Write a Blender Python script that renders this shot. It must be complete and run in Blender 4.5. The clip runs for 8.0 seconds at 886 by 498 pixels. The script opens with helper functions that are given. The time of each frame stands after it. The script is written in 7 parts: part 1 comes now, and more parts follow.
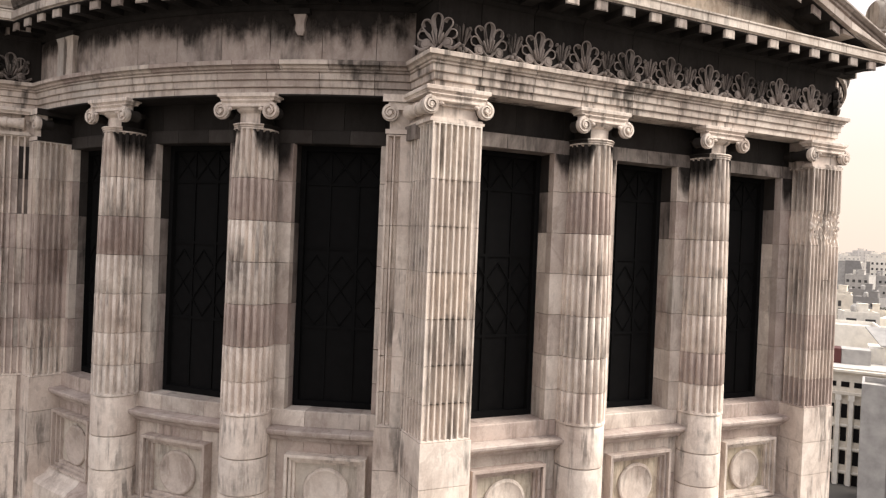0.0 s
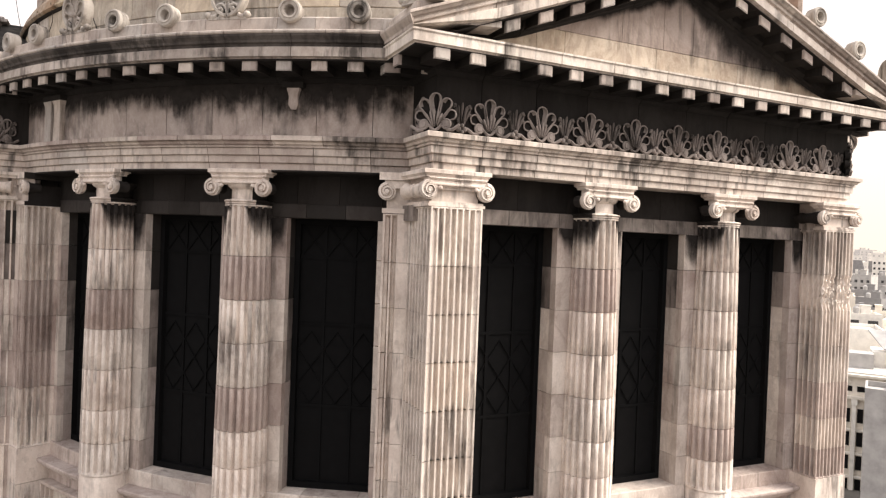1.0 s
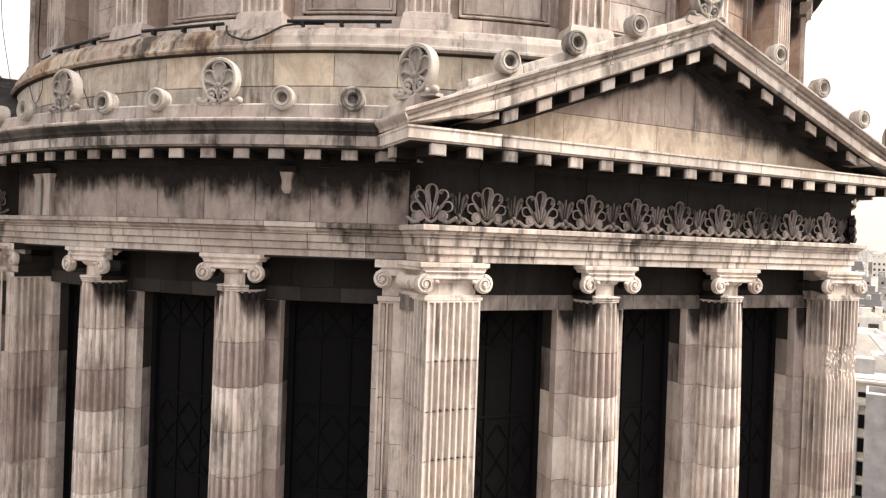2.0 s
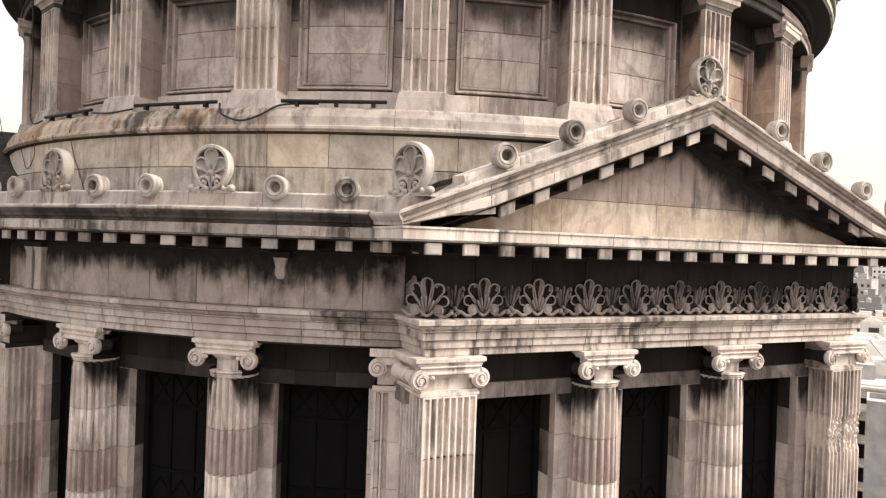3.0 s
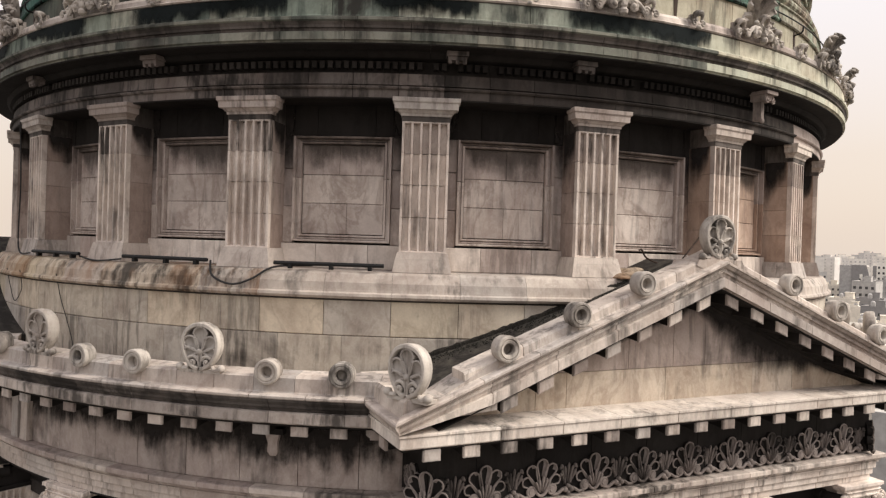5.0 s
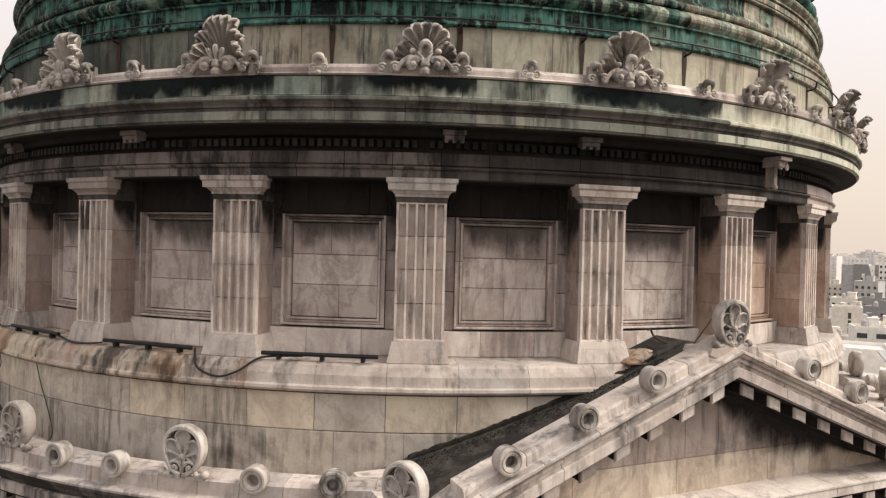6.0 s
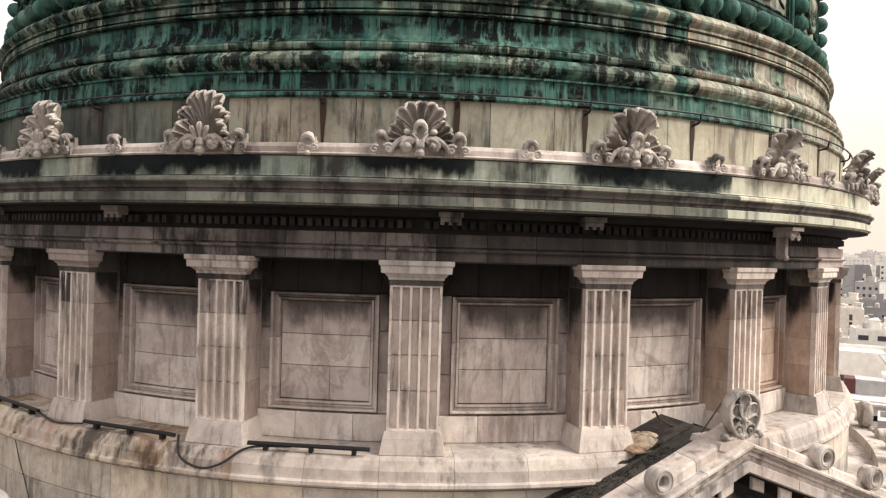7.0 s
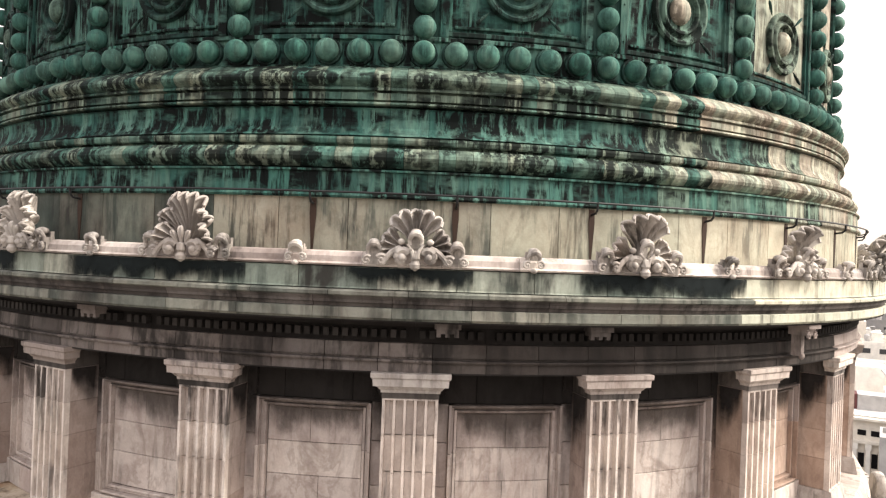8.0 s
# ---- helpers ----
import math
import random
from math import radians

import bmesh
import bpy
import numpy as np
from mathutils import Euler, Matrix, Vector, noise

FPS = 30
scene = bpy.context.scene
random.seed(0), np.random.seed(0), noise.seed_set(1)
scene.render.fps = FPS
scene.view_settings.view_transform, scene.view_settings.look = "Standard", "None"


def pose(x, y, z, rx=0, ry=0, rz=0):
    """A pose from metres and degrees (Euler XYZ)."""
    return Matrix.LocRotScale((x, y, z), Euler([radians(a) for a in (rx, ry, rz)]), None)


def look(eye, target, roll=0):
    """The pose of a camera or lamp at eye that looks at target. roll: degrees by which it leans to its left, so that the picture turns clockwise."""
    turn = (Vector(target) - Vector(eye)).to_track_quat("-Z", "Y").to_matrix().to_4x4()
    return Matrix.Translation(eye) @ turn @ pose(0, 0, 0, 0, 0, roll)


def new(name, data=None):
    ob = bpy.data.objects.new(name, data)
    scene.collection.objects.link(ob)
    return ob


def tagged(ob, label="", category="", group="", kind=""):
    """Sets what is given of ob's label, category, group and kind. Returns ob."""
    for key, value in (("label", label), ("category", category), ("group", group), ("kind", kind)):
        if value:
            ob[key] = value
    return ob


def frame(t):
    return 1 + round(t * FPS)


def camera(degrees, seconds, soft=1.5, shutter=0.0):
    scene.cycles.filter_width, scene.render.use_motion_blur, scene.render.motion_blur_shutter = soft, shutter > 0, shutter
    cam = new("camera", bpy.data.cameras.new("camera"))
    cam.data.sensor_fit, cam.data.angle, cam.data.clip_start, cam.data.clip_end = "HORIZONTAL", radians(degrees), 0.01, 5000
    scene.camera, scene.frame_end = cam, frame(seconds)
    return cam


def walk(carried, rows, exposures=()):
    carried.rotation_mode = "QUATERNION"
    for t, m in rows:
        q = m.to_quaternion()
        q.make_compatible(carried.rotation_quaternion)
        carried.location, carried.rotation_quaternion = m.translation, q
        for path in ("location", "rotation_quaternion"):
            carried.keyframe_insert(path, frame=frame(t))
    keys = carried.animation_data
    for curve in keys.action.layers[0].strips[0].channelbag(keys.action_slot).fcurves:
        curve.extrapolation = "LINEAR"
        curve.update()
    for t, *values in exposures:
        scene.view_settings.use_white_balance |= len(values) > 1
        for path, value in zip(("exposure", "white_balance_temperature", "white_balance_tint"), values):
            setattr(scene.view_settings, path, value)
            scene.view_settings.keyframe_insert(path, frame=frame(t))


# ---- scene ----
cam = camera(65.35, 8.0, soft=1.3)
# seconds, x, y, z, yaw, pitch, roll; the dome's axis is the world's z axis
ROWS = [
    (0.0, 0.9677, -25.8260, 42.0114, -0.001, -0.528, -2.303),
    (0.5, 0.9550, -25.5515, 42.7454, 0.084, -0.592, -2.267),
    (1.0, 0.9530, -25.3352, 43.4984, 0.116, -0.567, -2.178),
    (1.5, 0.9465, -25.1821, 44.2519, 0.118, -0.496, -2.035),
    (3.0, 0.9696, -24.8451, 46.4841, 0.113, -0.299, -1.935),
    (3.5, 0.9583, -24.7670, 47.2171, 0.179, -0.246, -1.850),
    (4.0, 0.9351, -24.6848, 47.9449, 0.277, -0.245, -1.847),
    (4.5, 0.9286, -24.5726, 48.6622, 0.335, -0.268, -1.909),
    (6.0, 0.9558, -23.6534, 50.8285, 0.453, -0.143, -1.420),
    (6.5, 0.9692, -23.3799, 51.5055, 0.505, -0.251, -1.410),
    (7.0, 0.9983, -23.1009, 52.2059, 0.528, -0.298, -1.607),
    (7.5, 1.0226, -22.7577, 52.9822, 0.552, -0.075, -1.937),
    (8.0, 1.0103, -22.4424, 53.7624, 0.633, 0.167, -2.157),
]
walk(cam, [(t, pose(x, y, z, 90 + pitch, roll, yaw)) for t, x, y, z, yaw, pitch, roll in ROWS],
     exposures=[(0.0, -0.12), (0.5, 0.0), (1.5, 0.22), (3.0, 0.07), (4.5, -0.42), (6.0, -0.40), (7.0, -0.08), (8.0, 0.37)])

# ---- light: bright thin overcast, a veiled sun from the east ----
SUN_AZ, SUN_EL = 83.0, 43.0
world = bpy.data.worlds.new("world")
scene.world = world
world.use_nodes = True
wt = world.node_tree
wt.nodes.clear()
w_out = wt.nodes.new("ShaderNodeOutputWorld")
w_bg = wt.nodes.new("ShaderNodeBackground")
w_bg2 = wt.nodes.new("ShaderNodeBackground")
w_add = wt.nodes.new("ShaderNodeAddShader")
w_sky = wt.nodes.new("ShaderNodeTexSky")
w_sky.sky_type = "NISHITA"
w_sky.sun_disc = False
w_sky.sun_elevation = radians(SUN_EL)
w_sky.sun_rotation = radians(180.0 - SUN_AZ)
w_sky.dust_density = 6.0
w_sky.air_density = 1.0
w_bg.inputs["Strength"].default_value = 0.05
w_bg2.inputs["Strength"].default_value = 1.0
# overcast veil: brighter towards the zenith than at the horizon
w_co = wt.nodes.new("ShaderNodeTexCoord")
w_xyz = wt.nodes.new("ShaderNodeSeparateXYZ")
w_grad = wt.nodes.new("ShaderNodeValToRGB")
w_grad.color_ramp.elements[1].color = (1.56, 1.51, 1.55, 1)
w_grad.color_ramp.elements[0].position = 0.30
w_grad.color_ramp.elements[0].color = (1.16, 1.06, 1.02, 1)
w_low = w_grad.color_ramp.elements.new(0.04)
w_low.color = (1.09, 0.92, 0.78, 1)
w_mid = w_grad.color_ramp.elements.new(0.13)
w_mid.color = (1.08, 0.91, 0.77, 1)
wt.links.new(w_co.outputs["Generated"], w_xyz.inputs[0])
wt.links.new(w_xyz.outputs["Z"], w_grad.inputs["Fac"])
wt.links.new(w_grad.outputs["Color"], w_bg2.inputs["Color"])
wt.links.new(w_sky.outputs[0], w_bg.inputs["Color"])
wt.links.new(w_bg.outputs[0], w_add.inputs[0])
wt.links.new(w_bg2.outputs[0], w_add.inputs[1])
wt.links.new(w_add.outputs[0], w_out.inputs["Surface"])

sun_data = bpy.data.lights.new("sun", "SUN")
sun_data.energy = 5.8
sun_data.angle = radians(26)
sun_data.color = (1.0, 0.93, 0.835)
sun = new("sun", sun_data)
_a, _e = radians(SUN_AZ), radians(SUN_EL)
sun.matrix_world = look((80 * math.sin(_a) * math.cos(_e), -80 * math.cos(_a) * math.cos(_e), 50 + 80 * math.sin(_e)), (0, 0, 50))


# ---- materials ----
def nodes_of(name):
    m = bpy.data.materials.new(name)
    m.use_nodes = True
    t = m.node_tree
    return m, t, t.nodes["Principled BSDF"]


def nd(t, kind, **kw):
    n = t.nodes.new(kind)
    for k, v in kw.items():
        n.inputs[k.replace("_", " ")].default_value = v
    return n


def noise_at(t, scale, detail=4.0, rough=0.55, stretch=(1, 1, 1), distort=0.0):
    """Noise in world metres, stretched along an axis by small factors."""
    g = t.nodes.new("ShaderNodeNewGeometry")
    mp = t.nodes.new("ShaderNodeMapping")
    mp.inputs["Scale"].default_value = stretch
    t.links.new(g.outputs["Position"], mp.inputs["Vector"])
    n = nd(t, "ShaderNodeTexNoise", Scale=scale, Detail=detail, Roughness=rough, Distortion=distort)
    t.links.new(mp.outputs[0], n.inputs["Vector"])
    return n


def ramp(t, src, stops):
    r = t.nodes.new("ShaderNodeValToRGB")
    e = r.color_ramp.elements
    while len(e) < len(stops):
        e.new(0.5)
    for el, (p, c) in zip(e, stops):
        el.position = p
        el.color = (*c, 1) if len(c) == 3 else c
    t.links.new(src, r.inputs["Fac"])
    return r.outputs["Color"]


def mix(t, fac, a, b, mode="MIX"):
    m = t.nodes.new("ShaderNodeMix")
    m.data_type = "RGBA"
    m.blend_type = mode
    for sock, v in ((m.inputs[0], fac), (m.inputs[6], a), (m.inputs[7], b)):
        if isinstance(v, (int, float)):
            sock.default_value = v
        elif isinstance(v, tuple):
            sock.default_value = (*v, 1)
        else:
            t.links.new(v, sock)
    return m.outputs[2]


def grey(a):
    return (a, a, a)


def stone(name, tones, soot=0.3, streak=0.25, moss=0.0, rust=0.0, vein=0.3, rough=0.78, bump=0.2, edge=0.17, spec=0.14, drip=0.42, blot=0.85, black=(0.026, 0.023, 0.021)):
    """Weathered marble: a tone for each block, clouds and veins, soot with ragged runs, drips of dirt."""
    m, t, b = nodes_of(name)
    info = t.nodes.new("ShaderNodeObjectInfo")
    tones = tones if len(tones) > 1 else tones * 2
    n = len(tones)
    col = ramp(t, info.outputs["Random"], [(i / max(1, n - 1), c) for i, c in enumerate(tones)])
    cloud = noise_at(t, 1.3, 5, 0.6, (1, 1, 0.8), 0.35)
    col = mix(t, 0.6, col, ramp(t, cloud.outputs["Fac"], [(0.3, (0.60, 0.54, 0.52)), (0.5, (1.0, 0.99, 0.985)), (0.7, (1.32, 1.33, 1.33))]), "MULTIPLY")
    if vein:
        veins = noise_at(t, 1.4, 6, 0.62, (1.0, 1.0, 0.55), 0.5)
        col = mix(t, vein, col, ramp(t, veins.outputs["Fac"], [(0.42, grey(1.08)), (0.49, (0.50, 0.43, 0.40)), (0.53, grey(1.05)), (0.6, (0.8, 0.73, 0.70)), (0.64, grey(1.05))]), "MULTIPLY")
    grain = noise_at(t, 28, 4, 0.7)
    col = mix(t, 0.22, col, ramp(t, grain.outputs["Fac"], [(0.3, grey(0.6)), (0.68, grey(1.25))]), "MULTIPLY")
    fine = noise_at(t, 6.5, 4, 0.65, (1, 1, 0.11))
    if streak:
        s2 = noise_at(t, 1.1, 4, 0.6, (1, 1, 0.8))
        sm = mix(t, 1.0, ramp(t, fine.outputs["Fac"], [(0.49, grey(0.0)), (0.60, grey(1.0))]), ramp(t, s2.outputs["Fac"], [(0.44, grey(0.0)), (0.58, grey(1.0))]), "MULTIPLY")
        sm = mix(t, 1.0, sm, grey(streak), "MULTIPLY")
        col = mix(t, sm, col, (0.030, 0.027, 0.025))
    if soot:
        s = noise_at(t, blot, 8, 0.62, (1, 1, 0.8), 0.5)
        add = t.nodes.new("ShaderNodeMath")
        add.operation = "MULTIPLY_ADD"
        add.inputs[1].default_value = drip
        t.links.new(fine.outputs["Fac"], add.inputs[0])
        t.links.new(s.outputs["Fac"], add.inputs[2])
        lo = 0.66 + 0.5 * drip - 0.28 * soot
        sm = ramp(t, add.outputs[0], [(lo, grey(0.0)), (min(0.99, lo + edge), grey(min(1.0, 0.6 + 0.4 * soot)))])
        col = mix(t, sm, col, black)
    if moss:
        s = noise_at(t, 1.3, 5, 0.6, (1, 1, 0.5))
        sm = ramp(t, s.outputs["Fac"], [(0.36, grey(0.0)), (0.62, grey(moss))])
        col = mix(t, sm, col, (0.10, 0.17, 0.14))
    if rust:
        s = noise_at(t, 1.1, 6, 0.65, (1, 1, 0.35))
        sm = ramp(t, s.outputs["Fac"], [(0.45, grey(0.0)), (0.60, grey(rust))])
        col = mix(t, sm, col, (0.25, 0.115, 0.045))
    t.links.new(col, b.inputs["Base Color"])
    b.inputs["Roughness"].default_value = rough
    b.inputs["Specular IOR Level"].default_value = spec
    bn = noise_at(t, 9, 7, 0.65)
    bp = nd(t, "ShaderNodeBump", Strength=bump, Distance=0.03)
    t.links.new(bn.outputs["Fac"], bp.inputs["Height"])
    t.links.new(bp.outputs[0], b.inputs["Normal"])
    return m


CREAM, PALE, GREYISH = (0.50, 0.44, 0.395), (0.70, 0.635, 0.575), (0.40, 0.368, 0.342)
M_COLUMN = stone("column_marble", [PALE, (0.62, 0.545, 0.49), (0.68, 0.602, 0.54), (0.60, 0.54, 0.49), (0.66, 0.585, 0.52)], soot=0.1, streak=0.6)
M_COLUMN_BROWN = stone("column_marble_brown", [(0.47, 0.39, 0.352), (0.42, 0.345, 0.312), (0.50, 0.425, 0.385)], soot=0.05, streak=0.3)
M_COLUMN_STAINED = stone("stained_shaft_marble", [(0.54, 0.475, 0.43), (0.44, 0.385, 0.35)], soot=0.3, streak=0.85, edge=0.14, drip=0.6)
M_WALL = stone("wall_marble", [(0.56, 0.495, 0.445), PALE, CREAM, (0.44, 0.365, 0.33), (0.48, 0.44, 0.40)], soot=0.05, streak=0.35)
M_NICHE = stone("niche_marble", [(0.44, 0.375, 0.345), (0.42, 0.365, 0.335), (0.49, 0.42, 0.385), (0.34, 0.285, 0.26)], soot=0.22, streak=0.2)
M_GABLE = stone("stained_gable_marble", [(0.40, 0.335, 0.30), (0.34, 0.28, 0.25), (0.45, 0.385, 0.34)], soot=0.45, streak=0.4, drip=0.3, edge=0.25)
M_GABLE_LOW = stone("yellowed_gable_marble", [(0.52, 0.455, 0.37), (0.47, 0.40, 0.325), (0.55, 0.485, 0.41)], soot=0.25, streak=0.3, vein=0.4, rust=0.12)
M_NICHE_LOW = stone("pale_niche_marble", [(0.51, 0.445, 0.405), (0.46, 0.402, 0.365), (0.56, 0.497, 0.45)], soot=0.1, streak=0.3, vein=0.5)
M_NICHE_SOOT_SHADE = stone("niche_marble_sooty_shaded", [(0.24, 0.20, 0.18), (0.18, 0.152, 0.137), (0.29, 0.245, 0.222)], soot=0.85, streak=0.4, edge=0.3, drip=0.2)
M_RETURN = stone("brown_return_marble", [(0.37, 0.30, 0.265), (0.31, 0.24, 0.205), (0.41, 0.345, 0.31)], soot=0.3, streak=0.2)
M_BROWN = stone("warm_brown_marble", [(0.42, 0.315, 0.25), (0.35, 0.258, 0.205), (0.47, 0.36, 0.292)], soot=0.2, streak=0.2)
M_NICHE_DARK = stone("niche_frame_marble", [(0.38, 0.325, 0.30), (0.33, 0.285, 0.262), (0.43, 0.37, 0.34)], soot=0.25, streak=0.3)
M_FRIEZE = stone("frieze_marble", [(0.50, 0.428, 0.39), (0.37, 0.318, 0.29), (0.44, 0.38, 0.345), (0.33, 0.284, 0.26)], soot=0.5, streak=0.3, edge=0.2, drip=0.12, blot=1.1)
M_CORNICE = stone("cornice_marble", [CREAM, GREYISH, (0.42, 0.36, 0.325), (0.58, 0.52, 0.465), CREAM, (0.24, 0.20, 0.18)], soot=0.42, streak=0.3)
M_ARCHITRAVE = stone("architrave_marble", [(0.60, 0.53, 0.475), (0.36, 0.295, 0.27), (0.52, 0.46, 0.41), (0.28, 0.235, 0.215), (0.47, 0.405, 0.365)], soot=0.35, streak=0.4)
M_ARCHITRAVE_PALE = stone("pale_architrave_marble", [(0.62, 0.55, 0.49), (0.50, 0.44, 0.395), (0.66, 0.59, 0.53), (0.56, 0.49, 0.44)], soot=0.5, streak=0.5, edge=0.13)
# pavilion corona: paler, its bright daylight put into the base tone
M_CORONA = stone("lit_corona_marble", [(0.60, 0.54, 0.48), (0.52, 0.465, 0.415), (0.65, 0.59, 0.53)], soot=0.25, streak=0.4, edge=0.14)
M_CORONA_SOOT = stone("sooty_corona_marble", [(0.45, 0.40, 0.36), (0.33, 0.29, 0.262), (0.52, 0.462, 0.415)], soot=0.5, streak=0.5, edge=0.14)
M_CYMA = stone("blackened_gutter_marble", [(0.115, 0.101, 0.092), (0.072, 0.064, 0.059), (0.16, 0.141, 0.129)], soot=0.75, streak=0.7)
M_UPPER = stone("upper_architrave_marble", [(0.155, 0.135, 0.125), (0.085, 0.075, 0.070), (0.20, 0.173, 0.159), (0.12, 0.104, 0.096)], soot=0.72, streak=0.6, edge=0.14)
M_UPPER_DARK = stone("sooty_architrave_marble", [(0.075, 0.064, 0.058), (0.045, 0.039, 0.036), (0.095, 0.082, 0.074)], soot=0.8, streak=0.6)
# near-black marble: soot plus painted shade for soffits, recesses and undersides
M_SOOT_SHADE = stone("sooted_shaded_marble", [(0.027, 0.0242, 0.0228), (0.017, 0.0155, 0.0147)], soot=0.5, streak=0.4, spec=0.08)
M_REVEAL = stone("sooty_shaded_reveal_marble", [(0.036, 0.032, 0.030), (0.024, 0.0215, 0.020), (0.052, 0.046, 0.043)], soot=0.4, streak=0.3, spec=0.15)
M_REVEAL_MID = stone("stained_shaded_reveal_marble", [(0.27, 0.233, 0.213), (0.20, 0.174, 0.16), (0.30, 0.26, 0.237)], soot=0.95, streak=0.6, edge=0.3, drip=0.3)
M_PODIUM = stone("podium_marble", [(0.60, 0.535, 0.465), (0.48, 0.447, 0.40), (0.52, 0.463, 0.38), (0.60, 0.52, 0.41), (0.44, 0.405, 0.36), (0.55, 0.48, 0.37)], soot=0.08, streak=0.4)
M_PODIUM_LOW = stone("podium_marble_sooty", [(0.48, 0.43, 0.36), (0.43, 0.40, 0.36), (0.45, 0.40, 0.335)], soot=0.5, streak=0.5, edge=0.22)
M_LEDGE_CLEAN = stone("ledge_marble_clean", [(0.42, 0.37, 0.33), (0.46, 0.405, 0.355), (0.36, 0.33, 0.305)], soot=0.3, streak=0.45)
M_LEDGE = stone("ledge_marble", [CREAM, (0.52, 0.44, 0.33), GREYISH, (0.47, 0.385, 0.27)], soot=0.62, streak=0.6, rust=0.5)
M_PARAPET = stone("parapet_marble", [(0.56, 0.50, 0.445), CREAM, GREYISH, (0.45, 0.39, 0.345)], soot=0.18, streak=0.45)
M_ORNAMENT = stone("carved_marble", [(0.44, 0.405, 0.365), (0.48, 0.44, 0.395), (0.38, 0.35, 0.32)], soot=0.56, streak=0.35, vein=0.2)
M_RELIEF = stone("relief_marble", [(0.22, 0.192, 0.178), (0.15, 0.131, 0.121)], soot=0.7, streak=0.3, vein=0.2)
M_RELIEF_LOW = stone("pale_relief_marble", [(0.30, 0.262, 0.242), (0.22, 0.192, 0.178)], soot=0.5, streak=0.3, vein=0.2)
M_MOSSY = stone("mossy_cornice_marble", [(0.34, 0.36, 0.295), (0.20, 0.235, 0.20), (0.41, 0.41, 0.335), (0.26, 0.29, 0.245)], soot=0.84, streak=0.8, moss=0.2, edge=0.17, drip=0.35, blot=0.8)
M_ATTIC = stone("attic_marble", [(0.28, 0.27, 0.215), (0.16, 0.16, 0.133), (0.36, 0.335, 0.265)], soot=0.5, streak=0.75, moss=0.2, rust=0.15)
M_ATTIC_DARK = stone("attic_marble_stained", [(0.14, 0.14, 0.115), (0.075, 0.077, 0.065), (0.19, 0.185, 0.15)], soot=0.75, streak=0.8, moss=0.2)
M_MOSSY_GREY = stone("grey_streaked_marble", [(0.215, 0.212, 0.18), (0.135, 0.137, 0.12), (0.28, 0.27, 0.225)], soot=0.82, streak=0.7, moss=0.15, edge=0.25, drip=0.35)
M_MOSSY_PALE = stone("bleached_blocking_marble", [(0.50, 0.49, 0.385), (0.43, 0.44, 0.36), (0.56, 0.53, 0.42)], soot=0.45, streak=0.6, moss=0.08, drip=0.4)
M_ATTIC_PALE = stone("bleached_attic_marble", [(0.46, 0.43, 0.335), (0.36, 0.345, 0.27), (0.52, 0.475, 0.37)], soot=0.25, streak=0.6, moss=0.15, rust=0.1)
M_CORE = stone("joint_mortar", [(0.040, 0.036, 0.033)], soot=0.3, streak=0.0, vein=0.0)


def soot_shade_mat(name, color, fray=1.0, cover=1.0, fade=0.62):
    """A film on stone for soot and painted shade: full where it is thick, frayed into runs and flakes where it thins
    out.
    """
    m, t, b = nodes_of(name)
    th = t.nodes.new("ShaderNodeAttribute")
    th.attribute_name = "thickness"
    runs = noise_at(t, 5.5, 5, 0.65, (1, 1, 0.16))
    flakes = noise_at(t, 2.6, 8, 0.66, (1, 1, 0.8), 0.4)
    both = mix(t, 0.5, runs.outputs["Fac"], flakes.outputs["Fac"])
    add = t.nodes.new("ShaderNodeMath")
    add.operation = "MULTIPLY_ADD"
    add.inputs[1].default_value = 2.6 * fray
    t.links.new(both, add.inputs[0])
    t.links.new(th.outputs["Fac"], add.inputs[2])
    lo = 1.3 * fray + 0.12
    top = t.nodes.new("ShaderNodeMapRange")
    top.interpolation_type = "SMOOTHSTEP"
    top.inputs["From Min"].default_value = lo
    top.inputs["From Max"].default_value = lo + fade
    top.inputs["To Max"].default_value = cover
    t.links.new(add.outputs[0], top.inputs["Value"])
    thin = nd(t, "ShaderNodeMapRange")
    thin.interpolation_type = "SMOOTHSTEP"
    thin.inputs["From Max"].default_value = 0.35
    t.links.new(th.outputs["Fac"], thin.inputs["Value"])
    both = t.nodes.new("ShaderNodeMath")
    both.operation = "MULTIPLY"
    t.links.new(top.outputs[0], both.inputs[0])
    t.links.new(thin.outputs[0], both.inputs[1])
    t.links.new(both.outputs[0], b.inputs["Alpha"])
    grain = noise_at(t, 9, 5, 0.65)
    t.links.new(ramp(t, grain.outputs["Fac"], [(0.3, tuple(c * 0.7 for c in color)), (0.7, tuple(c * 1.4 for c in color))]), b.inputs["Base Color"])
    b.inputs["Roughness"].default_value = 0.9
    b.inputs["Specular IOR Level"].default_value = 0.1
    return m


M_FILM = soot_shade_mat("soot_deposit", (0.026, 0.0225, 0.021), 0.8, 1.0, 0.75)
M_FILM_SOFT = soot_shade_mat("smoky_soot_shade_film", (0.026, 0.0225, 0.021), 0.5, 1.0, 0.75)
M_FILM_THIN = soot_shade_mat("thin_soot_shade_film", (0.06, 0.05, 0.044), 0.7, 0.7, 0.8)
M_FILM_BLACK = soot_shade_mat("black_runoff_deposit", (0.010, 0.013, 0.0132), 0.9)


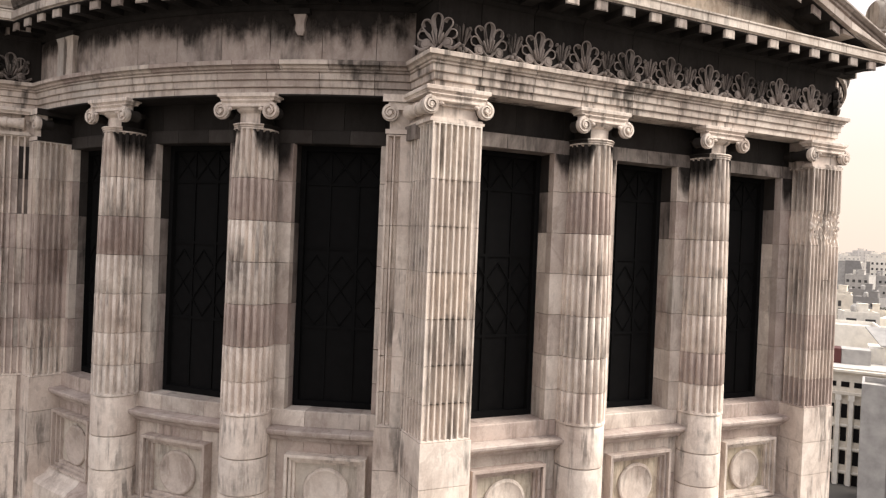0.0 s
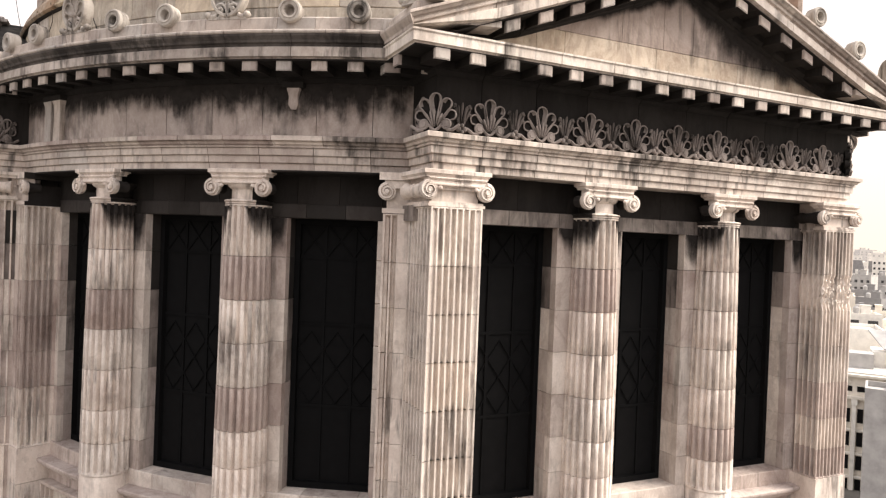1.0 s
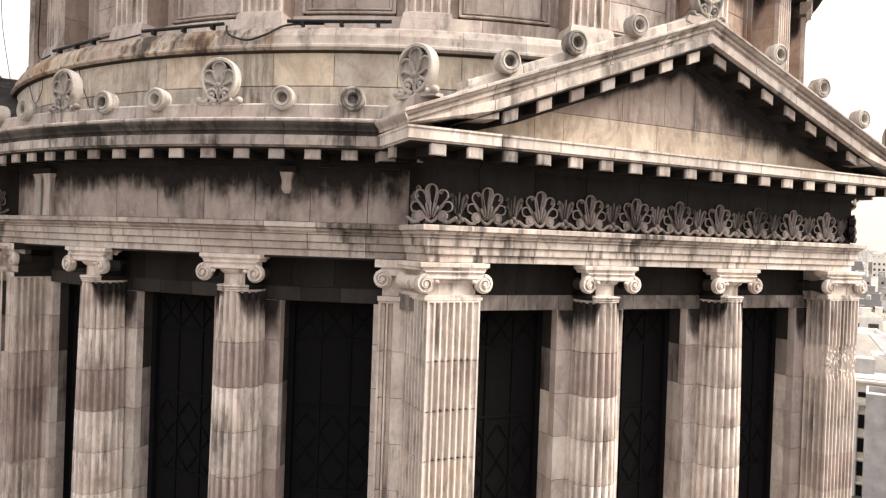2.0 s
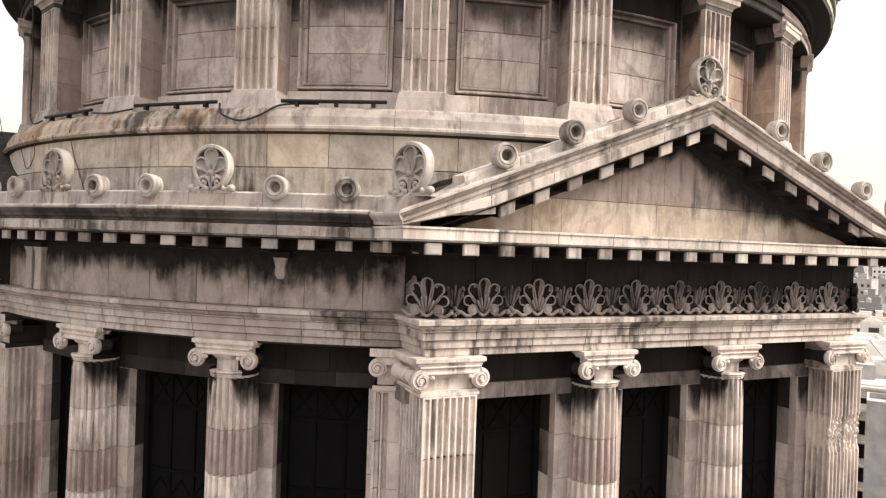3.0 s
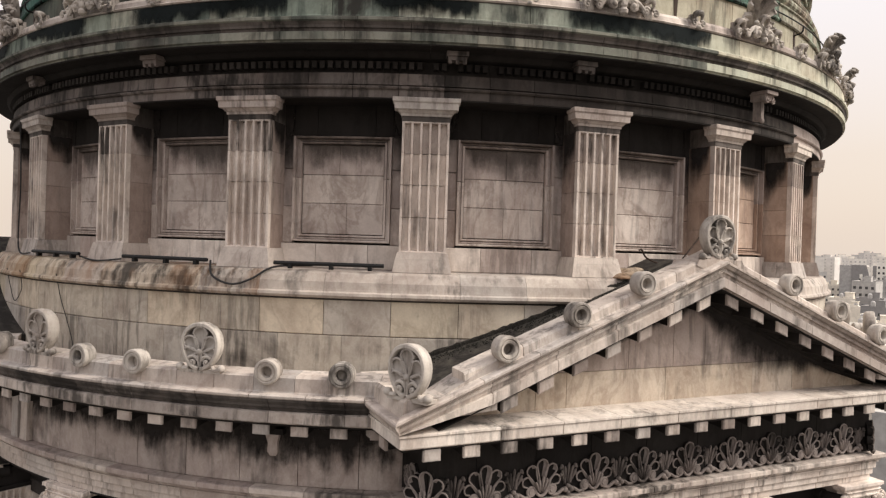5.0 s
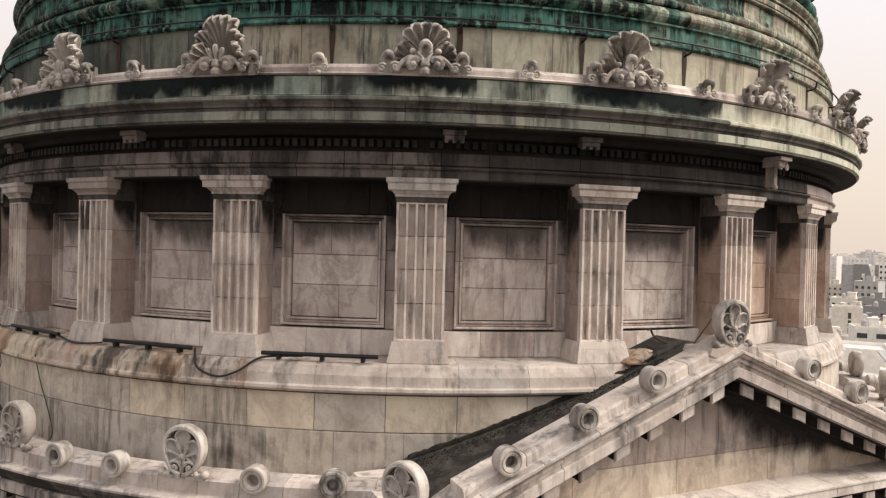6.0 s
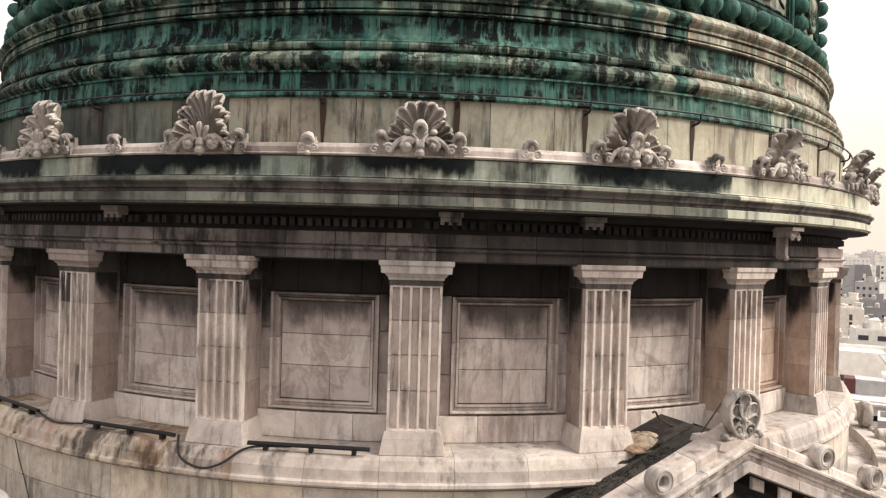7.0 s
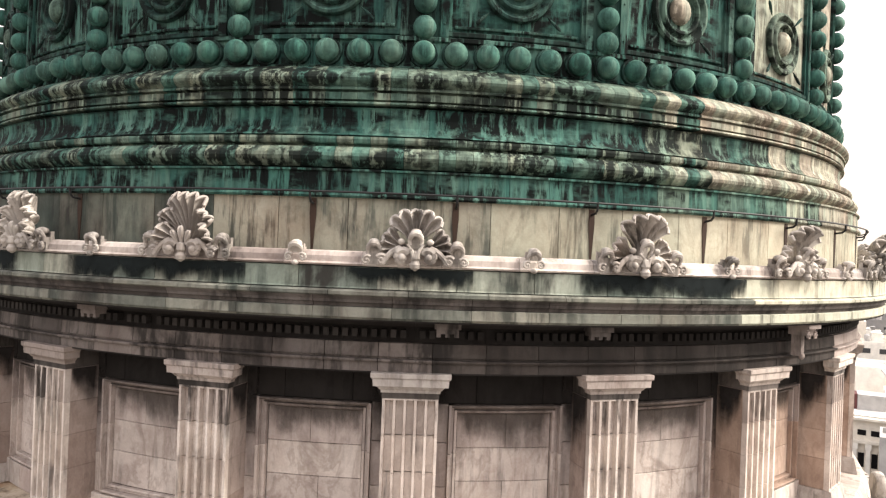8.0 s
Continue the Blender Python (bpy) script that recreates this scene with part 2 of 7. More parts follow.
def copper(name, tones, run=0.6, pale=0.4, dark=(0.007, 0.009, 0.0085)):
    """Green patina with dark runs and washed pale bands."""
    m, t, b = nodes_of(name)
    info = t.nodes.new("ShaderNodeObjectInfo")
    col = ramp(t, info.outputs["Random"], [(i / max(1, len(tones) - 1), c) for i, c in enumerate(tones)])
    f = noise_at(t, 9, 5, 0.65, (1, 1, 0.12))
    col = mix(t, 0.75, col, ramp(t, f.outputs["Fac"], [(0.3, grey(0.38)), (0.5, grey(1.0)), (0.68, (1.6, 1.53, 1.42))]), "MULTIPLY")
    p = noise_at(t, 4.2, 5, 0.6, (1, 1, 0.22))
    col = mix(t, ramp(t, p.outputs["Fac"], [(0.47, grey(0.0)), (0.66, grey(pale))]), col, (0.22, 0.33, 0.26))
    d = noise_at(t, 7.0, 7, 0.7, (1, 1, 0.12), 0.3)
    d2 = noise_at(t, 1.3, 4, 0.6, (1, 1, 2.2))
    dm = mix(t, 1.0, ramp(t, d.outputs["Fac"], [(0.42, grey(0.0)), (0.51, grey(1.0))]), ramp(t, d2.outputs["Fac"], [(0.38, grey(0.2)), (0.52, grey(1.0))]), "MULTIPLY")
    dm = mix(t, 1.0, dm, grey(run), "MULTIPLY")
    col = mix(t, dm, col, dark)
    t.links.new(col, b.inputs["Base Color"])
    b.inputs["Roughness"].default_value = 0.75
    b.inputs["Specular IOR Level"].default_value = 0.05
    bn = noise_at(t, 7, 5, 0.6, (1, 1, 0.4))
    bp = nd(t, "ShaderNodeBump", Strength=0.25, Distance=0.03)
    t.links.new(bn.outputs["Fac"], bp.inputs["Height"])
    t.links.new(bp.outputs[0], b.inputs["Normal"])
    return m


G1, G2, G3 = (0.042, 0.115, 0.096), (0.024, 0.066, 0.057), (0.075, 0.158, 0.132)
M_COPPER = copper("copper_patina", [G1, G2, G3, G1], run=1.0, pale=0.3)
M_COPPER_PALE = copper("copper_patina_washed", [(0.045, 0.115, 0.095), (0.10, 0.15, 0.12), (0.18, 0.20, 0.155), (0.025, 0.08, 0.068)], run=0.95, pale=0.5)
M_COPPER_CREAM = copper("copper_patina_cream", [(0.33, 0.335, 0.265), (0.40, 0.375, 0.30), (0.26, 0.30, 0.24), (0.36, 0.315, 0.255), (0.29, 0.25, 0.20)], run=0.7, pale=0.25, dark=(0.055, 0.042, 0.032))
M_COPPER_BALL = copper("copper_patina_balls", [(0.065, 0.155, 0.128), (0.04, 0.11, 0.09), (0.085, 0.17, 0.14)], run=0.5, pale=0.35)
M_COPPER_DARK = copper("copper_dark", [(0.022, 0.052, 0.045), (0.032, 0.070, 0.060)], run=0.9, pale=0.15)


def plain(name, color, rough=0.7, metal=0.0, var=0.35, scale=6.0, bump=0.1, spec=0.4):
    m, t, b = nodes_of(name)
    n = noise_at(t, scale, 5, 0.6)
    info = t.nodes.new("ShaderNodeObjectInfo")
    c = mix(t, var, color, ramp(t, n.outputs["Fac"], [(0.3, grey(0.5)), (0.7, grey(1.35))]), "MULTIPLY")
    c = mix(t, var * 0.8, c, ramp(t, info.outputs["Random"], [(0.0, grey(0.7)), (1.0, grey(1.25))]), "MULTIPLY")
    t.links.new(c, b.inputs["Base Color"])
    b.inputs["Roughness"].default_value = rough
    b.inputs["Metallic"].default_value = metal
    b.inputs["Specular IOR Level"].default_value = spec
    if bump:
        bp = nd(t, "ShaderNodeBump", Strength=bump, Distance=0.02)
        t.links.new(n.outputs["Fac"], bp.inputs["Height"])
        t.links.new(bp.outputs[0], b.inputs["Normal"])
    return m


M_IRON = plain("black_iron", (0.012, 0.012, 0.012), 0.6, 0.3)
M_RUST = plain("rusty_iron", (0.034, 0.018, 0.011), 0.85)
M_CABLE = plain("black_cable", (0.014, 0.013, 0.013), 0.6)
M_BRONZE = plain("dark_bronze", (0.0075, 0.0075, 0.0078), 0.9, 0.0, spec=0.03)
M_GLASS = plain("sooty_glass", (0.0078, 0.0077, 0.008), 0.8, 0.0, spec=0.04)
M_DARK = plain("dark_interior", (0.012, 0.011, 0.011), 0.95, spec=0.05)
M_LEAD = stone("sooty_lead_roof", [(0.085, 0.076, 0.064), (0.06, 0.055, 0.048)], soot=1.0, streak=0.5, vein=0.0, rough=0.9, bump=0.5, spec=0.1, blot=1.3)


# ---- building helpers ----
TH0, STEP, C0 = 2.33, 15.0, 24.83
ZP = 0.004


def sweep(bm, rings):
    """A solid through equal closed rings of points."""
    vs = [[bm.verts.new(p) for p in r] for r in rings]
    n = len(rings[0])
    for a, b in zip(vs, vs[1:]):
        for i in range(n):
            bm.faces.new((a[i], a[(i + 1) % n], b[(i + 1) % n], b[i]))
    bm.faces.new(list(reversed(vs[0])))
    bm.faces.new(vs[-1])


def done(bm, name, mat, smooth=False):
    bmesh.ops.recalc_face_normals(bm, faces=bm.faces[:])
    data = bpy.data.meshes.new(name)
    bm.to_mesh(data)
    bm.free()
    data.materials.append(mat)
    if smooth:
        for p in data.polygons:
            p.use_smooth = True
        data.set_sharp_from_angle(angle=radians(38))
    return data


def put(name, data, parent=None, m=None, label=""):
    ob = new(name, data)
    if parent is not None:
        ob.parent = parent
    if m is not None:
        ob.matrix_local = m
    if label:
        ob["label"] = label
    return ob


def part(name, bm, mat, parent, label="", m=None, smooth=False):
    return put(name, done(bm, name, mat, smooth), parent, m, label)


def structure(name, bm, mat, label, category, smooth=False):
    return tagged(put(name, done(bm, name, mat, smooth)), label, category, kind="structure")


def empty(name, m, label, category, group="", kind=""):
    ob = new(name)
    ob.empty_display_size = 0.2
    ob.matrix_local = m
    return tagged(ob, label, category, group, kind)


def on_ring(theta, r=0.0, z=0.0):
    """A frame on the circle: x to the right, -y outward."""
    return Matrix.Rotation(radians(theta), 4, "Z") @ Matrix.Translation((0, -r, z))


def at_pav(c, u, f, z, turn=0.0):
    return Matrix.Rotation(radians(c), 4, "Z") @ Matrix.Translation((u, -f, z)) @ Matrix.Rotation(radians(turn), 4, "Z")


def box(bm, x0, x1, y0, y1, z0, z1, tx=0.0, ty=0.0):
    """A box; tx, ty widen its foot."""
    sweep(bm, [[(x0 - tx, y0 - ty, z0), (x1 + tx, y0 - ty, z0), (x1 + tx, y1, z0), (x0 - tx, y1, z0)],
               [(x0, y0, z1), (x1, y0, z1), (x1, y1, z1), (x0, y1, z1)]])


def bevel(bm, w, angle=30):
    es = [e for e in bm.edges if len(e.link_faces) == 2 and e.calc_face_angle(0) > radians(angle)]
    bmesh.ops.bevel(bm, geom=es, offset=w, segments=1, affect="EDGES", clamp_overlap=True)


def lathe(bm, prof, a0, a1, n):
    rings = []
    for i in range(n + 1):
        a = radians(a0 + (a1 - a0) * i / n)
        rings.append([(r * math.sin(a), -r * math.cos(a), z) for r, z in prof])
    sweep(bm, rings)


def turned(bm, prof, n=24, axis="Z", off=(0, 0, 0)):
    """A solid of revolution, prof from one end of the axis to the other as (radius, along)."""
    rings = []
    for r, z in prof:
        ring = []
        for i in range(n):
            a = 2 * math.pi * i / n
            p = (r * math.cos(a), r * math.sin(a), z) if axis == "Z" else (r * math.cos(a), z, r * math.sin(a))
            ring.append((p[0] + off[0], p[1] + off[1], p[2] + off[2]))
        rings.append(ring)
    sweep(bm, rings)


def ball(bm, m, seg=10, rings=7):
    bmesh.ops.create_uvsphere(bm, u_segments=seg, v_segments=rings, radius=1.0, matrix=m)


def tube(bm, pts, r, n=6):
    pts = [Vector(p) for p in pts]
    rings = []
    for i, p in enumerate(pts):
        d = (pts[min(i + 1, len(pts) - 1)] - pts[max(i - 1, 0)]).normalized()
        a = d.cross(Vector((0, 0, 1)) if abs(d.z) < 0.9 else Vector((0, 1, 0))).normalized()
        b = d.cross(a)
        rr = r[i] if isinstance(r, (list, tuple)) else r
        rings.append([p + rr * (math.cos(2 * math.pi * k / n) * a + math.sin(2 * math.pi * k / n) * b) for k in range(n)])
    sweep(bm, rings)


def spiral(bm, cx, cz, r, y, turns=2.1, hand=1, start=90.0, thick=0.2, n=44):
    """A rolled volute in the x-z plane; the roll stands proud towards -y."""
    pts, rad = [], []
    for i in range(n):
        k = i / (n - 1)
        rr = r * (1 - 0.78 * k) - r * thick * 0.5
        a = radians(start) + hand * k * turns * 2 * math.pi
        pts.append((cx + rr * math.cos(a), y - 0.25 * r * k, cz + rr * math.sin(a)))
        rad.append(r * thick * (1 - 0.45 * k))
    tube(bm, pts, rad, 6)
    ball(bm, Matrix.Translation((cx, y - 0.25 * r, cz)) @ Matrix.Diagonal((r * 0.17, r * 0.2, r * 0.17, 1)), 8, 6)


def grooves(w, n, deep=1.0):
    """Points along a face of width w with n round-bottomed flutes: (along, inward)."""
    pitch = w / (n + 0.28)
    r = pitch * 0.38
    out = []
    for i in range(n):
        c = -w / 2 + pitch * (i + 0.64)
        out += [(c + r * u, deep * 2.5 * r * v) for u, v in ((-1.0, 0.0), (-0.95, 0.6), (-0.6, 0.93), (0.0, 1.0), (0.6, 0.93), (0.95, 0.6), (1.0, 0.0))]
    return out


def flute_rect(w, y_front, y_back, n, side_n=0, side_d=1.1, deep=1.0):
    """Outline of a pilaster shaft, flutes in its front and, if asked, along the first part of both its sides."""
    flank = [(y_front + side_d / 2 + p, q) for p, q in grooves(side_d, side_n, deep)] if side_n else []
    pts = [(w / 2, y_back)]
    pts += [(w / 2 - q, y) for y, q in reversed(flank)]
    pts += [(w / 2, y_front)]
    pts += [(-p, y_front + q) for p, q in grooves(w, n, deep)]
    pts += [(-w / 2, y_front)]
    pts += [(-w / 2 + q, y) for y, q in flank]
    pts += [(-w / 2, y_back)]
    return pts


def flute_round(r, n=20, deep=1.0):
    pts = []
    for i in range(n):
        for k, q in ((0.0, 0.16), (0.10, 0.03), (0.24, 0.0), (0.38, 0.03), (0.48, 0.16), (0.58, 0.75), (0.74, 1.0), (0.90, 0.75)):
            a = 2 * math.pi * (i + k) / n
            rr = r * (1 - 0.18 * deep * q)
            pts.append((rr * math.cos(a), rr * math.sin(a)))
    return pts


TOP_END = ((0.11, 1.0), (0.065, 0.9), (0.035, 0.55), (0.025, 0.0))


def shaft(bm, outline, z0, z1, top=False, foot=False):
    """A length of fluted shaft; outline(deep) gives its section. The flutes run out in round ends where asked."""
    rings = [(z0, 1.0), (z1, 1.0)]
    if foot:
        rings = [(z0, 0.0)] + [(z0 + d, q) for d, q in reversed(TOP_END)] + rings[1:]
    if top:
        rings = rings[:-1] + [(z1 - d, q) for d, q in TOP_END] + [(z1, 0.0)]
    sweep(bm, [[(x, y, z) for x, y in outline(q)] for z, q in rings])


def rough_shaft(bm, outline, z0, z1, seed):
    """A length of shaft whose flutes have crumbled away in front."""
    rng = random.Random(seed)
    rings = []
    for i in range(15):
        z = z0 + (z1 - z0) * i / 14
        q = 0.25 + 0.75 * abs(2 * i / 14 - 1) ** 3
        rings.append([(x, y + (rng.uniform(0.0, 0.075) * (1 - abs(2 * i / 14 - 1) ** 4) if y < -0.40 else 0.0), z) for x, y in outline(q)])
    sweep(bm, rings)


def mat_elsewhere(data, clean, mat):
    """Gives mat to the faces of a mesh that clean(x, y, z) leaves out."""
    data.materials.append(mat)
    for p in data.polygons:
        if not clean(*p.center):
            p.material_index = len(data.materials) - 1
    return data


def lobe(bm, base, ang, length, w0, w1, y=0.0, lift=0.06, curl=0.05, thick=0.05, seg=10, rings=9, groove=0.0):
    """A leaf lobe in the x-z plane from its base, narrow below and round above, its tip curling outward."""
    start = len(bm.verts)
    made = bmesh.ops.create_uvsphere(bm, u_segments=seg, v_segments=rings, radius=1.0)["verts"]
    ca, sa = math.cos(ang), math.sin(ang)
    for v in made:
        t = ((v.co.z + 1) / 2) ** 0.62
        x = v.co.x * (w0 + (w1 - w0) * t) * 0.5
        yy = v.co.y * thick - lift * math.sin(t * math.pi * 0.55) - curl * t * t * t
        if groove:
            yy += groove * math.exp(-(v.co.x / 0.35) ** 2) * t
        z = t * length
        v.co = Vector((base[0] + x * ca + z * sa, y + yy, base[1] + z * ca - x * sa))


COURSES = [38.60, 39.20, 39.87, 40.68, 41.49, 42.29, 43.10, 43.85]
ARCH = [(-0.55, 44.70), (0.03, 44.70), (0.03, 44.812), (0.015, 44.818), (0.065, 44.826), (0.07, 44.835), (0.07, 44.947), (0.055, 44.953), (0.105, 44.961), (0.11, 44.97), (0.11, 45.082), (0.095, 45.088), (0.145, 45.098), (0.145, 45.118), (-0.55, 45.118)]
ARCH_TOP = [(-0.55, 45.122), (0.125, 45.122), (0.125, 45.138), (0.165, 45.15), (0.18, 45.185), (0.215, 45.198), (0.198, 45.206), (0.24, 45.214), (0.24, 45.285), (0.22, 45.30), (-0.55, 45.30)]
BED = [(-0.5, 46.28), (0.02, 46.28), (0.07, 46.35), (0.12, 46.36), (0.12, 46.53), (-0.5, 46.53)]
CORONA = [(-0.6, 46.53), (0.74, 46.53), (0.74, 46.555), (0.80, 46.56), (0.80, 46.715), (0.77, 46.73), (-0.6, 46.73)]
CYMA = [(-0.6, 46.735), (0.74, 46.735), (0.755, 46.78), (0.79, 46.80), (0.80, 46.84), (0.845, 46.90), (0.85, 46.935), (-0.6, 46.935)]
EDGE = [(-0.6, 46.937), (0.85, 46.937), (0.87, 46.955), (0.87, 46.985), (0.84, 47.005), (0.6, 47.02), (-0.6, 47.02)]
R0, F0, W0 = 12.90, 12.86, 5.14


# ---- reusable carved pieces ----
def modillion_mesh(slant=0.0):
    """Block under the corona with a plain square front; slant shears it along a slope."""
    bm = bmesh.new()
    prof = [(-0.10, 0.0), (-0.66, 0.0), (-0.66, -0.17), (-0.62, -0.185), (-0.45, -0.165), (-0.10, -0.16)]
    sweep(bm, [[(x, y, z) for y, z in prof] for x in (-0.125, 0.125)])
    box(bm, -0.135, 0.135, -0.70, -0.655, -0.195, -0.002)
    box(bm, -0.12, 0.12, -0.71, -0.70, -0.18, -0.02)
    for v in bm.verts:
        v.co.z += slant * v.co.x
    # sides and underside near-black, shade and soot in the colour; front pale
    data = done(bm, "modillion", M_SOOT_SHADE)
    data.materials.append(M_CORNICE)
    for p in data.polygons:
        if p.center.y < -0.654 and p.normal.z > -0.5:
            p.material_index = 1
    return data


def disc_mesh():
    bm = bmesh.new()
    prof = [(0.02, 0.05), (0.078, 0.04), (0.084, -0.06), (0.098, -0.088), (0.135, -0.098), (0.142, -0.084), (0.156, -0.084), (0.162, -0.10), (0.19, -0.094), (0.203, -0.075), (0.206, -0.02), (0.196, -0.005), (0.20, 0.02), (0.196, 0.12), (0.17, 0.15), (0.05, 0.16)]
    turned(bm, prof, 26, "Y")
    return done(bm, "antefix", M_ORNAMENT, True)


def spoon(bm, base, ang, length, w, y, rim=0.02, hollow=0.035):
    """A hollow petal with a raised edge, narrow at its base and round above, in the x-z plane."""
    ca, sa = math.cos(ang), math.sin(ang)

    def at(a, t, yy):
        return (base[0] + a * ca + t * sa, yy, base[1] + t * ca - a * sa)

    n, head = 6, length - w / 2
    side = [(w * (0.08 + 0.42 * (i / n) ** 1.5), head * i / n) for i in range(n)]
    side += [(w / 2 * math.cos(radians(q)), head + w / 2 * math.sin(radians(q))) for q in range(0, 91, 15)]
    edge = [at(a, t, y - 0.03 - 0.03 * t / length) for a, t in side] + [at(-a, t, y - 0.03 - 0.03 * t / length) for a, t in reversed(side[:-1])]
    tube(bm, edge, rim, 6)
    rows = []
    for a, t in side[:-1]:
        rows.append([at(a * k, t, y - 0.02 - 0.03 * t / length + hollow * (1 - k * k)) for k in (-1, -0.5, 0, 0.5, 1)] + [at(a * k, t, y + 0.06) for k in (1, -1)])
    sweep(bm, rows)


def palmette_parts():
    """Egg-shaped acroterion: a thick body with a raised flat rim, five hollow petals, two scrolls, knobs at its foot."""
    def egg(a, k=1.0):
        x = 0.375 * math.sin(a) * (1 - 0.13 * math.cos(a))
        z = 0.44 - 0.44 * math.cos(a)
        return Vector((x * k, 0, 0.43 + (z - 0.43) * k))
    n = 36
    plate = bmesh.new()
    sweep(plate, [[egg(2 * math.pi * i / n, k) + Vector((0, y, 0)) for i in range(n)] for k, y in ((0.86, 0.16), (0.96, 0.115), (0.985, 0.02))])
    rim = bmesh.new()
    rings = []
    for i in range(n + 1):
        a = 2 * math.pi * (0.012 + 0.976 * i / n)
        rings.append([egg(a, k) + Vector((0, y, 0)) for k, y in ((0.82, 0.03), (0.82, -0.075), (0.845, -0.09), (0.95, -0.085), (0.99, -0.065), (0.995, 0.03))])
    sweep(rim, rings)
    petals = bmesh.new()
    for i in range(-2, 3):
        a = radians((0, 47, 92)[abs(i)] * (1 if i > 0 else -1))
        spoon(petals, (0.028 * i, 0.375 - 0.02 * abs(i)), a, (0.415, 0.345, 0.26)[abs(i)], (0.26, 0.225, 0.18)[abs(i)], 0.0, 0.02)
    ball(petals, Matrix.Translation((0, -0.06, 0.345)) @ Matrix.Diagonal((0.055, 0.05, 0.06, 1)), 10, 7)
    for s_ in (-1, 1):
        tube(petals, [(s_ * 0.02, -0.05, 0.34), (s_ * 0.03, -0.055, 0.22), (s_ * 0.012, -0.05, 0.06)], [0.03, 0.024, 0.018], 6)
    # plate between the petals darker: cavity shade and soot in the colour
    out = [("plate", mat_elsewhere(done(plate, "plate", M_ORNAMENT, True), lambda x, y, z: y > 0.03, M_RELIEF)), ("rim", done(rim, "rim", M_ORNAMENT, True)), ("petals", done(petals, "petals", M_ORNAMENT, True))]
    for s_ in (-1, 1):
        scroll = bmesh.new()
        spiral(scroll, s_ * 0.145, 0.165, 0.135, -0.04, 1.45, -s_, 90 + 75 * s_, 0.28)
        out.append(("scroll", done(scroll, "scroll", M_ORNAMENT, True)))
        foot = bmesh.new()
        ball(foot, Matrix.Translation((s_ * 0.40, -0.02, 0.065)) @ Matrix.Diagonal((0.075, 0.075, 0.07, 1)), 12, 8)
        tube(foot, [(s_ * 0.34, -0.02, 0.03), (s_ * 0.25, -0.03, 0.04), (s_ * 0.22, -0.02, 0.10)], [0.05, 0.045, 0.03], 7)
        out.append(("foot", done(foot, "foot", M_ORNAMENT, True)))
    base = bmesh.new()
    box(base, -0.40, 0.40, -0.05, 0.20, -0.03, 0.03)
    bevel(base, 0.012)
    out.append(("base", done(base, "base", M_ORNAMENT)))
    return out


def hollow_fan(bm, base, lean, span, reach, n, fold, y0=0.0, squeeze=0.9, top=9.0, waist=1.0):
    """A fan of n hollow flutes between round ridges, with a rolled scalloped rim; its crown bends forward."""
    cols, rows = n * 8, 8
    front, rear, rim = [], [], []
    for i in range(cols + 1):
        u = 2 * i / cols - 1
        ph = span * u
        wave = abs(math.sin(math.pi * n * i / cols))
        out = reach * (1 - 0.12 * abs(u) ** 1.6) * (0.88 + 0.12 * wave ** 0.6)
        fr, rr = [], []
        for j in range(rows + 1):
            k = 0.12 + 0.88 * j / rows
            a = radians(ph * (waist + (1 - waist) * k))
            x, z = math.sin(a) * out * k * squeeze, math.cos(a) * out * (k - 0.10 * k ** 4 * (1 - abs(u)))
            y = y0 - fold * (1 - 0.6 * u * u) * k ** 3.2 + 0.11 * (wave - 0.45) * min(1.0, 1.6 * k)
            c, sn = math.cos(radians(lean)), math.sin(radians(lean))
            px, pz = base[0] + x * c + z * sn, base[1] + z * c - x * sn
            pz = min(pz, top + 0.012 * math.sin(i * 1.7))
            fr.append(bm.verts.new((px, y, pz)))
            rr.append(bm.verts.new((px * 0.98, y + 0.075, pz - 0.015)))
        front.append(fr)
        rear.append(rr)
        rim.append((px, y + 0.02, pz))
    for i in range(cols):
        for j in range(rows):
            bm.faces.new((front[i][j], front[i + 1][j], front[i + 1][j + 1], front[i][j + 1]))
            bm.faces.new((rear[i][j], rear[i][j + 1], rear[i + 1][j + 1], rear[i + 1][j]))
        bm.faces.new((front[i][rows], front[i + 1][rows], rear[i + 1][rows], rear[i][rows]))
        bm.faces.new((front[i + 1][0], front[i][0], rear[i][0], rear[i + 1][0]))
    for i in (0, cols):
        for j in range(rows):
            bm.faces.new((front[i][j], front[i][j + 1], rear[i][j + 1], rear[i][j]))
    tube(bm, rim, 0.027, 6)


def hood(bm, x, z, w, h, y=-0.06):
    """A small arched hood, thick and bent forward at its crown, over a deep hollow."""
    arch, rad = [], []
    for q in range(-30, 211, 20):
        up = max(0.0, math.sin(radians(q)))
        arch.append((x + w * math.cos(radians(q)), y - 0.05 * up, z + h * math.sin(radians(q))))
        rad.append(w * (0.30 + 0.26 * up))
    tube(bm, arch, rad, 8)
    ball(bm, Matrix.Translation((x, y + 0.02, z + h * 1.05)) @ Matrix.Diagonal((w * 0.95, 0.10, h * 0.55, 1)), 12, 8)
    box(bm, x - w, x + w, y + 0.10, y + 0.16, z - h, z + h)


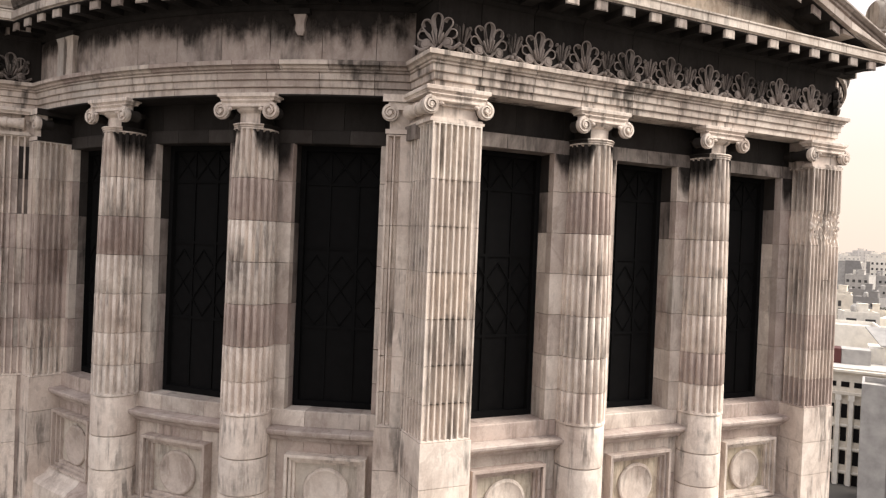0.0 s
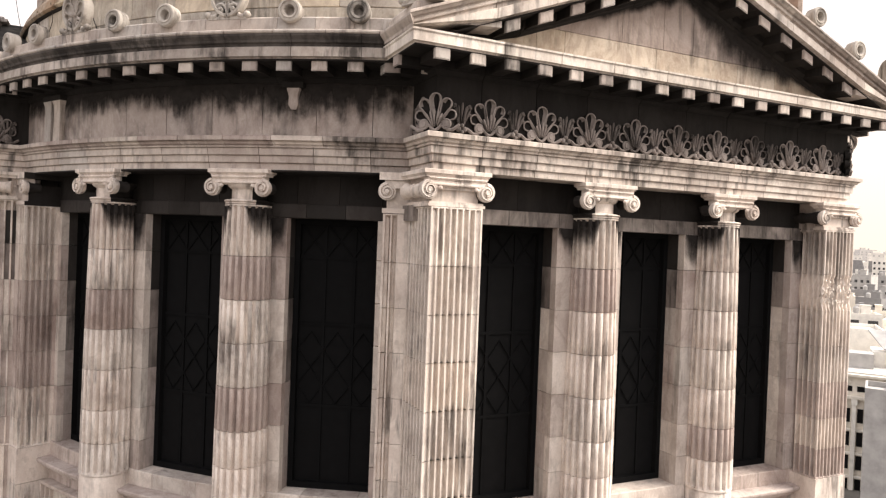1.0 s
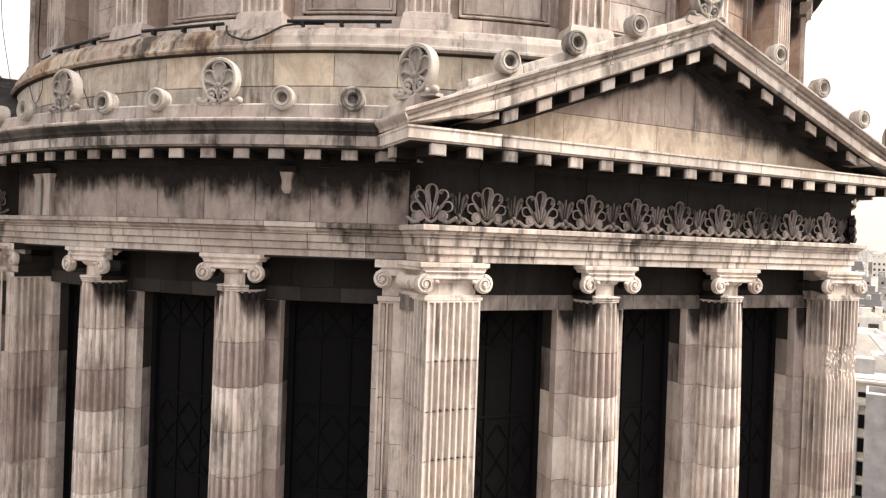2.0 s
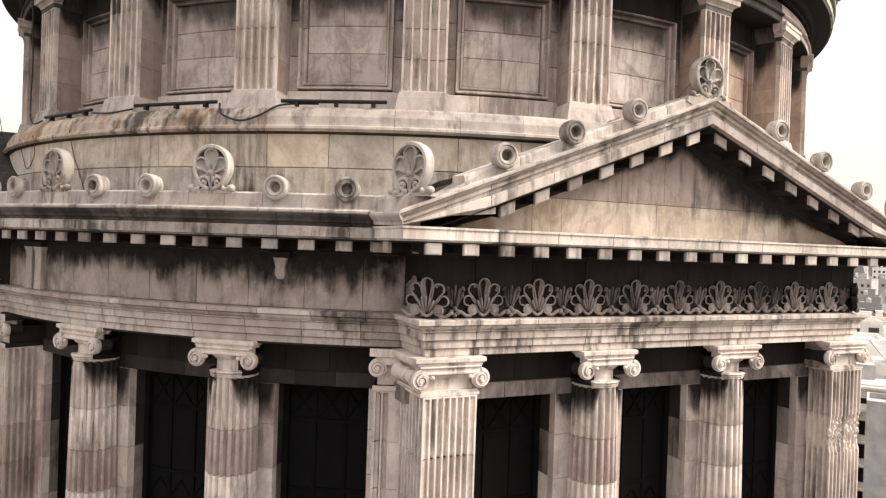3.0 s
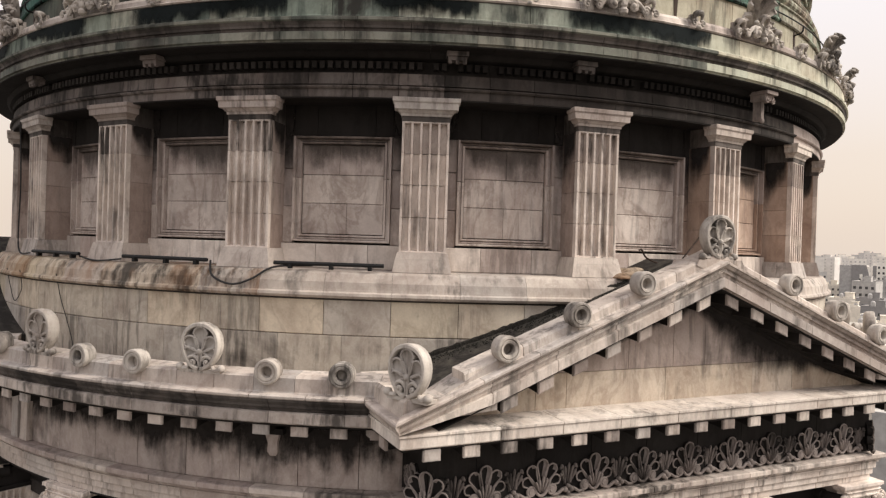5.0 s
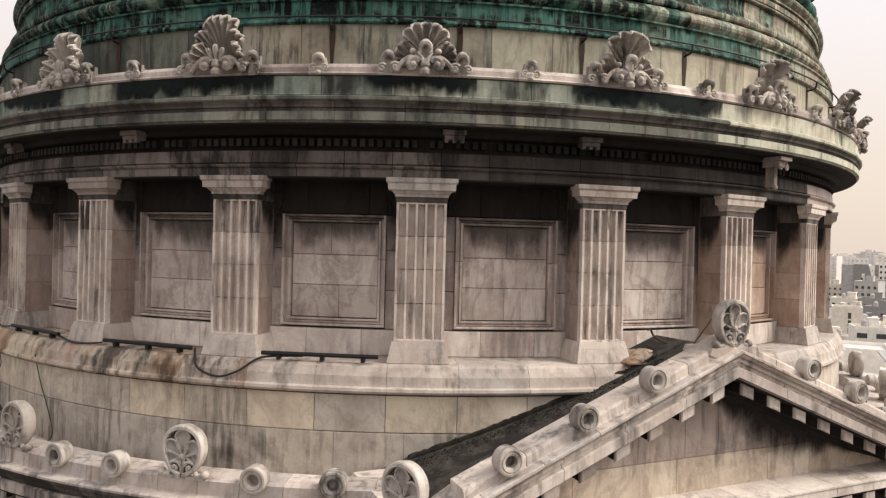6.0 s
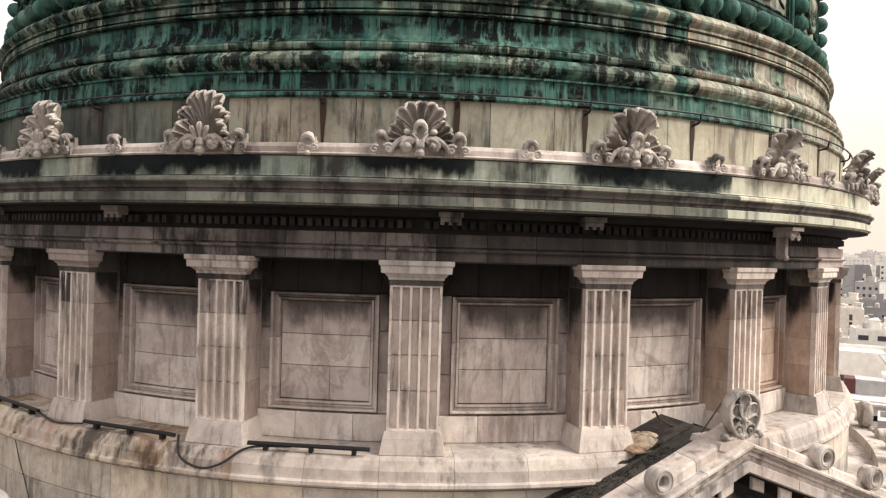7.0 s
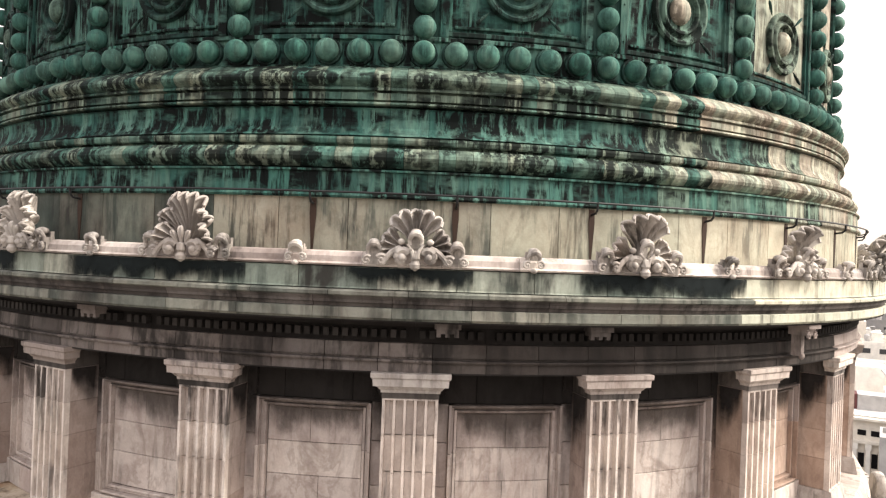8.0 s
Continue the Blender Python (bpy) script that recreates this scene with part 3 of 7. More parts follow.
def shell_parts(kind):
    """Carved shell on scrolls: a fan of hollow flutes, whole or with its crown broken off flat, or an acanthus leaf."""
    leaf, heart = bmesh.new(), bmesh.new()
    if kind == "acanthus":
        hollow_fan(leaf, (0, 0.16), 0, 26, 0.88, 5, 0.17, 0.02, 0.95, waist=0.35)
        for s in (-1, 1):
            hollow_fan(leaf, (s * 0.05, 0.20), s * 62, 30, 0.46, 3, 0.20, -0.04)
            hollow_fan(leaf, (s * 0.10, 0.36), s * 38, 22, 0.44, 3, 0.16, -0.02)
            lobe(heart, (s * 0.03, 0.16), s * 0.42, 0.28, 0.05, 0.10, -0.13, 0.03, 0.05, 0.05, groove=0.04)
        lobe(heart, (0, 0.14), 0.0, 0.34, 0.05, 0.12, -0.13, 0.04, 0.03, 0.05, groove=0.04)
    else:
        broken = kind == "broken"
        hollow_fan(leaf, (0, 0.22), 0, 46 if broken else 44, 0.66 if broken else 0.74, 5, 0.14 if broken else 0.26, -0.02, 0.92, 0.80 if broken else 9.0, waist=0.5)
        for s in (-1, 1):
            hollow_fan(leaf, (s * 0.05, 0.22), s * 70, 36, 0.50, 4, 0.10, 0.0, 0.9, waist=0.6)
            tube(heart, [(s * 0.02, -0.20, 0.14), (s * 0.05, -0.20, 0.24), (s * 0.11, -0.19, 0.33)], [0.03, 0.026, 0.02], 6)
            ball(heart, Matrix.Translation((s * 0.20, -0.13, 0.36)) @ Matrix.Diagonal((0.055, 0.045, 0.045, 1)), 10, 7)
        hood(heart, 0, 0.37, 0.085, 0.11, -0.17)
    out = [("leaf", done(leaf, "leaf", M_ORNAMENT, True)), ("heart", done(heart, "heart", M_ORNAMENT, True))]
    for s in (-1, 1):
        scroll = bmesh.new()
        spiral(scroll, s * 0.185, 0.145, 0.145, -0.13, 1.15, -s, 90 + 60 * s, 0.40)
        ball(scroll, Matrix.Translation((s * 0.185, -0.17, 0.145)) @ Matrix.Diagonal((0.055, 0.06, 0.055, 1)), 10, 7)
        tube(scroll, [(s * (0.20 + 0.26 * q), -0.12, 0.275 - 0.05 * q - 0.17 * q * q) for q in (0.0, 0.25, 0.5, 0.75, 1.0)], 0.042, 7)
        out.append(("scroll", done(scroll, "scroll", M_ORNAMENT, True)))
        curl = bmesh.new()
        spiral(curl, s * 0.46, 0.10, 0.095, -0.12, 1.5, s, 90 - 60 * s, 0.36)
        out.append(("curl", done(curl, "curl", M_ORNAMENT, True)))
        bud = bmesh.new()
        hood(bud, s * 0.58, 0.22, 0.085, 0.11, -0.05)
        box(bud, s * 0.58 - 0.08, s * 0.58 + 0.08, -0.02, 0.12, 0.0, 0.24)
        out.append(("bud", done(bud, "bud", M_ORNAMENT, True)))
        curl = bmesh.new()
        spiral(curl, s * 0.675, 0.09, 0.08, -0.10, 1.4, -s, 90 + 50 * s, 0.36)
        out.append(("curl", done(curl, "curl", M_ORNAMENT, True)))
    drop = bmesh.new()
    turned(drop, [(0.01, -0.04), (0.07, 0.0), (0.08, 0.05), (0.05, 0.10), (0.07, 0.13), (0.06, 0.22), (0.01, 0.25)], 12, "Z", (0, -0.16, 0))
    out.append(("drop", done(drop, "drop", M_ORNAMENT, True)))
    back = bmesh.new()
    box(back, -0.24, 0.24, 0.04, 0.18, -0.02, 0.34)
    bevel(back, 0.04)
    out.append(("back", done(back, "back", M_ORNAMENT)))
    return out


def knob_parts():
    leaf = bmesh.new()
    hood(leaf, 0, 0.165, 0.085, 0.10, -0.06)
    box(leaf, -0.09, 0.09, 0.03, 0.14, 0.0, 0.22)
    scroll = bmesh.new()
    for s in (-1, 1):
        spiral(scroll, s * 0.10, 0.075, 0.07, -0.07, 1.4, -s, 90 + 50 * s, 0.3)
    ball(scroll, Matrix.Translation((0, -0.08, 0.0)) @ Matrix.Diagonal((0.05, 0.05, 0.04, 1)))
    return [("leaf", done(leaf, "leaf", M_ORNAMENT, True)), ("scroll", done(scroll, "scroll", M_ORNAMENT, True))]


def relief_big():
    """Palmette: five hollow scalloped petals in a fan on a sheaf of stems, over a pair of ringed discs joined by scrolls."""
    bm = bmesh.new()
    for i in (-2, -1, 1, 2, 0):
        k = abs(i)
        spoon(bm, (0.03 * i, 0.13 - 0.005 * k), radians((0, 27, 56)[k] * (1 if i > 0 else -1)), (0.50, 0.455, 0.345)[k], (0.205, 0.185, 0.165)[k], -0.012 * (2 - k), 0.014, 0.055)
    for i in (-2, -1, 0, 1, 2):
        lobe(bm, (0.018 * i, 0.07), radians(13 * i), 0.30 - 0.03 * abs(i), 0.02, 0.05, -0.075, 0.03, 0.01, 0.025, 8, 7)
    for s in (-1, 1):
        turned(bm, [(0.01, -0.095), (0.045, -0.095), (0.055, -0.08), (0.078, -0.088), (0.094, -0.07), (0.096, 0.03)], 16, "Y", (s * 0.20, 0, 0.118))
        tube(bm, [(s * 0.21, -0.05, 0.03), (s * 0.31, -0.06, 0.02), (s * 0.385, -0.06, 0.07), (s * 0.43, -0.06, 0.10)], [0.032, 0.031, 0.029, 0.026], 6)
        tube(bm, [(s * 0.12, -0.06, 0.12), (s * 0.06, -0.06, 0.05), (0, -0.06, 0.02)], 0.026, 6)
    # hollows near-black, their shade and soot painted in; rims pale
    return mat_elsewhere(done(bm, "palmette_relief", M_RELIEF_LOW, True), lambda x, y, z: y < -0.036, M_SOOT_SHADE)


def relief_small():
    """Lotus: upright petals, the outer tips curling out, over a cluster of buds."""
    bm = bmesh.new()
    for i in range(-2, 3):
        lobe(bm, (0.025 * i, 0.13), radians(i * 9), 0.40 - 0.05 * abs(i), 0.02, 0.06, -0.01, 0.03, 0.04, 0.03, 8, 7)
    for s in (-1, 1):
        for x, z, r in ((0.135, 0.47, 0.034), (0.155, 0.445, 0.026), (0.145, 0.33, 0.03), (0.058, 0.08, 0.05)):
            ball(bm, Matrix.Translation((s * x, -0.06, z)) @ Matrix.Diagonal((r, r, r, 1)), 8, 6)
        tube(bm, [(s * 0.05, -0.03, 0.18), (s * 0.075, -0.04, 0.34), (s * 0.12, -0.06, 0.47)], [0.022, 0.018, 0.014], 5)
        tube(bm, [(s * 0.06, -0.03, 0.18), (s * 0.09, -0.04, 0.27), (s * 0.14, -0.06, 0.33)], [0.018, 0.016, 0.012], 5)
    ball(bm, Matrix.Translation((0, -0.06, 0.03)) @ Matrix.Diagonal((0.04, 0.05, 0.036, 1)), 8, 6)
    ball(bm, Matrix.Translation((0, -0.06, 0.14)) @ Matrix.Diagonal((0.045, 0.05, 0.04, 1)), 8, 6)
    return mat_elsewhere(done(bm, "lotus_relief", M_RELIEF, True), lambda x, y, z: z > 0.17, M_RELIEF_LOW)


def volute_mesh(r=0.17):
    """A flat scroll: a broad band that winds one turn and a half round a plain eye, on a drum."""
    bm = bmesh.new()
    n, turns = 44, 1.55
    rings = []
    for i in range(n):
        k = i / (n - 1)
        a = radians(90) + k * turns * 2 * math.pi
        ro = r * (1 - 0.62 * k)
        w = r * (0.34 - 0.16 * k)
        sec = ((0.0, 0.03), (0.0, -0.012), (0.18, -0.03), (0.55, -0.026), (0.85, -0.034), (1.0, -0.015), (1.0, 0.03))
        rings.append([((ro - w * u) * math.cos(a), y - 0.03 * k, (ro - w * u) * math.sin(a)) for u, y in sec])
    sweep(bm, rings)
    turned(bm, [(0.01, -0.05), (r * 0.20, -0.055), (r * 0.27, -0.04), (r * 0.28, 0.0)], 14, "Y")
    turned(bm, [(0.02, 0.0), (r * 0.93, 0.002), (r * 0.95, 0.03), (r * 0.90, 0.08), (r * 0.72, 0.14), (r * 0.62, 0.24), (r * 0.66, 0.34), (0.02, 0.36)], 18, "Y")
    return mat_elsewhere(done(bm, "volute", M_COLUMN, True), lambda x, y, z: y < 0.06, M_REVEAL)


RAKE_MODILLION = {s: modillion_mesh(-s * 0.387) for s in (-1, 1)}
MODILLION, DISC, PALMETTE, SHELL, KNOB = modillion_mesh(), disc_mesh(), palmette_parts(), {k: shell_parts(k) for k in ("fan", "broken", "acanthus")}, knob_parts()
RELIEF_BIG, RELIEF_SMALL, VOLUTE = relief_big(), relief_small(), volute_mesh()
MIRROR = Matrix.Diagonal((-1, 1, 1, 1))


def ornament(name, parts, m, label, category, group):
    ob = empty(name, m, label, category, group)
    for n, d in parts:
        put(n, d, ob)
    return ob


# ---- soot and painted shade ----
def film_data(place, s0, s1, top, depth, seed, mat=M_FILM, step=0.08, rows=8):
    """A film of soot and painted shade hanging from a line, thinning out downwards and at its ends; place(s, z, lift)
    gives its points.
    """
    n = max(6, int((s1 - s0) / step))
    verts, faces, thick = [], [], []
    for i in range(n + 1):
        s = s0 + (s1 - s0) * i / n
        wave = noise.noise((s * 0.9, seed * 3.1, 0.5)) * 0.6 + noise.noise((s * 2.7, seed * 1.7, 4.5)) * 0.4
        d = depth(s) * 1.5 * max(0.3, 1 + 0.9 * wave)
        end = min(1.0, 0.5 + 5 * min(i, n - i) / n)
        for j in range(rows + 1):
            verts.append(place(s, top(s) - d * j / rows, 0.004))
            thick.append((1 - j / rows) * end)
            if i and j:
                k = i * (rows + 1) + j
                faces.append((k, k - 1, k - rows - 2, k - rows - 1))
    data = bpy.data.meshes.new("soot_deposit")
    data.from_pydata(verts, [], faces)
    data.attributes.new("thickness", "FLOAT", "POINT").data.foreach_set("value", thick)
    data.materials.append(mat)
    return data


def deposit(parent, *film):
    return put("soot_deposit", film_data(*film), parent, None, "frayed black film of soot and shade")


def on_arc(r, turn=0.0):
    def place(s, z, lift):
        a = radians(turn) + s / r
        return ((r + lift) * math.sin(a), -(r + lift) * math.cos(a), z)
    return place


# ---- ionic columns ----
def in_front(x, y, half=36.0):
    """Within the rain-washed sector that faces outward."""
    return abs(math.degrees(math.atan2(x, -y))) < half


def capital_mesh(half_w, half_d, square=False, back=None):
    """Moulded abacus, flat channel between the volutes, bowl-shaped echinus, neck and astragal; z = 0 at the abacus top."""
    bm = bmesh.new()
    back = half_d if back is None else back
    rings = []
    for e, z in ((0.045, -0.135), (0.045, -0.105), (0.03, -0.098), (0.025, -0.082), (0.0, -0.072), (0.0, -0.012), (0.008, -ZP)):
        rings.append([(-half_w + e, -half_d + e, z), (half_w - e, -half_d + e, z), (half_w - e, back - e, z), (-half_w + e, back - e, z)])
    sweep(bm, rings)
    w = half_w - 0.085
    # the channel: rolled fillets above and below a shallow hollow
    y = -half_d + 0.02
    prof = [(-half_d + 0.24, -0.136), (y - 0.005, -0.136), (y - 0.02, -0.15), (y - 0.005, -0.168), (y + 0.018, -0.19), (y + 0.012, -0.225), (y - 0.012, -0.24), (y - 0.012, -0.262), (y + 0.04, -0.285), (-half_d + 0.24, -0.285)]
    sweep(bm, [[(x, a, z) for a, z in prof] for x in (-w, w)])
    for s in (-1, 1):
        ball(bm, Matrix.Translation((s * (w - 0.20), y - 0.015, -0.31)) @ Matrix.Diagonal((0.045, 0.035, 0.035, 1)), 10, 7)
    if square:
        for q, e, z0, z1 in ((0, 0.13, -0.53, -0.28), (0, 0.08, -0.33, -0.285), (1, 0.06, -0.565, -0.53), (2, 0.035, -0.612, -0.567)):
            box(bm, -half_w + e + 0.06, half_w - e - 0.06, -half_d + e, back - e, z0, z1)
        data = done(bm, "capital", M_COLUMN)
        return data
    turned(bm, [(0.36, -0.32), (0.375, -0.345), (0.35, -0.36), (0.335, -0.375), (0.335, -0.54), (0.35, -0.557), (0.30, -0.56)][::-1], 28)
    turned(bm, [(0.36, -0.355), (0.40, -0.325), (0.43, -0.28), (0.43, -0.25), (0.30, -0.24)], 28)
    turned(bm, [(0.34, -0.645), (0.43, -0.642), (0.443, -0.634), (0.443, -0.617), (0.425, -0.611), (0.445, -0.605), (0.462, -0.585), (0.445, -0.565), (0.40, -0.558), (0.30, -0.555)], 32)
    return mat_elsewhere(done(bm, "capital", M_COLUMN, True), lambda x, y, z: (y < -half_d + 0.21 and z > -0.29) or (z > -0.15 and y < -0.3) or (z < -0.24 and in_front(x, y, 40)), M_SOOT_SHADE)


CAPITAL = capital_mesh(0.60, 0.47, back=-0.10)
SHALLOW_CAPITAL = capital_mesh(0.62, 0.56, True, -0.22)
PIER_CAPITAL = capital_mesh(0.62, 0.56, True)


def drum_meshes():
    out = []
    zs = COURSES[:-1] + [44.053]
    zs[0] = 38.56
    for i in range(len(zs) - 1):
        def rad(z):
            k = (z - 38.56) / (43.97 - 38.56)
            return 0.497 - 0.067 * k ** 1.6
        bm = bmesh.new()
        g = 0.005
        rings = [(zs[i] + g, 0.985, 1.0), (zs[i] + g + 0.010, 1.0, 1.0), (zs[i + 1] - g - 0.010, 1.0, 1.0), (zs[i + 1] - g, 0.985, 1.0)]
        if i == 0:
            rings = [(zs[0] + g, 1.0, 0.0)] + [(zs[0] + d + 0.02, 1.0, q) for d, q in reversed(TOP_END)] + rings[2:]
        if i == len(zs) - 2:
            rings = rings[:-2] + [(zs[i + 1] - d, 1.0, q) for d, q in TOP_END] + [(zs[i + 1], 1.0, 0.0)]
        sweep(bm, [[(x, y, z) for x, y in flute_round(rad(z) * q, deep=d)] for z, q, d in rings])
        light = done(bm, "drum", M_COLUMN, True)
        brown = light.copy()
        brown.materials[0] = M_COLUMN_BROWN
        out.append((light, brown))
    return out


DRUMS = drum_meshes()


def flank_film(seed):
    """Soot on the top drum, thick on its flanks and none on the rain-washed front."""
    edge = flute_round(0.4405, deep=1.0)
    edge.sort(key=lambda p: math.atan2(p[0], p[1]))
    n = len(edge)
    unit = 2 * math.pi * 0.44 / n

    def at(s):
        return edge[max(0, min(n - 1, round(s / unit)))]

    def depth(s):
        x, y = at(s)
        away = abs(math.degrees(math.atan2(x, -y)))
        return 0.02 + 0.42 * min(1.0, max(0.0, (away - 20) / 25))
    return film_data(lambda s, z, lift: (at(s)[0], at(s)[1], z), 0.0, unit * (n - 1), lambda s: 44.02, depth, seed, M_FILM_SOFT, unit)


FLANK_FILMS = [flank_film(170 + i) for i in range(3)]


def foot_mesh():
    out = []
    for z0, z1 in ((34.0, 37.02), (37.03, 37.72), (37.73, 38.55)):
        bm = bmesh.new()
        turned(bm, [(0.46, z0), (0.485, z0 + 0.015), (0.485, z1 - 0.03), (0.47, z1)], 32)
        out.append(done(bm, "base_drum", M_COLUMN, True))
    bm = bmesh.new()
    turned(bm, [(0.36, 36.3), (0.36, 40.0), (0.31, 43.9), (0.28, 43.95)], 20)
    out.append(done(bm, "core", M_CORE))
    return out


FEET = foot_mesh()


def column(m, brown=(), label="fluted ionic marble column, weathered, in stacked drums"):
    """m: the frame at the column's axis on z = 0."""
    ob = empty("column", m, label, "column", "columns of the lower colonnade")
    for i, (light, dark) in enumerate(DRUMS):
        turn = Matrix.Rotation(radians(18 * (i % 3)), 4, "Z")
        put("drum", dark if i in brown else light, ob, turn, "brownish drum" if i in brown else "")
    for d in FEET[:3]:
        put("base_drum", d, ob)
    put("core", FEET[3], ob)
    put("soot_deposit", FLANK_FILMS[sum(brown) % 3], ob, None, "frayed black film of soot and shade")
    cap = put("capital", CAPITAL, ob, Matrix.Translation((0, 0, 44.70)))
    for s in (-1, 1):
        mm = Matrix.Translation((s * 0.505, -0.46, -0.345))
        put("volute", VOLUTE, cap, mm @ (MIRROR if s > 0 else Matrix.Identity(4)))
    return ob


# ---- ring helpers ----
def arc_pieces(name, prof, a0, a1, count, mat, parent, gap=0.05, sub=3, label=""):
    """Alike curved stones side by side on one mesh."""
    w = (a1 - a0) / count
    bm = bmesh.new()
    lathe(bm, prof, gap / 2, w - gap / 2, sub)
    data = done(bm, name, mat)
    for i in range(count):
        put(name, data, parent, Matrix.Rotation(radians(a0 + i * w), 4, "Z"), label)


def off(prof, r):
    return [(r + d, z) for d, z in prof]


def rect(r0, r1, z0, z1, e=0.012):
    return [(r0, z0), (r1 - e, z0), (r1, z0 + e), (r1, z1 - e), (r1 - e, z1), (r0, z1)]


# ---- lower storey: curved bays ----
def window_unit(name, m, half, z0, z1):
    """Tall dark bronze window with mullions and a lattice head; frame on z = 0, front at y = 0."""
    ob = empty(name, m, "tall soot-dark window with bronze lattice between stone piers", "window", kind="structure")
    fr = bmesh.new()
    for x in (-half, half - 0.10):
        box(fr, x, x + 0.10, -0.06, 0.06, z0, z1)
    box(fr, -half + 0.10, half - 0.10, -0.06, 0.06, z0, z0 + 0.12)
    box(fr, -half + 0.10, half - 0.10, -0.06, 0.06, z1 - 0.10, z1)
    part("window_frame", fr, M_BRONZE, ob)
    for x in (-half / 3, half / 3):
        b = bmesh.new()
        box(b, x - 0.03, x + 0.03, 0.03, 0.06, z0 + 0.12, z1 - 0.10)
        part("mullion", b, M_BRONZE, ob)
    for z in (z0 + 1.6, z0 + 3.2, z1 - 0.75):
        b = bmesh.new()
        box(b, -half + 0.10, half - 0.10, 0.034, 0.06, z - 0.03, z + 0.03)
        part("transom", b, M_BRONZE, ob)
    lat = bmesh.new()
    for k in range(3):
        x0, x1 = -half + 0.1 + (half * 2 - 0.2) * k / 3, -half + 0.1 + (half * 2 - 0.2) * (k + 1) / 3
        for za, zb in ((z1 - 0.72, z1 - 0.1), (z1 - 0.1, z1 - 0.72)):
            tube(lat, [(x0, 0.04, za), (x1, 0.04, zb)], 0.018, 5)
        for zz in (z0 + 2.0, z0 + 2.7):
            tube(lat, [(x0, 0.04, zz), ((x0 + x1) / 2, 0.04, zz + 0.35), (x1, 0.04, zz)], 0.014, 5)
            tube(lat, [(x0, 0.04, zz), ((x0 + x1) / 2, 0.04, zz - 0.35), (x1, 0.04, zz)], 0.014, 5)
    part("lattice", lat, M_BRONZE, ob)
    g = bmesh.new()
    box(g, -half, half, 0.062, 0.08, z0, z1)
    part("pane", g, M_GLASS, ob)
    return ob


def panel_unit(m, half):
    """Sunk pedestal panel with a framed round shield, under a window."""
    ob = empty("pedestal_panel", m, "framed marble panel with a round shield under the windows", "panel", "pedestal panels", kind="")
    bm = bmesh.new()
    for k, (a, y) in enumerate(((0.0, -0.20), (0.07, -0.13), (0.13, -0.06))):
        h, z0, z1 = half - a, 36.45 + a, 37.80 - a
        t = 0.055
        box(bm, -h, -h + t, y, 0.06, z0, z1)
        box(bm, h - t, h, y, 0.06, z0, z1)
        box(bm, -h + t, h - t, y, 0.06, z0, z0 + t)
        box(bm, -h + t, h - t, y, 0.06, z1 - t, z1)
    part("frame", bm, M_WALL, ob)
    d = bmesh.new()
    turned(d, [(0.30, 0.06), (0.44, 0.02), (0.46, -0.02), (0.44, -0.05), (0.40, -0.055), (0.36, -0.03), (0.1, -0.03)], 28, "Y", (0, 0, 37.08))
    part("shield", d, M_WALL, ob, smooth=True)
    b = bmesh.new()
    box(b, -half + 0.18, half - 0.18, 0.01, 0.07, 36.62, 37.62)
    part("field", b, M_PODIUM, ob)
    return ob


SILL = [(11.5, 38.292), (12.40, 38.292), (12.40, 38.585), (12.385, 38.60), (11.5, 38.60)]
SILL_MOULD = [(11.5, 38.02), (12.48, 38.02), (12.49, 38.05), (12.53, 38.06), (12.545, 38.10), (12.60, 38.14), (12.66, 38.17), (12.665, 38.20), (12.685, 38.205), (12.69, 38.25), (12.67, 38.27), (12.5, 38.288), (11.5, 38.288)]
FOOT = [(11.5, 34.0), (12.95, 34.0), (12.95, 36.15), (12.88, 36.22), (12.7, 36.3), (12.6, 36.42), (11.5, 36.42)]


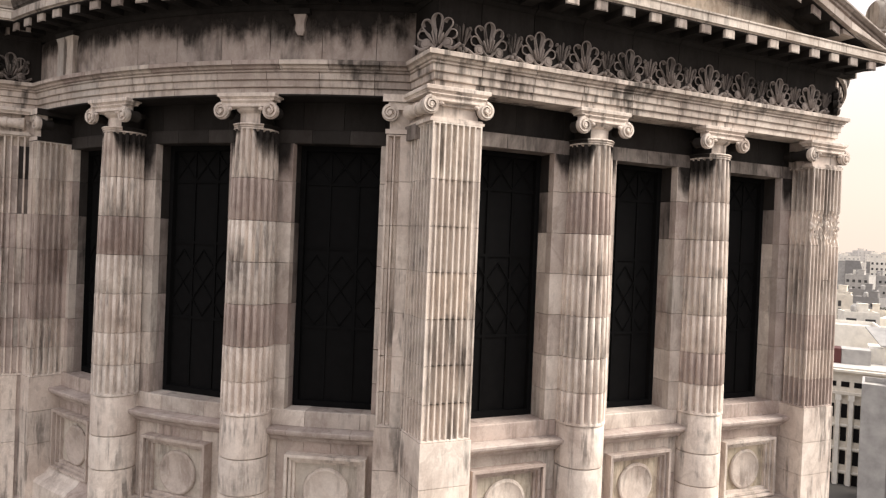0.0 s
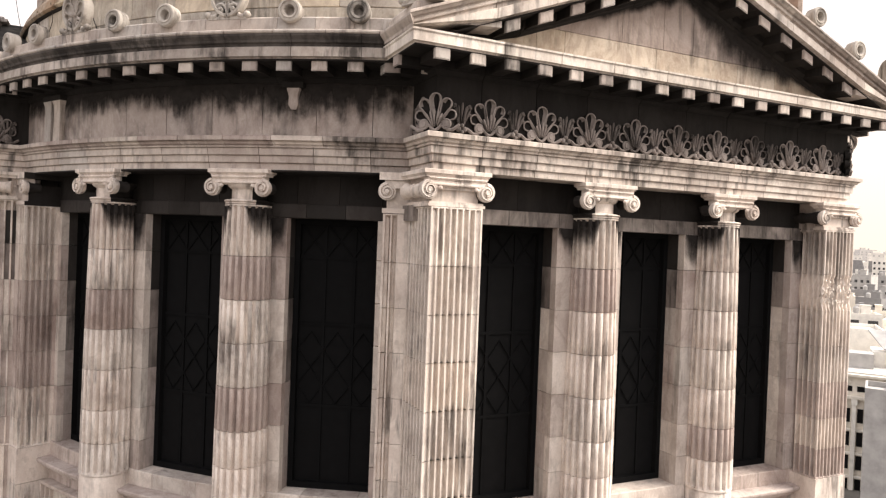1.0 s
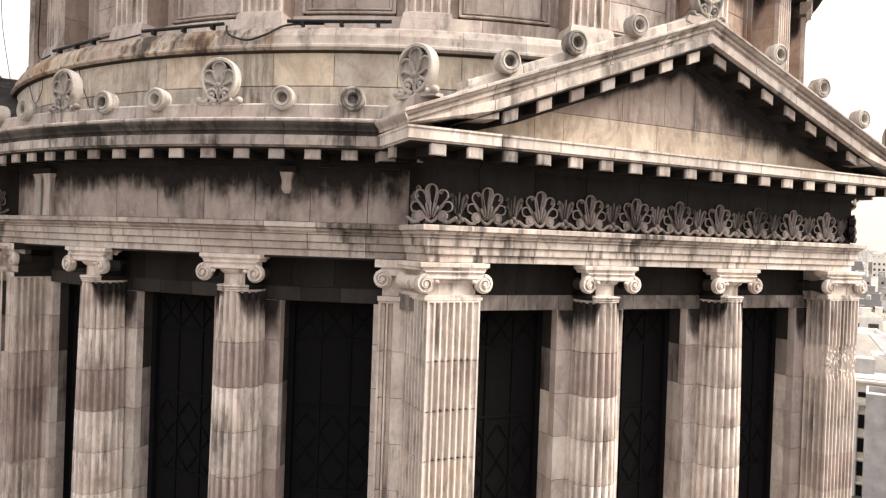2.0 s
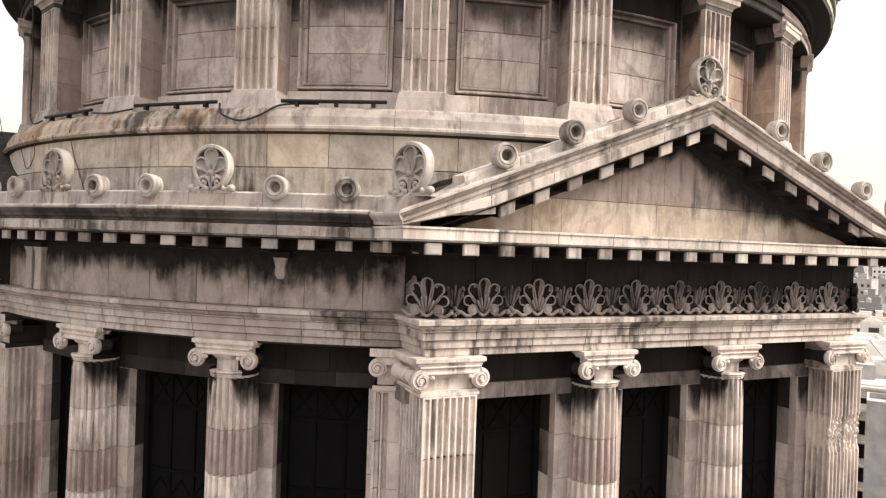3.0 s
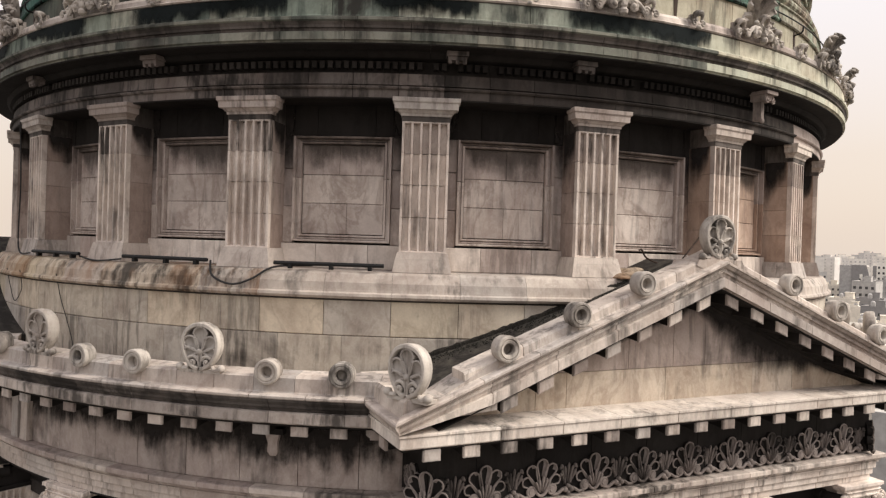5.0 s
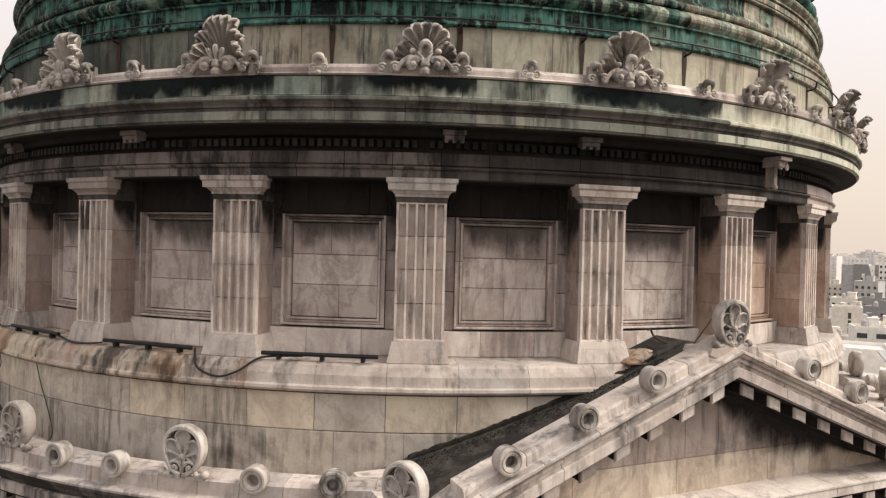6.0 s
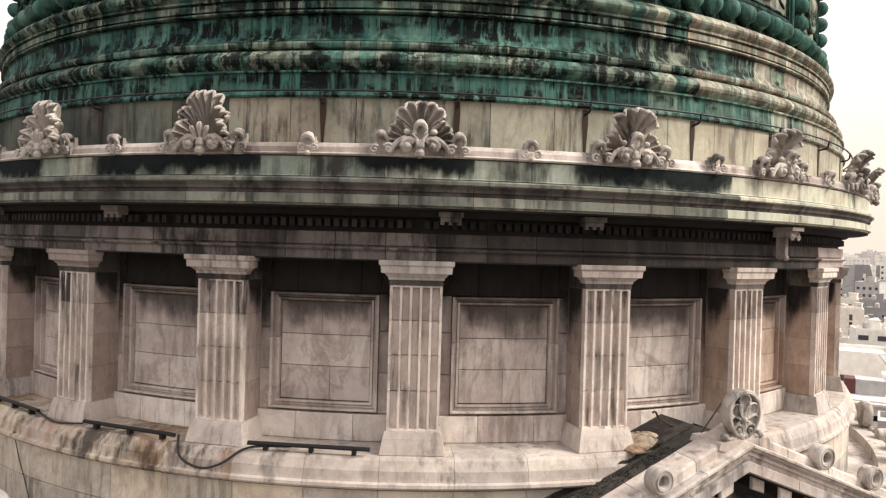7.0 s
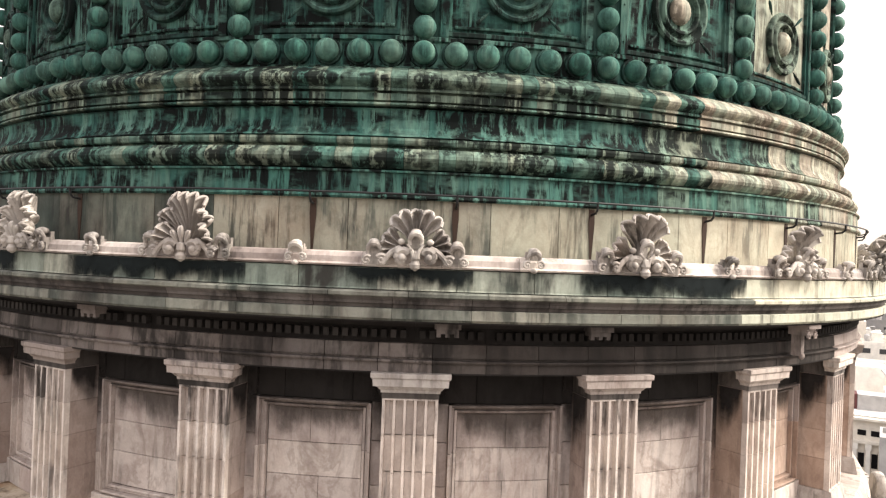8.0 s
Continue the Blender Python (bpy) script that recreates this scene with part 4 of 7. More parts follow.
def curved_bay(start, detail):
    """A curved bay over 45 degrees from the angle start: piers, windows, entablature, cornice, parapet."""
    a0, a1 = start - 0.4, start + 45.4
    bm = bmesh.new()
    lathe(bm, rect(11.0, 11.72, 36.0, 38.5), a0, a1, 30)
    lathe(bm, rect(11.0, 11.72, 43.9, 46.9), a0, a1, 30)
    lathe(bm, rect(11.72, 12.36, 36.2, 38.02), a0, a1, 30)
    lathe(bm, rect(11.8, 12.86, 45.0, 46.4), a0, a1, 30)
    wall = structure("wall_colonnade", bm, M_CORE, "curved marble colonnade wall of the drum's lower storey", "wall")
    arc_pieces("sill_stone", SILL, a0, a1, 9, M_WALL, wall, 0.04)
    arc_pieces("sill_moulding", SILL_MOULD, a0, a1, 8, M_NICHE, wall, 0.04)
    arc_pieces("foot_stone", FOOT, a0, a1, 9, M_WALL, wall, 0.04)
    arc_pieces("pedestal_stone", rect(11.8, 12.42, 36.42, 38.02), a0, a1, 18, M_WALL, wall, 0.04)
    # piers behind the columns, stone on stone
    for c0, c1 in zip(COURSES, COURSES[1:]):
        bm = bmesh.new()
        box(bm, -0.685, 0.685, -12.36, -12.20, c0 + 0.004, c1 - 0.004)
        bevel(bm, 0.01)
        data = done(bm, "pier_stone", M_WALL)
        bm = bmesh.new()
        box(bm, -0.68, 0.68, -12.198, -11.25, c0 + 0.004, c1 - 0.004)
        # reveals step darker towards the lintel: recess shade and soot in the tone
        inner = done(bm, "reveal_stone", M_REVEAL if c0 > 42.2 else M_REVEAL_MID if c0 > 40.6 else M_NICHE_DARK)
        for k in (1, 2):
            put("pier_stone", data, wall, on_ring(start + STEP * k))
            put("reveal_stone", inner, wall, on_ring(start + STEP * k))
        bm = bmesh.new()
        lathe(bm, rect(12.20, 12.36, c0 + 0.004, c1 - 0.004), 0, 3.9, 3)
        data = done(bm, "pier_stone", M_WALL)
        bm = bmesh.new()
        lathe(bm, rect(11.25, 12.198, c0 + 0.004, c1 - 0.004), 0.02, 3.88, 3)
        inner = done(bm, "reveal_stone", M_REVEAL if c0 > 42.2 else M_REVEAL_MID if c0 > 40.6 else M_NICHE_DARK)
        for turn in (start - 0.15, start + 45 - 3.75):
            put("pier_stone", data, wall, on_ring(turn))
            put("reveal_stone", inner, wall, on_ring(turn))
    # lintels near-black: shade behind the architrave, and soot, in the colour
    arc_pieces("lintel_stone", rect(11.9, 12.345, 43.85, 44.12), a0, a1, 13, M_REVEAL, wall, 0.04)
    arc_pieces("lintel_stone", [(11.2, 44.122), (12.33, 44.122), (12.33, 44.70), (11.2, 44.70)], a0, a1, 12, M_SOOT_SHADE, wall, 0.04)
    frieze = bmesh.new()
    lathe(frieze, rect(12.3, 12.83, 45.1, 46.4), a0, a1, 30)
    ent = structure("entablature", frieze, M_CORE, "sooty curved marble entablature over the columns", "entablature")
    arc_pieces("soffit_stone", rect(12.24, 12.94, 44.66, 44.698), a0, a1, 11, M_SOOT_SHADE, ent, 0.03, 3)
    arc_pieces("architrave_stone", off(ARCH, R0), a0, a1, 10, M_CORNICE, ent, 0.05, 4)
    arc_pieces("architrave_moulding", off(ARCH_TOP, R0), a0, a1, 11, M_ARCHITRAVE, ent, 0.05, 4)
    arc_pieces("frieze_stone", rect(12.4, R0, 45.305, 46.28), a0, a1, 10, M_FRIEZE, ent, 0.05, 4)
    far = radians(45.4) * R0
    # darkening under the cornice: soot and eave shade in one film, thinning downwards
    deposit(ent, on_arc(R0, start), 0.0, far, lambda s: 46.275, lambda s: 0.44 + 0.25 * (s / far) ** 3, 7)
    # bed and soffit stones near-black: cornice shade and soot in the tone
    arc_pieces("bed_stone", off(BED, R0), a0, a1, 11, M_SOOT_SHADE, ent, 0.03, 3)
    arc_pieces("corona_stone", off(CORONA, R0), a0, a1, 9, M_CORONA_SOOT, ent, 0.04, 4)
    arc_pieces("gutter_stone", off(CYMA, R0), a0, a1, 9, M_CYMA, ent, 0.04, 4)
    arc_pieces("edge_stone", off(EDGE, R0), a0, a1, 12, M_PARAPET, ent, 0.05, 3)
    arc_pieces("soffit_stone", [(R0 + 0.1, 46.50), (R0 + 0.735, 46.50), (R0 + 0.735, 46.529), (R0 + 0.1, 46.529)], a0, a1, 11, M_SOOT_SHADE, ent, 0.03, 3)
    for i in range(18):
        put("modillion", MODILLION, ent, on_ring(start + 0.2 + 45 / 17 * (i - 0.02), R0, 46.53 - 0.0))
    par = bmesh.new()
    lathe(par, rect(13.15, 13.5, 46.9, 47.2), a0, a1, 30)
    ps = structure("parapet", par, M_CORE, "low marble blocking course on the cornice", "parapet")
    arc_pieces("parapet_stone", [(13.10, 47.0), (13.62, 47.0), (13.60, 47.03), (13.59, 47.24), (13.55, 47.27), (13.12, 47.29)], a0, a1, 16, M_PARAPET, ps, 0.03, 2)
    for k in range(3):
        th = start + STEP * (k + 0.5)
        window_unit("window_1", on_ring(th, 11.93), 0.875, 38.60, 43.85)
        if detail:
            panel_unit(on_ring(th, 12.44), 0.80)
    if not detail:
        return
    for k in (1, 2):
        deposit(wall, on_arc(12.381, start + STEP * k), -0.68, 0.68, lambda s: 43.845, lambda s: 0.7, 190 + k, M_FILM_SOFT)
        column(on_ring(start + STEP * k, 12.60), (4,) if k == 1 else (2, 5))


SMALLER = Matrix.Diagonal((0.92, 0.95, 0.90, 1))


def acroteria(start):
    for k in (1, 2):
        ornament("palmette_acroterion", PALMETTE, on_ring(start + STEP * k, 13.55, 47.26) @ SMALLER, "carved marble palmette in an egg-shaped rim on the parapet", "acroterion", "palmettes on the parapet")
    for k in range(3):
        for s in (-2.5, 2.5):
            ob = put("antefix", DISC, None, on_ring(start + STEP * (k + 0.5) + s, 13.62, 47.34))
            tagged(ob, "round ring-shaped marble antefix on the parapet", "antefix", "antefixes on the parapet")


# ---- lower storey: pedimented pavilions ----
def pav_ring(prof, kind, val):
    """The points of a profile (outward, z) at a station of the pavilion's outline."""
    out = []
    for d, z in prof:
        if kind == "L":
            p = (-(W0 + d), -val)
        elif kind == "CL":
            p = (-(W0 + d), -(F0 + d))
        elif kind == "U":
            p = (val, -(F0 + d))
        elif kind == "CR":
            p = (W0 + d, -(F0 + d))
        else:
            p = (W0 + d, -val)
        out.append((p[0], p[1], z + ZP))
    return out


def pav_run(name, prof, us, back, mat, parent, c, gap=0.014):
    """Stones along the pavilion's front and its two returns."""
    rot = Matrix.Rotation(radians(c), 4, "Z")
    runs = [[("L", back), ("CL", 0), ("U", us[0] - gap / 2)]]
    runs += [[("U", a + gap / 2), ("U", b - gap / 2)] for a, b in zip(us, us[1:])]
    runs += [[("U", us[-1] + gap / 2), ("CR", 0), ("R", back)]]
    for r in runs:
        bm = bmesh.new()
        sweep(bm, [pav_ring(prof, k, v) for k, v in r])
        part(name, bm, mat, parent, m=rot)


RAKE_TOP, SLOPE = 49.18, 0.387
RAKE_CORONA = [(-0.45, -0.37), (0.72, -0.37), (0.72, -0.35), (0.80, -0.345), (0.80, -0.19), (0.77, -0.175), (-0.45, -0.175)]
RAKE_CYMA = [(-0.45, -0.17), (0.73, -0.17), (0.735, -0.10), (0.78, -0.085), (0.785, -0.05), (0.76, -0.03), (0.765, -0.01), (0.81, 0.0), (0.845, 0.04), (-0.45, 0.04)]
RAKE_EDGE = [(0.24, 0.042), (0.845, 0.042), (0.87, 0.055), (0.87, 0.09), (0.84, 0.105), (0.24, 0.105)]
RAKE_BED = [(-0.45, -0.66), (0.115, -0.66), (0.125, -0.63), (0.16, -0.61), (0.165, -0.57), (0.22, -0.52), (0.23, -0.40), (-0.45, -0.40)]
RAKE_PARAPET = [(0.25, 0.106), (0.71, 0.106), (0.69, 0.12), (0.68, 0.24), (0.64, 0.275), (0.25, 0.29)]


def rake_pieces(name, prof, u_end, count, mat, parent, c, gap=0.012, mitre=False):
    """Stones along both slopes, cut level where they meet the cornice below."""
    rot = Matrix.Rotation(radians(c), 4, "Z")
    for s in (-1, 1):
        for i in range(count):
            ua, ub = u_end * i / count, u_end * (i + 1) / count
            bm = bmesh.new()
            rings = []
            for u, last in ((ua + (gap / 2 if i else 0), False), (ub - gap / 2, mitre and i == count - 1)):
                ring = []
                for k, (d, h) in enumerate(prof):
                    uu = W0 + max(d, 0.3) if last else u
                    ring.append((s * uu, -(F0 + d), max(RAKE_TOP - SLOPE * uu + h, 46.762 + 0.0005 * k) + ZP))
                rings.append(ring)
            sweep(bm, rings)
            part(name, bm, mat, parent, m=rot)


def gable_stone(c, ua, ub, z0, z1, parent, mat=M_NICHE):
    """A stone of the tympanum, cut by the slope."""
    def top(u):
        return min(z1, 48.62 - SLOPE * abs(u))
    marks = sorted({ua, ub, *[u for u in (0.0, (48.62 - z1) / SLOPE, -(48.62 - z1) / SLOPE) if ua < u < ub]})
    up = [(u, max(top(u), z0 + 0.004)) for u in marks]
    ring = [(ua, z0)] + up + [(ub, z0)]
    bm = bmesh.new()
    sweep(bm, [[(u, -12.96, z) for u, z in ring], [(u, -12.3, z) for u, z in ring]])
    part("gable_stone", bm, mat, parent, m=Matrix.Rotation(radians(c), 4, "Z"))


PIER_X = 4.77


def corner_pier(c, side, detail=True):
    """Square fluted corner pier with ionic volutes on two faces; side -1 or +1 along the front."""
    flip = Matrix.Identity(4) if side < 0 else MIRROR
    m = at_pav(c, side * PIER_X, 12.55, 0)
    ob = empty("corner_pier", m, "square fluted ionic marble pier at the pavilion corner", "pier", "corner piers")
    def outline(deep):
        return flute_rect(0.95, -0.50, 1.0, 8, 8, 1.1, deep)
    zs = [38.55] + COURSES[1:-1] + [44.085]
    for i, (z0, z1) in enumerate(zip(zs, zs[1:])):
        bm = bmesh.new()
        if c > 0 and side > 0 and i == 5:
            rough_shaft(bm, outline, z0 + 0.004, z1 - 0.004, 5)
        else:
            shaft(bm, outline, z0 + 0.004, z1 - 0.004, i == 6, i == 0)
        brown = c < 0 and i in (1, 4) or c > 0 and side > 0 and i in (0, 2)
        part("pier_block", bm, M_COLUMN_BROWN if brown else M_COLUMN, ob, "brownish block" if brown else "", m=flip, smooth=True)
    for z0, z1 in ((34.0, 37.0), (37.01, 37.75), (37.76, 38.545)):
        bm = bmesh.new()
        box(bm, -0.49, 0.49, -0.52, 0.45, z0, z1)
        bevel(bm, 0.012)
        part("pier_base", bm, M_COLUMN, ob)
    cap = put("capital", PIER_CAPITAL if side < 0 or c < 0 else SHALLOW_CAPITAL, ob, Matrix.Translation((0, 0.04, 44.70)))
    for s in (-1, 1):
        put("volute", VOLUTE, cap, Matrix.Translation((s * 0.53, -0.55, -0.345)) @ (MIRROR if s > 0 else Matrix.Identity(4)))
    bm = bmesh.new()
    box(bm, -0.44, 0.44, -0.36, 0.98, 44.09, 44.69)
    part("neck_core", bm, M_COLUMN_STAINED, ob)
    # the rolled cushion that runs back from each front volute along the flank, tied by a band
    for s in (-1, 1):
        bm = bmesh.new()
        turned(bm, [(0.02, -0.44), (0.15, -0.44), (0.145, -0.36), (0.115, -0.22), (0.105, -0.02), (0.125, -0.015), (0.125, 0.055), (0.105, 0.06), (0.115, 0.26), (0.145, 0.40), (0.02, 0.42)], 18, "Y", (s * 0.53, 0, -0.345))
        # inner cushion near-black, recess shade and soot in its colour
        part("bolster", bm, M_COLUMN if s == side else M_SOOT_SHADE, cap, smooth=True)
    return ob


def respond(c, side):
    """Fluted pier where the curved bay ends against the corner pier: flutes on its front and on the flank towards the window."""
    flip = Matrix.Identity(4) if side < 0 else MIRROR
    ob = empty("wall_respond", on_ring(c + 25.5 * side), "fluted marble half pier beside the corner pier", "pilaster", "responds", kind="")
    zs = [38.55] + COURSES[1:-1] + [43.97]

    def outline(deep):
        front = [(0.15 + p, -13.08 + q) for p, q in grooves(0.28, 2, deep)]
        flank = [(q, -12.73 + p) for p, q in grooves(0.66, 5, deep)]
        return [(0.62, -12.0), (0.62, -13.08)] + front[::-1] + [(0.0, -13.08)] + flank + [(0.0, -12.0)]
    for i, (z0, z1) in enumerate(zip(zs, zs[1:])):
        bm = bmesh.new()
        shaft(bm, outline, z0 + 0.004, z1 - 0.004, i == 6, i == 0)
        brown = c < 0 and i in (2, 3, 4)
        part("shaft_stone", bm, M_COLUMN_BROWN if brown else M_COLUMN, ob, "brownish stone" if brown else "", m=flip, smooth=True)
    for z0, z1 in ((34.0, 37.0), (37.01, 37.75), (37.76, 38.545)):
        bm = bmesh.new()
        box(bm, -0.02, 0.62, -13.10, -12.0, z0, z1)
        bevel(bm, 0.01)
        part("base_stone", bm, M_COLUMN, ob, m=flip)
    bm = bmesh.new()
    box(bm, -0.02, 0.5, -13.10, -12.3, 43.975, 44.06)
    box(bm, 0.05, 0.5, -13.0, -12.3, 44.06, 44.42)
    box(bm, 0.02, 0.5, -13.10, -12.88, 44.42, 44.56)
    box(bm, -0.08, 0.5, -13.14, -12.3, 44.56, 44.695)
    bevel(bm, 0.012)
    cap = put("capital", mat_elsewhere(done(bm, "capital", M_COLUMN), lambda x, y, z: y < -12.93, M_SOOT_SHADE), ob, flip)
    put("volute", VOLUTE, cap, Matrix.Translation((0.06, -13.11, 44.36)))


def pavilion(c, detail):
    rot = Matrix.Rotation(radians(c), 4, "Z")
    bm = bmesh.new()
    box(bm, -4.9, 4.9, -12.0, -9.0, 36.0, 38.4)
    box(bm, -4.9, 4.9, -12.0, -9.0, 44.0, 46.7)
    wall = structure("wall_pavilion", bm, M_CORE, "pedimented marble pavilion front of the drum", "wall")
    wall.matrix_local = rot
    # pedestal, sill, piers, lintel
    pedestal = [(-0.9, 36.42), (-0.46, 36.42), (-0.46, 38.02), (-0.9, 38.02)]
    for u0, u1 in ((-4.35, -2.05), (-1.10, 1.10), (2.05, 4.35)):
        for z0, z1, f in ((36.42, 37.2, 12.40), (37.21, 38.02, 12.40), (34.0, 36.41, 12.9)):
            bm = bmesh.new()
            box(bm, u0, u1, -f, -11.4, z0, z1)
            bevel(bm, 0.012)
            part("pedestal_stone", bm, M_WALL, wall)
        bm = bmesh.new()
        sweep(bm, [[(u, -r - 0.01, z) for r, z in SILL] for u in (u0, u1)])
        part("sill_stone", bm, M_WALL, wall)
        bm = bmesh.new()
        sweep(bm, [[(u, -r - 0.01, z) for r, z in SILL_MOULD] for u in (u0, u1)])
        part("sill_moulding", bm, M_NICHE, wall)
    for z0, z1 in zip(COURSES, COURSES[1:]):
        for u0, u1 in ((-2.34, -0.82), (0.82, 2.34), (-5.2, -4.02), (4.02, 5.2)):
            bm = bmesh.new()
            front = 12.42
            box(bm, u0, u1, -front, -front + 0.18, z0 + 0.004, z1 - 0.004)
            bevel(bm, 0.01)
            part("pier_stone", bm, M_WALL if abs(u0 + u1) < 6 else M_NICHE, wall)
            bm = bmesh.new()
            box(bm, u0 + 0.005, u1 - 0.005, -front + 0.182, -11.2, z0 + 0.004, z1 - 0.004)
            # upper courses darkened, with recess shade and soot in their colour
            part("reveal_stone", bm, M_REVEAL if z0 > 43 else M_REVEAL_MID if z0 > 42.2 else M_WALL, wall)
    for u0, u1 in ((-2.34, -0.82), (0.82, 2.34), (-5.2, -4.02), (4.02, 5.2)):
        bm = bmesh.new()
        box(bm, u0, u1, -12.38, -11.48, 34.0, 38.596)
        part("pier_stone", bm, M_WALL, wall)
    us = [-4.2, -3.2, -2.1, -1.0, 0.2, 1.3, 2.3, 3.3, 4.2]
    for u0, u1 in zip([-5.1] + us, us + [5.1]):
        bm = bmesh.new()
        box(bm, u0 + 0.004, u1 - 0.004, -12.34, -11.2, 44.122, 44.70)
        part("lintel_stone", bm, M_SOOT_SHADE, wall)
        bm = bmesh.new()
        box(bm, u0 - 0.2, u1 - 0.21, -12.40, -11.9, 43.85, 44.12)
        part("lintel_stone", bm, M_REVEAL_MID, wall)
    for i, (u0, u1) in enumerate(((-2.34, -0.82), (0.82, 2.34), (-4.6, -4.02), (4.02, 4.6))):
        deposit(wall, lambda s, z, lift: (s, -12.42 - lift, z), u0 + 0.01, u1 - 0.01, lambda s: 43.845, lambda s: 0.55, 180 + i, M_FILM_SOFT)
    for u in (-3.18, 0.0, 3.18):
        window_unit("window_1", at_pav(c, u, 11.88, 0), 0.815 if u == 0.0 else 0.835, 38.60, 43.85)
        if detail:
            panel_unit(at_pav(c, u, 12.42, 0), 0.80)
    # entablature
    bm = bmesh.new()
    box(bm, -5.0, 5.0, -12.7, -10.0, 45.0, 46.6)
    ent = structure("entablature", bm, M_CORE, "straight marble entablature of the pavilion with palmette frieze", "entablature")
    ent.matrix_local = rot
    # frieze ground, bed and soffits near-black, shade and soot in one tone
    marks = [-4.3, -3.2, -2.1, -0.9, 0.3, 1.4, 2.5, 3.5, 4.4]
    for nm, prof, mat in (("architrave_stone", ARCH, M_ARCHITRAVE_PALE), ("architrave_moulding", ARCH_TOP, M_ARCHITRAVE_PALE), ("frieze_stone", [(-0.5, 45.305), (0, 45.305), (0, 46.28), (-0.5, 46.28)], M_SOOT_SHADE), ("bed_stone", BED, M_SOOT_SHADE), ("soffit_stone", [(0.1, 46.50), (0.70, 46.50), (0.70, 46.529), (0.1, 46.529)], M_SOOT_SHADE),
                          ("corona_stone", [(-0.6, 46.53), (0.705, 46.53), (0.705, 46.555), (0.755, 46.56), (0.755, 46.70), (0.775, 46.72), (0.775, 46.75), (-0.6, 46.80)], M_CORONA)):
        pav_run(nm, prof, marks, 11.2, mat, ent, 0)
    # the gutter moulding on the returns
    for s in (-1, 1):
        bm = bmesh.new()
        gut = [(0.3, 46.75), (0.775, 46.75), (0.785, 46.80), (0.845, 46.86), (0.865, 46.89), (0.865, 46.925), (0.84, 46.945), (0.3, 46.96)]
        sweep(bm, [[(s * (W0 + d), -11.0, z + 0.06 + ZP) for d, z in gut], [(s * (W0 + d), -(F0 + d), z + ZP) for d, z in gut]])
        part("gutter_stone", bm, M_CORNICE, ent)
        bm = bmesh.new()
        sweep(bm, [[(s * (W0 + d), -f, z + ZP) for d, z in [(0.1, 46.9), (0.70, 46.9), (0.68, 47.18), (0.64, 47.24), (0.1, 47.24)]] for f in (11.4, F0 + 0.68)])
        bevel(bm, 0.02)
        part("parapet_stone", bm, M_PARAPET, ent)
        bm = bmesh.new()
        sweep(bm, [[(s * u, -f, z) for u, z in ((4.35, 47.0), (5.78, 46.88), (5.78, 47.22), (5.25, 47.25), (4.35, 47.75))] for f in (F0 + 0.15, F0 + 0.70)])
        bevel(bm, 0.025)
        part("corner_stone", bm, M_PARAPET, ent)
        for i in range(2):
            put("modillion", MODILLION, ent, Matrix.Translation((s * W0, -(12.75 - 0.62 * i), 46.53 + ZP)) @ Matrix.Rotation(radians(90 * s), 4, "Z"))
    for i in range(18):
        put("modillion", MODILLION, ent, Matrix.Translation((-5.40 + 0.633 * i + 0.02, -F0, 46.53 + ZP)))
    if detail:
        for i in range(-4, 5):
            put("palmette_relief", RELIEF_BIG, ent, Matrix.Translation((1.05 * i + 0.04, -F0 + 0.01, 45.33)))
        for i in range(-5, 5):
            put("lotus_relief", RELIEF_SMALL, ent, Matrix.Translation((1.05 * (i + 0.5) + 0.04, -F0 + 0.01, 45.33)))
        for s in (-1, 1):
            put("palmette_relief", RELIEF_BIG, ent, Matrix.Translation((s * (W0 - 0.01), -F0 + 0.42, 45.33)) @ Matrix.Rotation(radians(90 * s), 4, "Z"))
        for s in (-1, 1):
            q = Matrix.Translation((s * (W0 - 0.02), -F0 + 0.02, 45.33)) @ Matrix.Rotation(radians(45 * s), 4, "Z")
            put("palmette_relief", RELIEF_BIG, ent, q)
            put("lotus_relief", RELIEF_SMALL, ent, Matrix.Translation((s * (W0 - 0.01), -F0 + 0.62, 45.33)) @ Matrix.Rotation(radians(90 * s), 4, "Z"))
    # pediment
    bm = bmesh.new()
    sweep(bm, [[(u, -f, z) for u, z in ((-4.7, 46.72), (4.7, 46.72), (0, 48.5))] for f in (12.9, 9.5)])
    ped = structure("pediment", bm, M_CORE, "triangular marble pediment with a plain tympanum", "pediment")
    ped.matrix_local = rot
    for ua, ub in ((-4.7, -3.32), (-3.31, -2.72), (-2.71, -0.62), (-0.61, 1.52), (1.53, 2.6), (2.61, 4.7)):
        gable_stone(0, ua, ub, 46.765, 47.36, ped, M_GABLE_LOW)
    for ua, ub in ((-3.24, -1.45), (-1.44, -0.45), (-0.44, 0.30), (0.31, 3.24)):
        gable_stone(0, ua, ub, 47.37, 48.7, ped, M_GABLE)
    # dark film under the slopes, soot and the rake's shade in one
    if detail:
        deposit(ped, lambda u, z, lift: (u, -12.96 - lift, z), -2.4, 3.9, lambda u: 48.60 - SLOPE * abs(u), lambda u: 0.20 + 0.42 * math.exp(-((u - 1.6) / 1.3) ** 2), 21, M_FILM_SOFT)
    rake_pieces("rake_stone", RAKE_CORONA, 5.6, 5, M_CORNICE, ped, 0, mitre=True)
    rake_pieces("rake_gutter_stone", RAKE_CYMA, 5.6, 5, M_CORNICE, ped, 0, mitre=True)
    rake_pieces("rake_edge_stone", RAKE_EDGE, 5.6, 6, M_PARAPET, ped, 0, mitre=True)
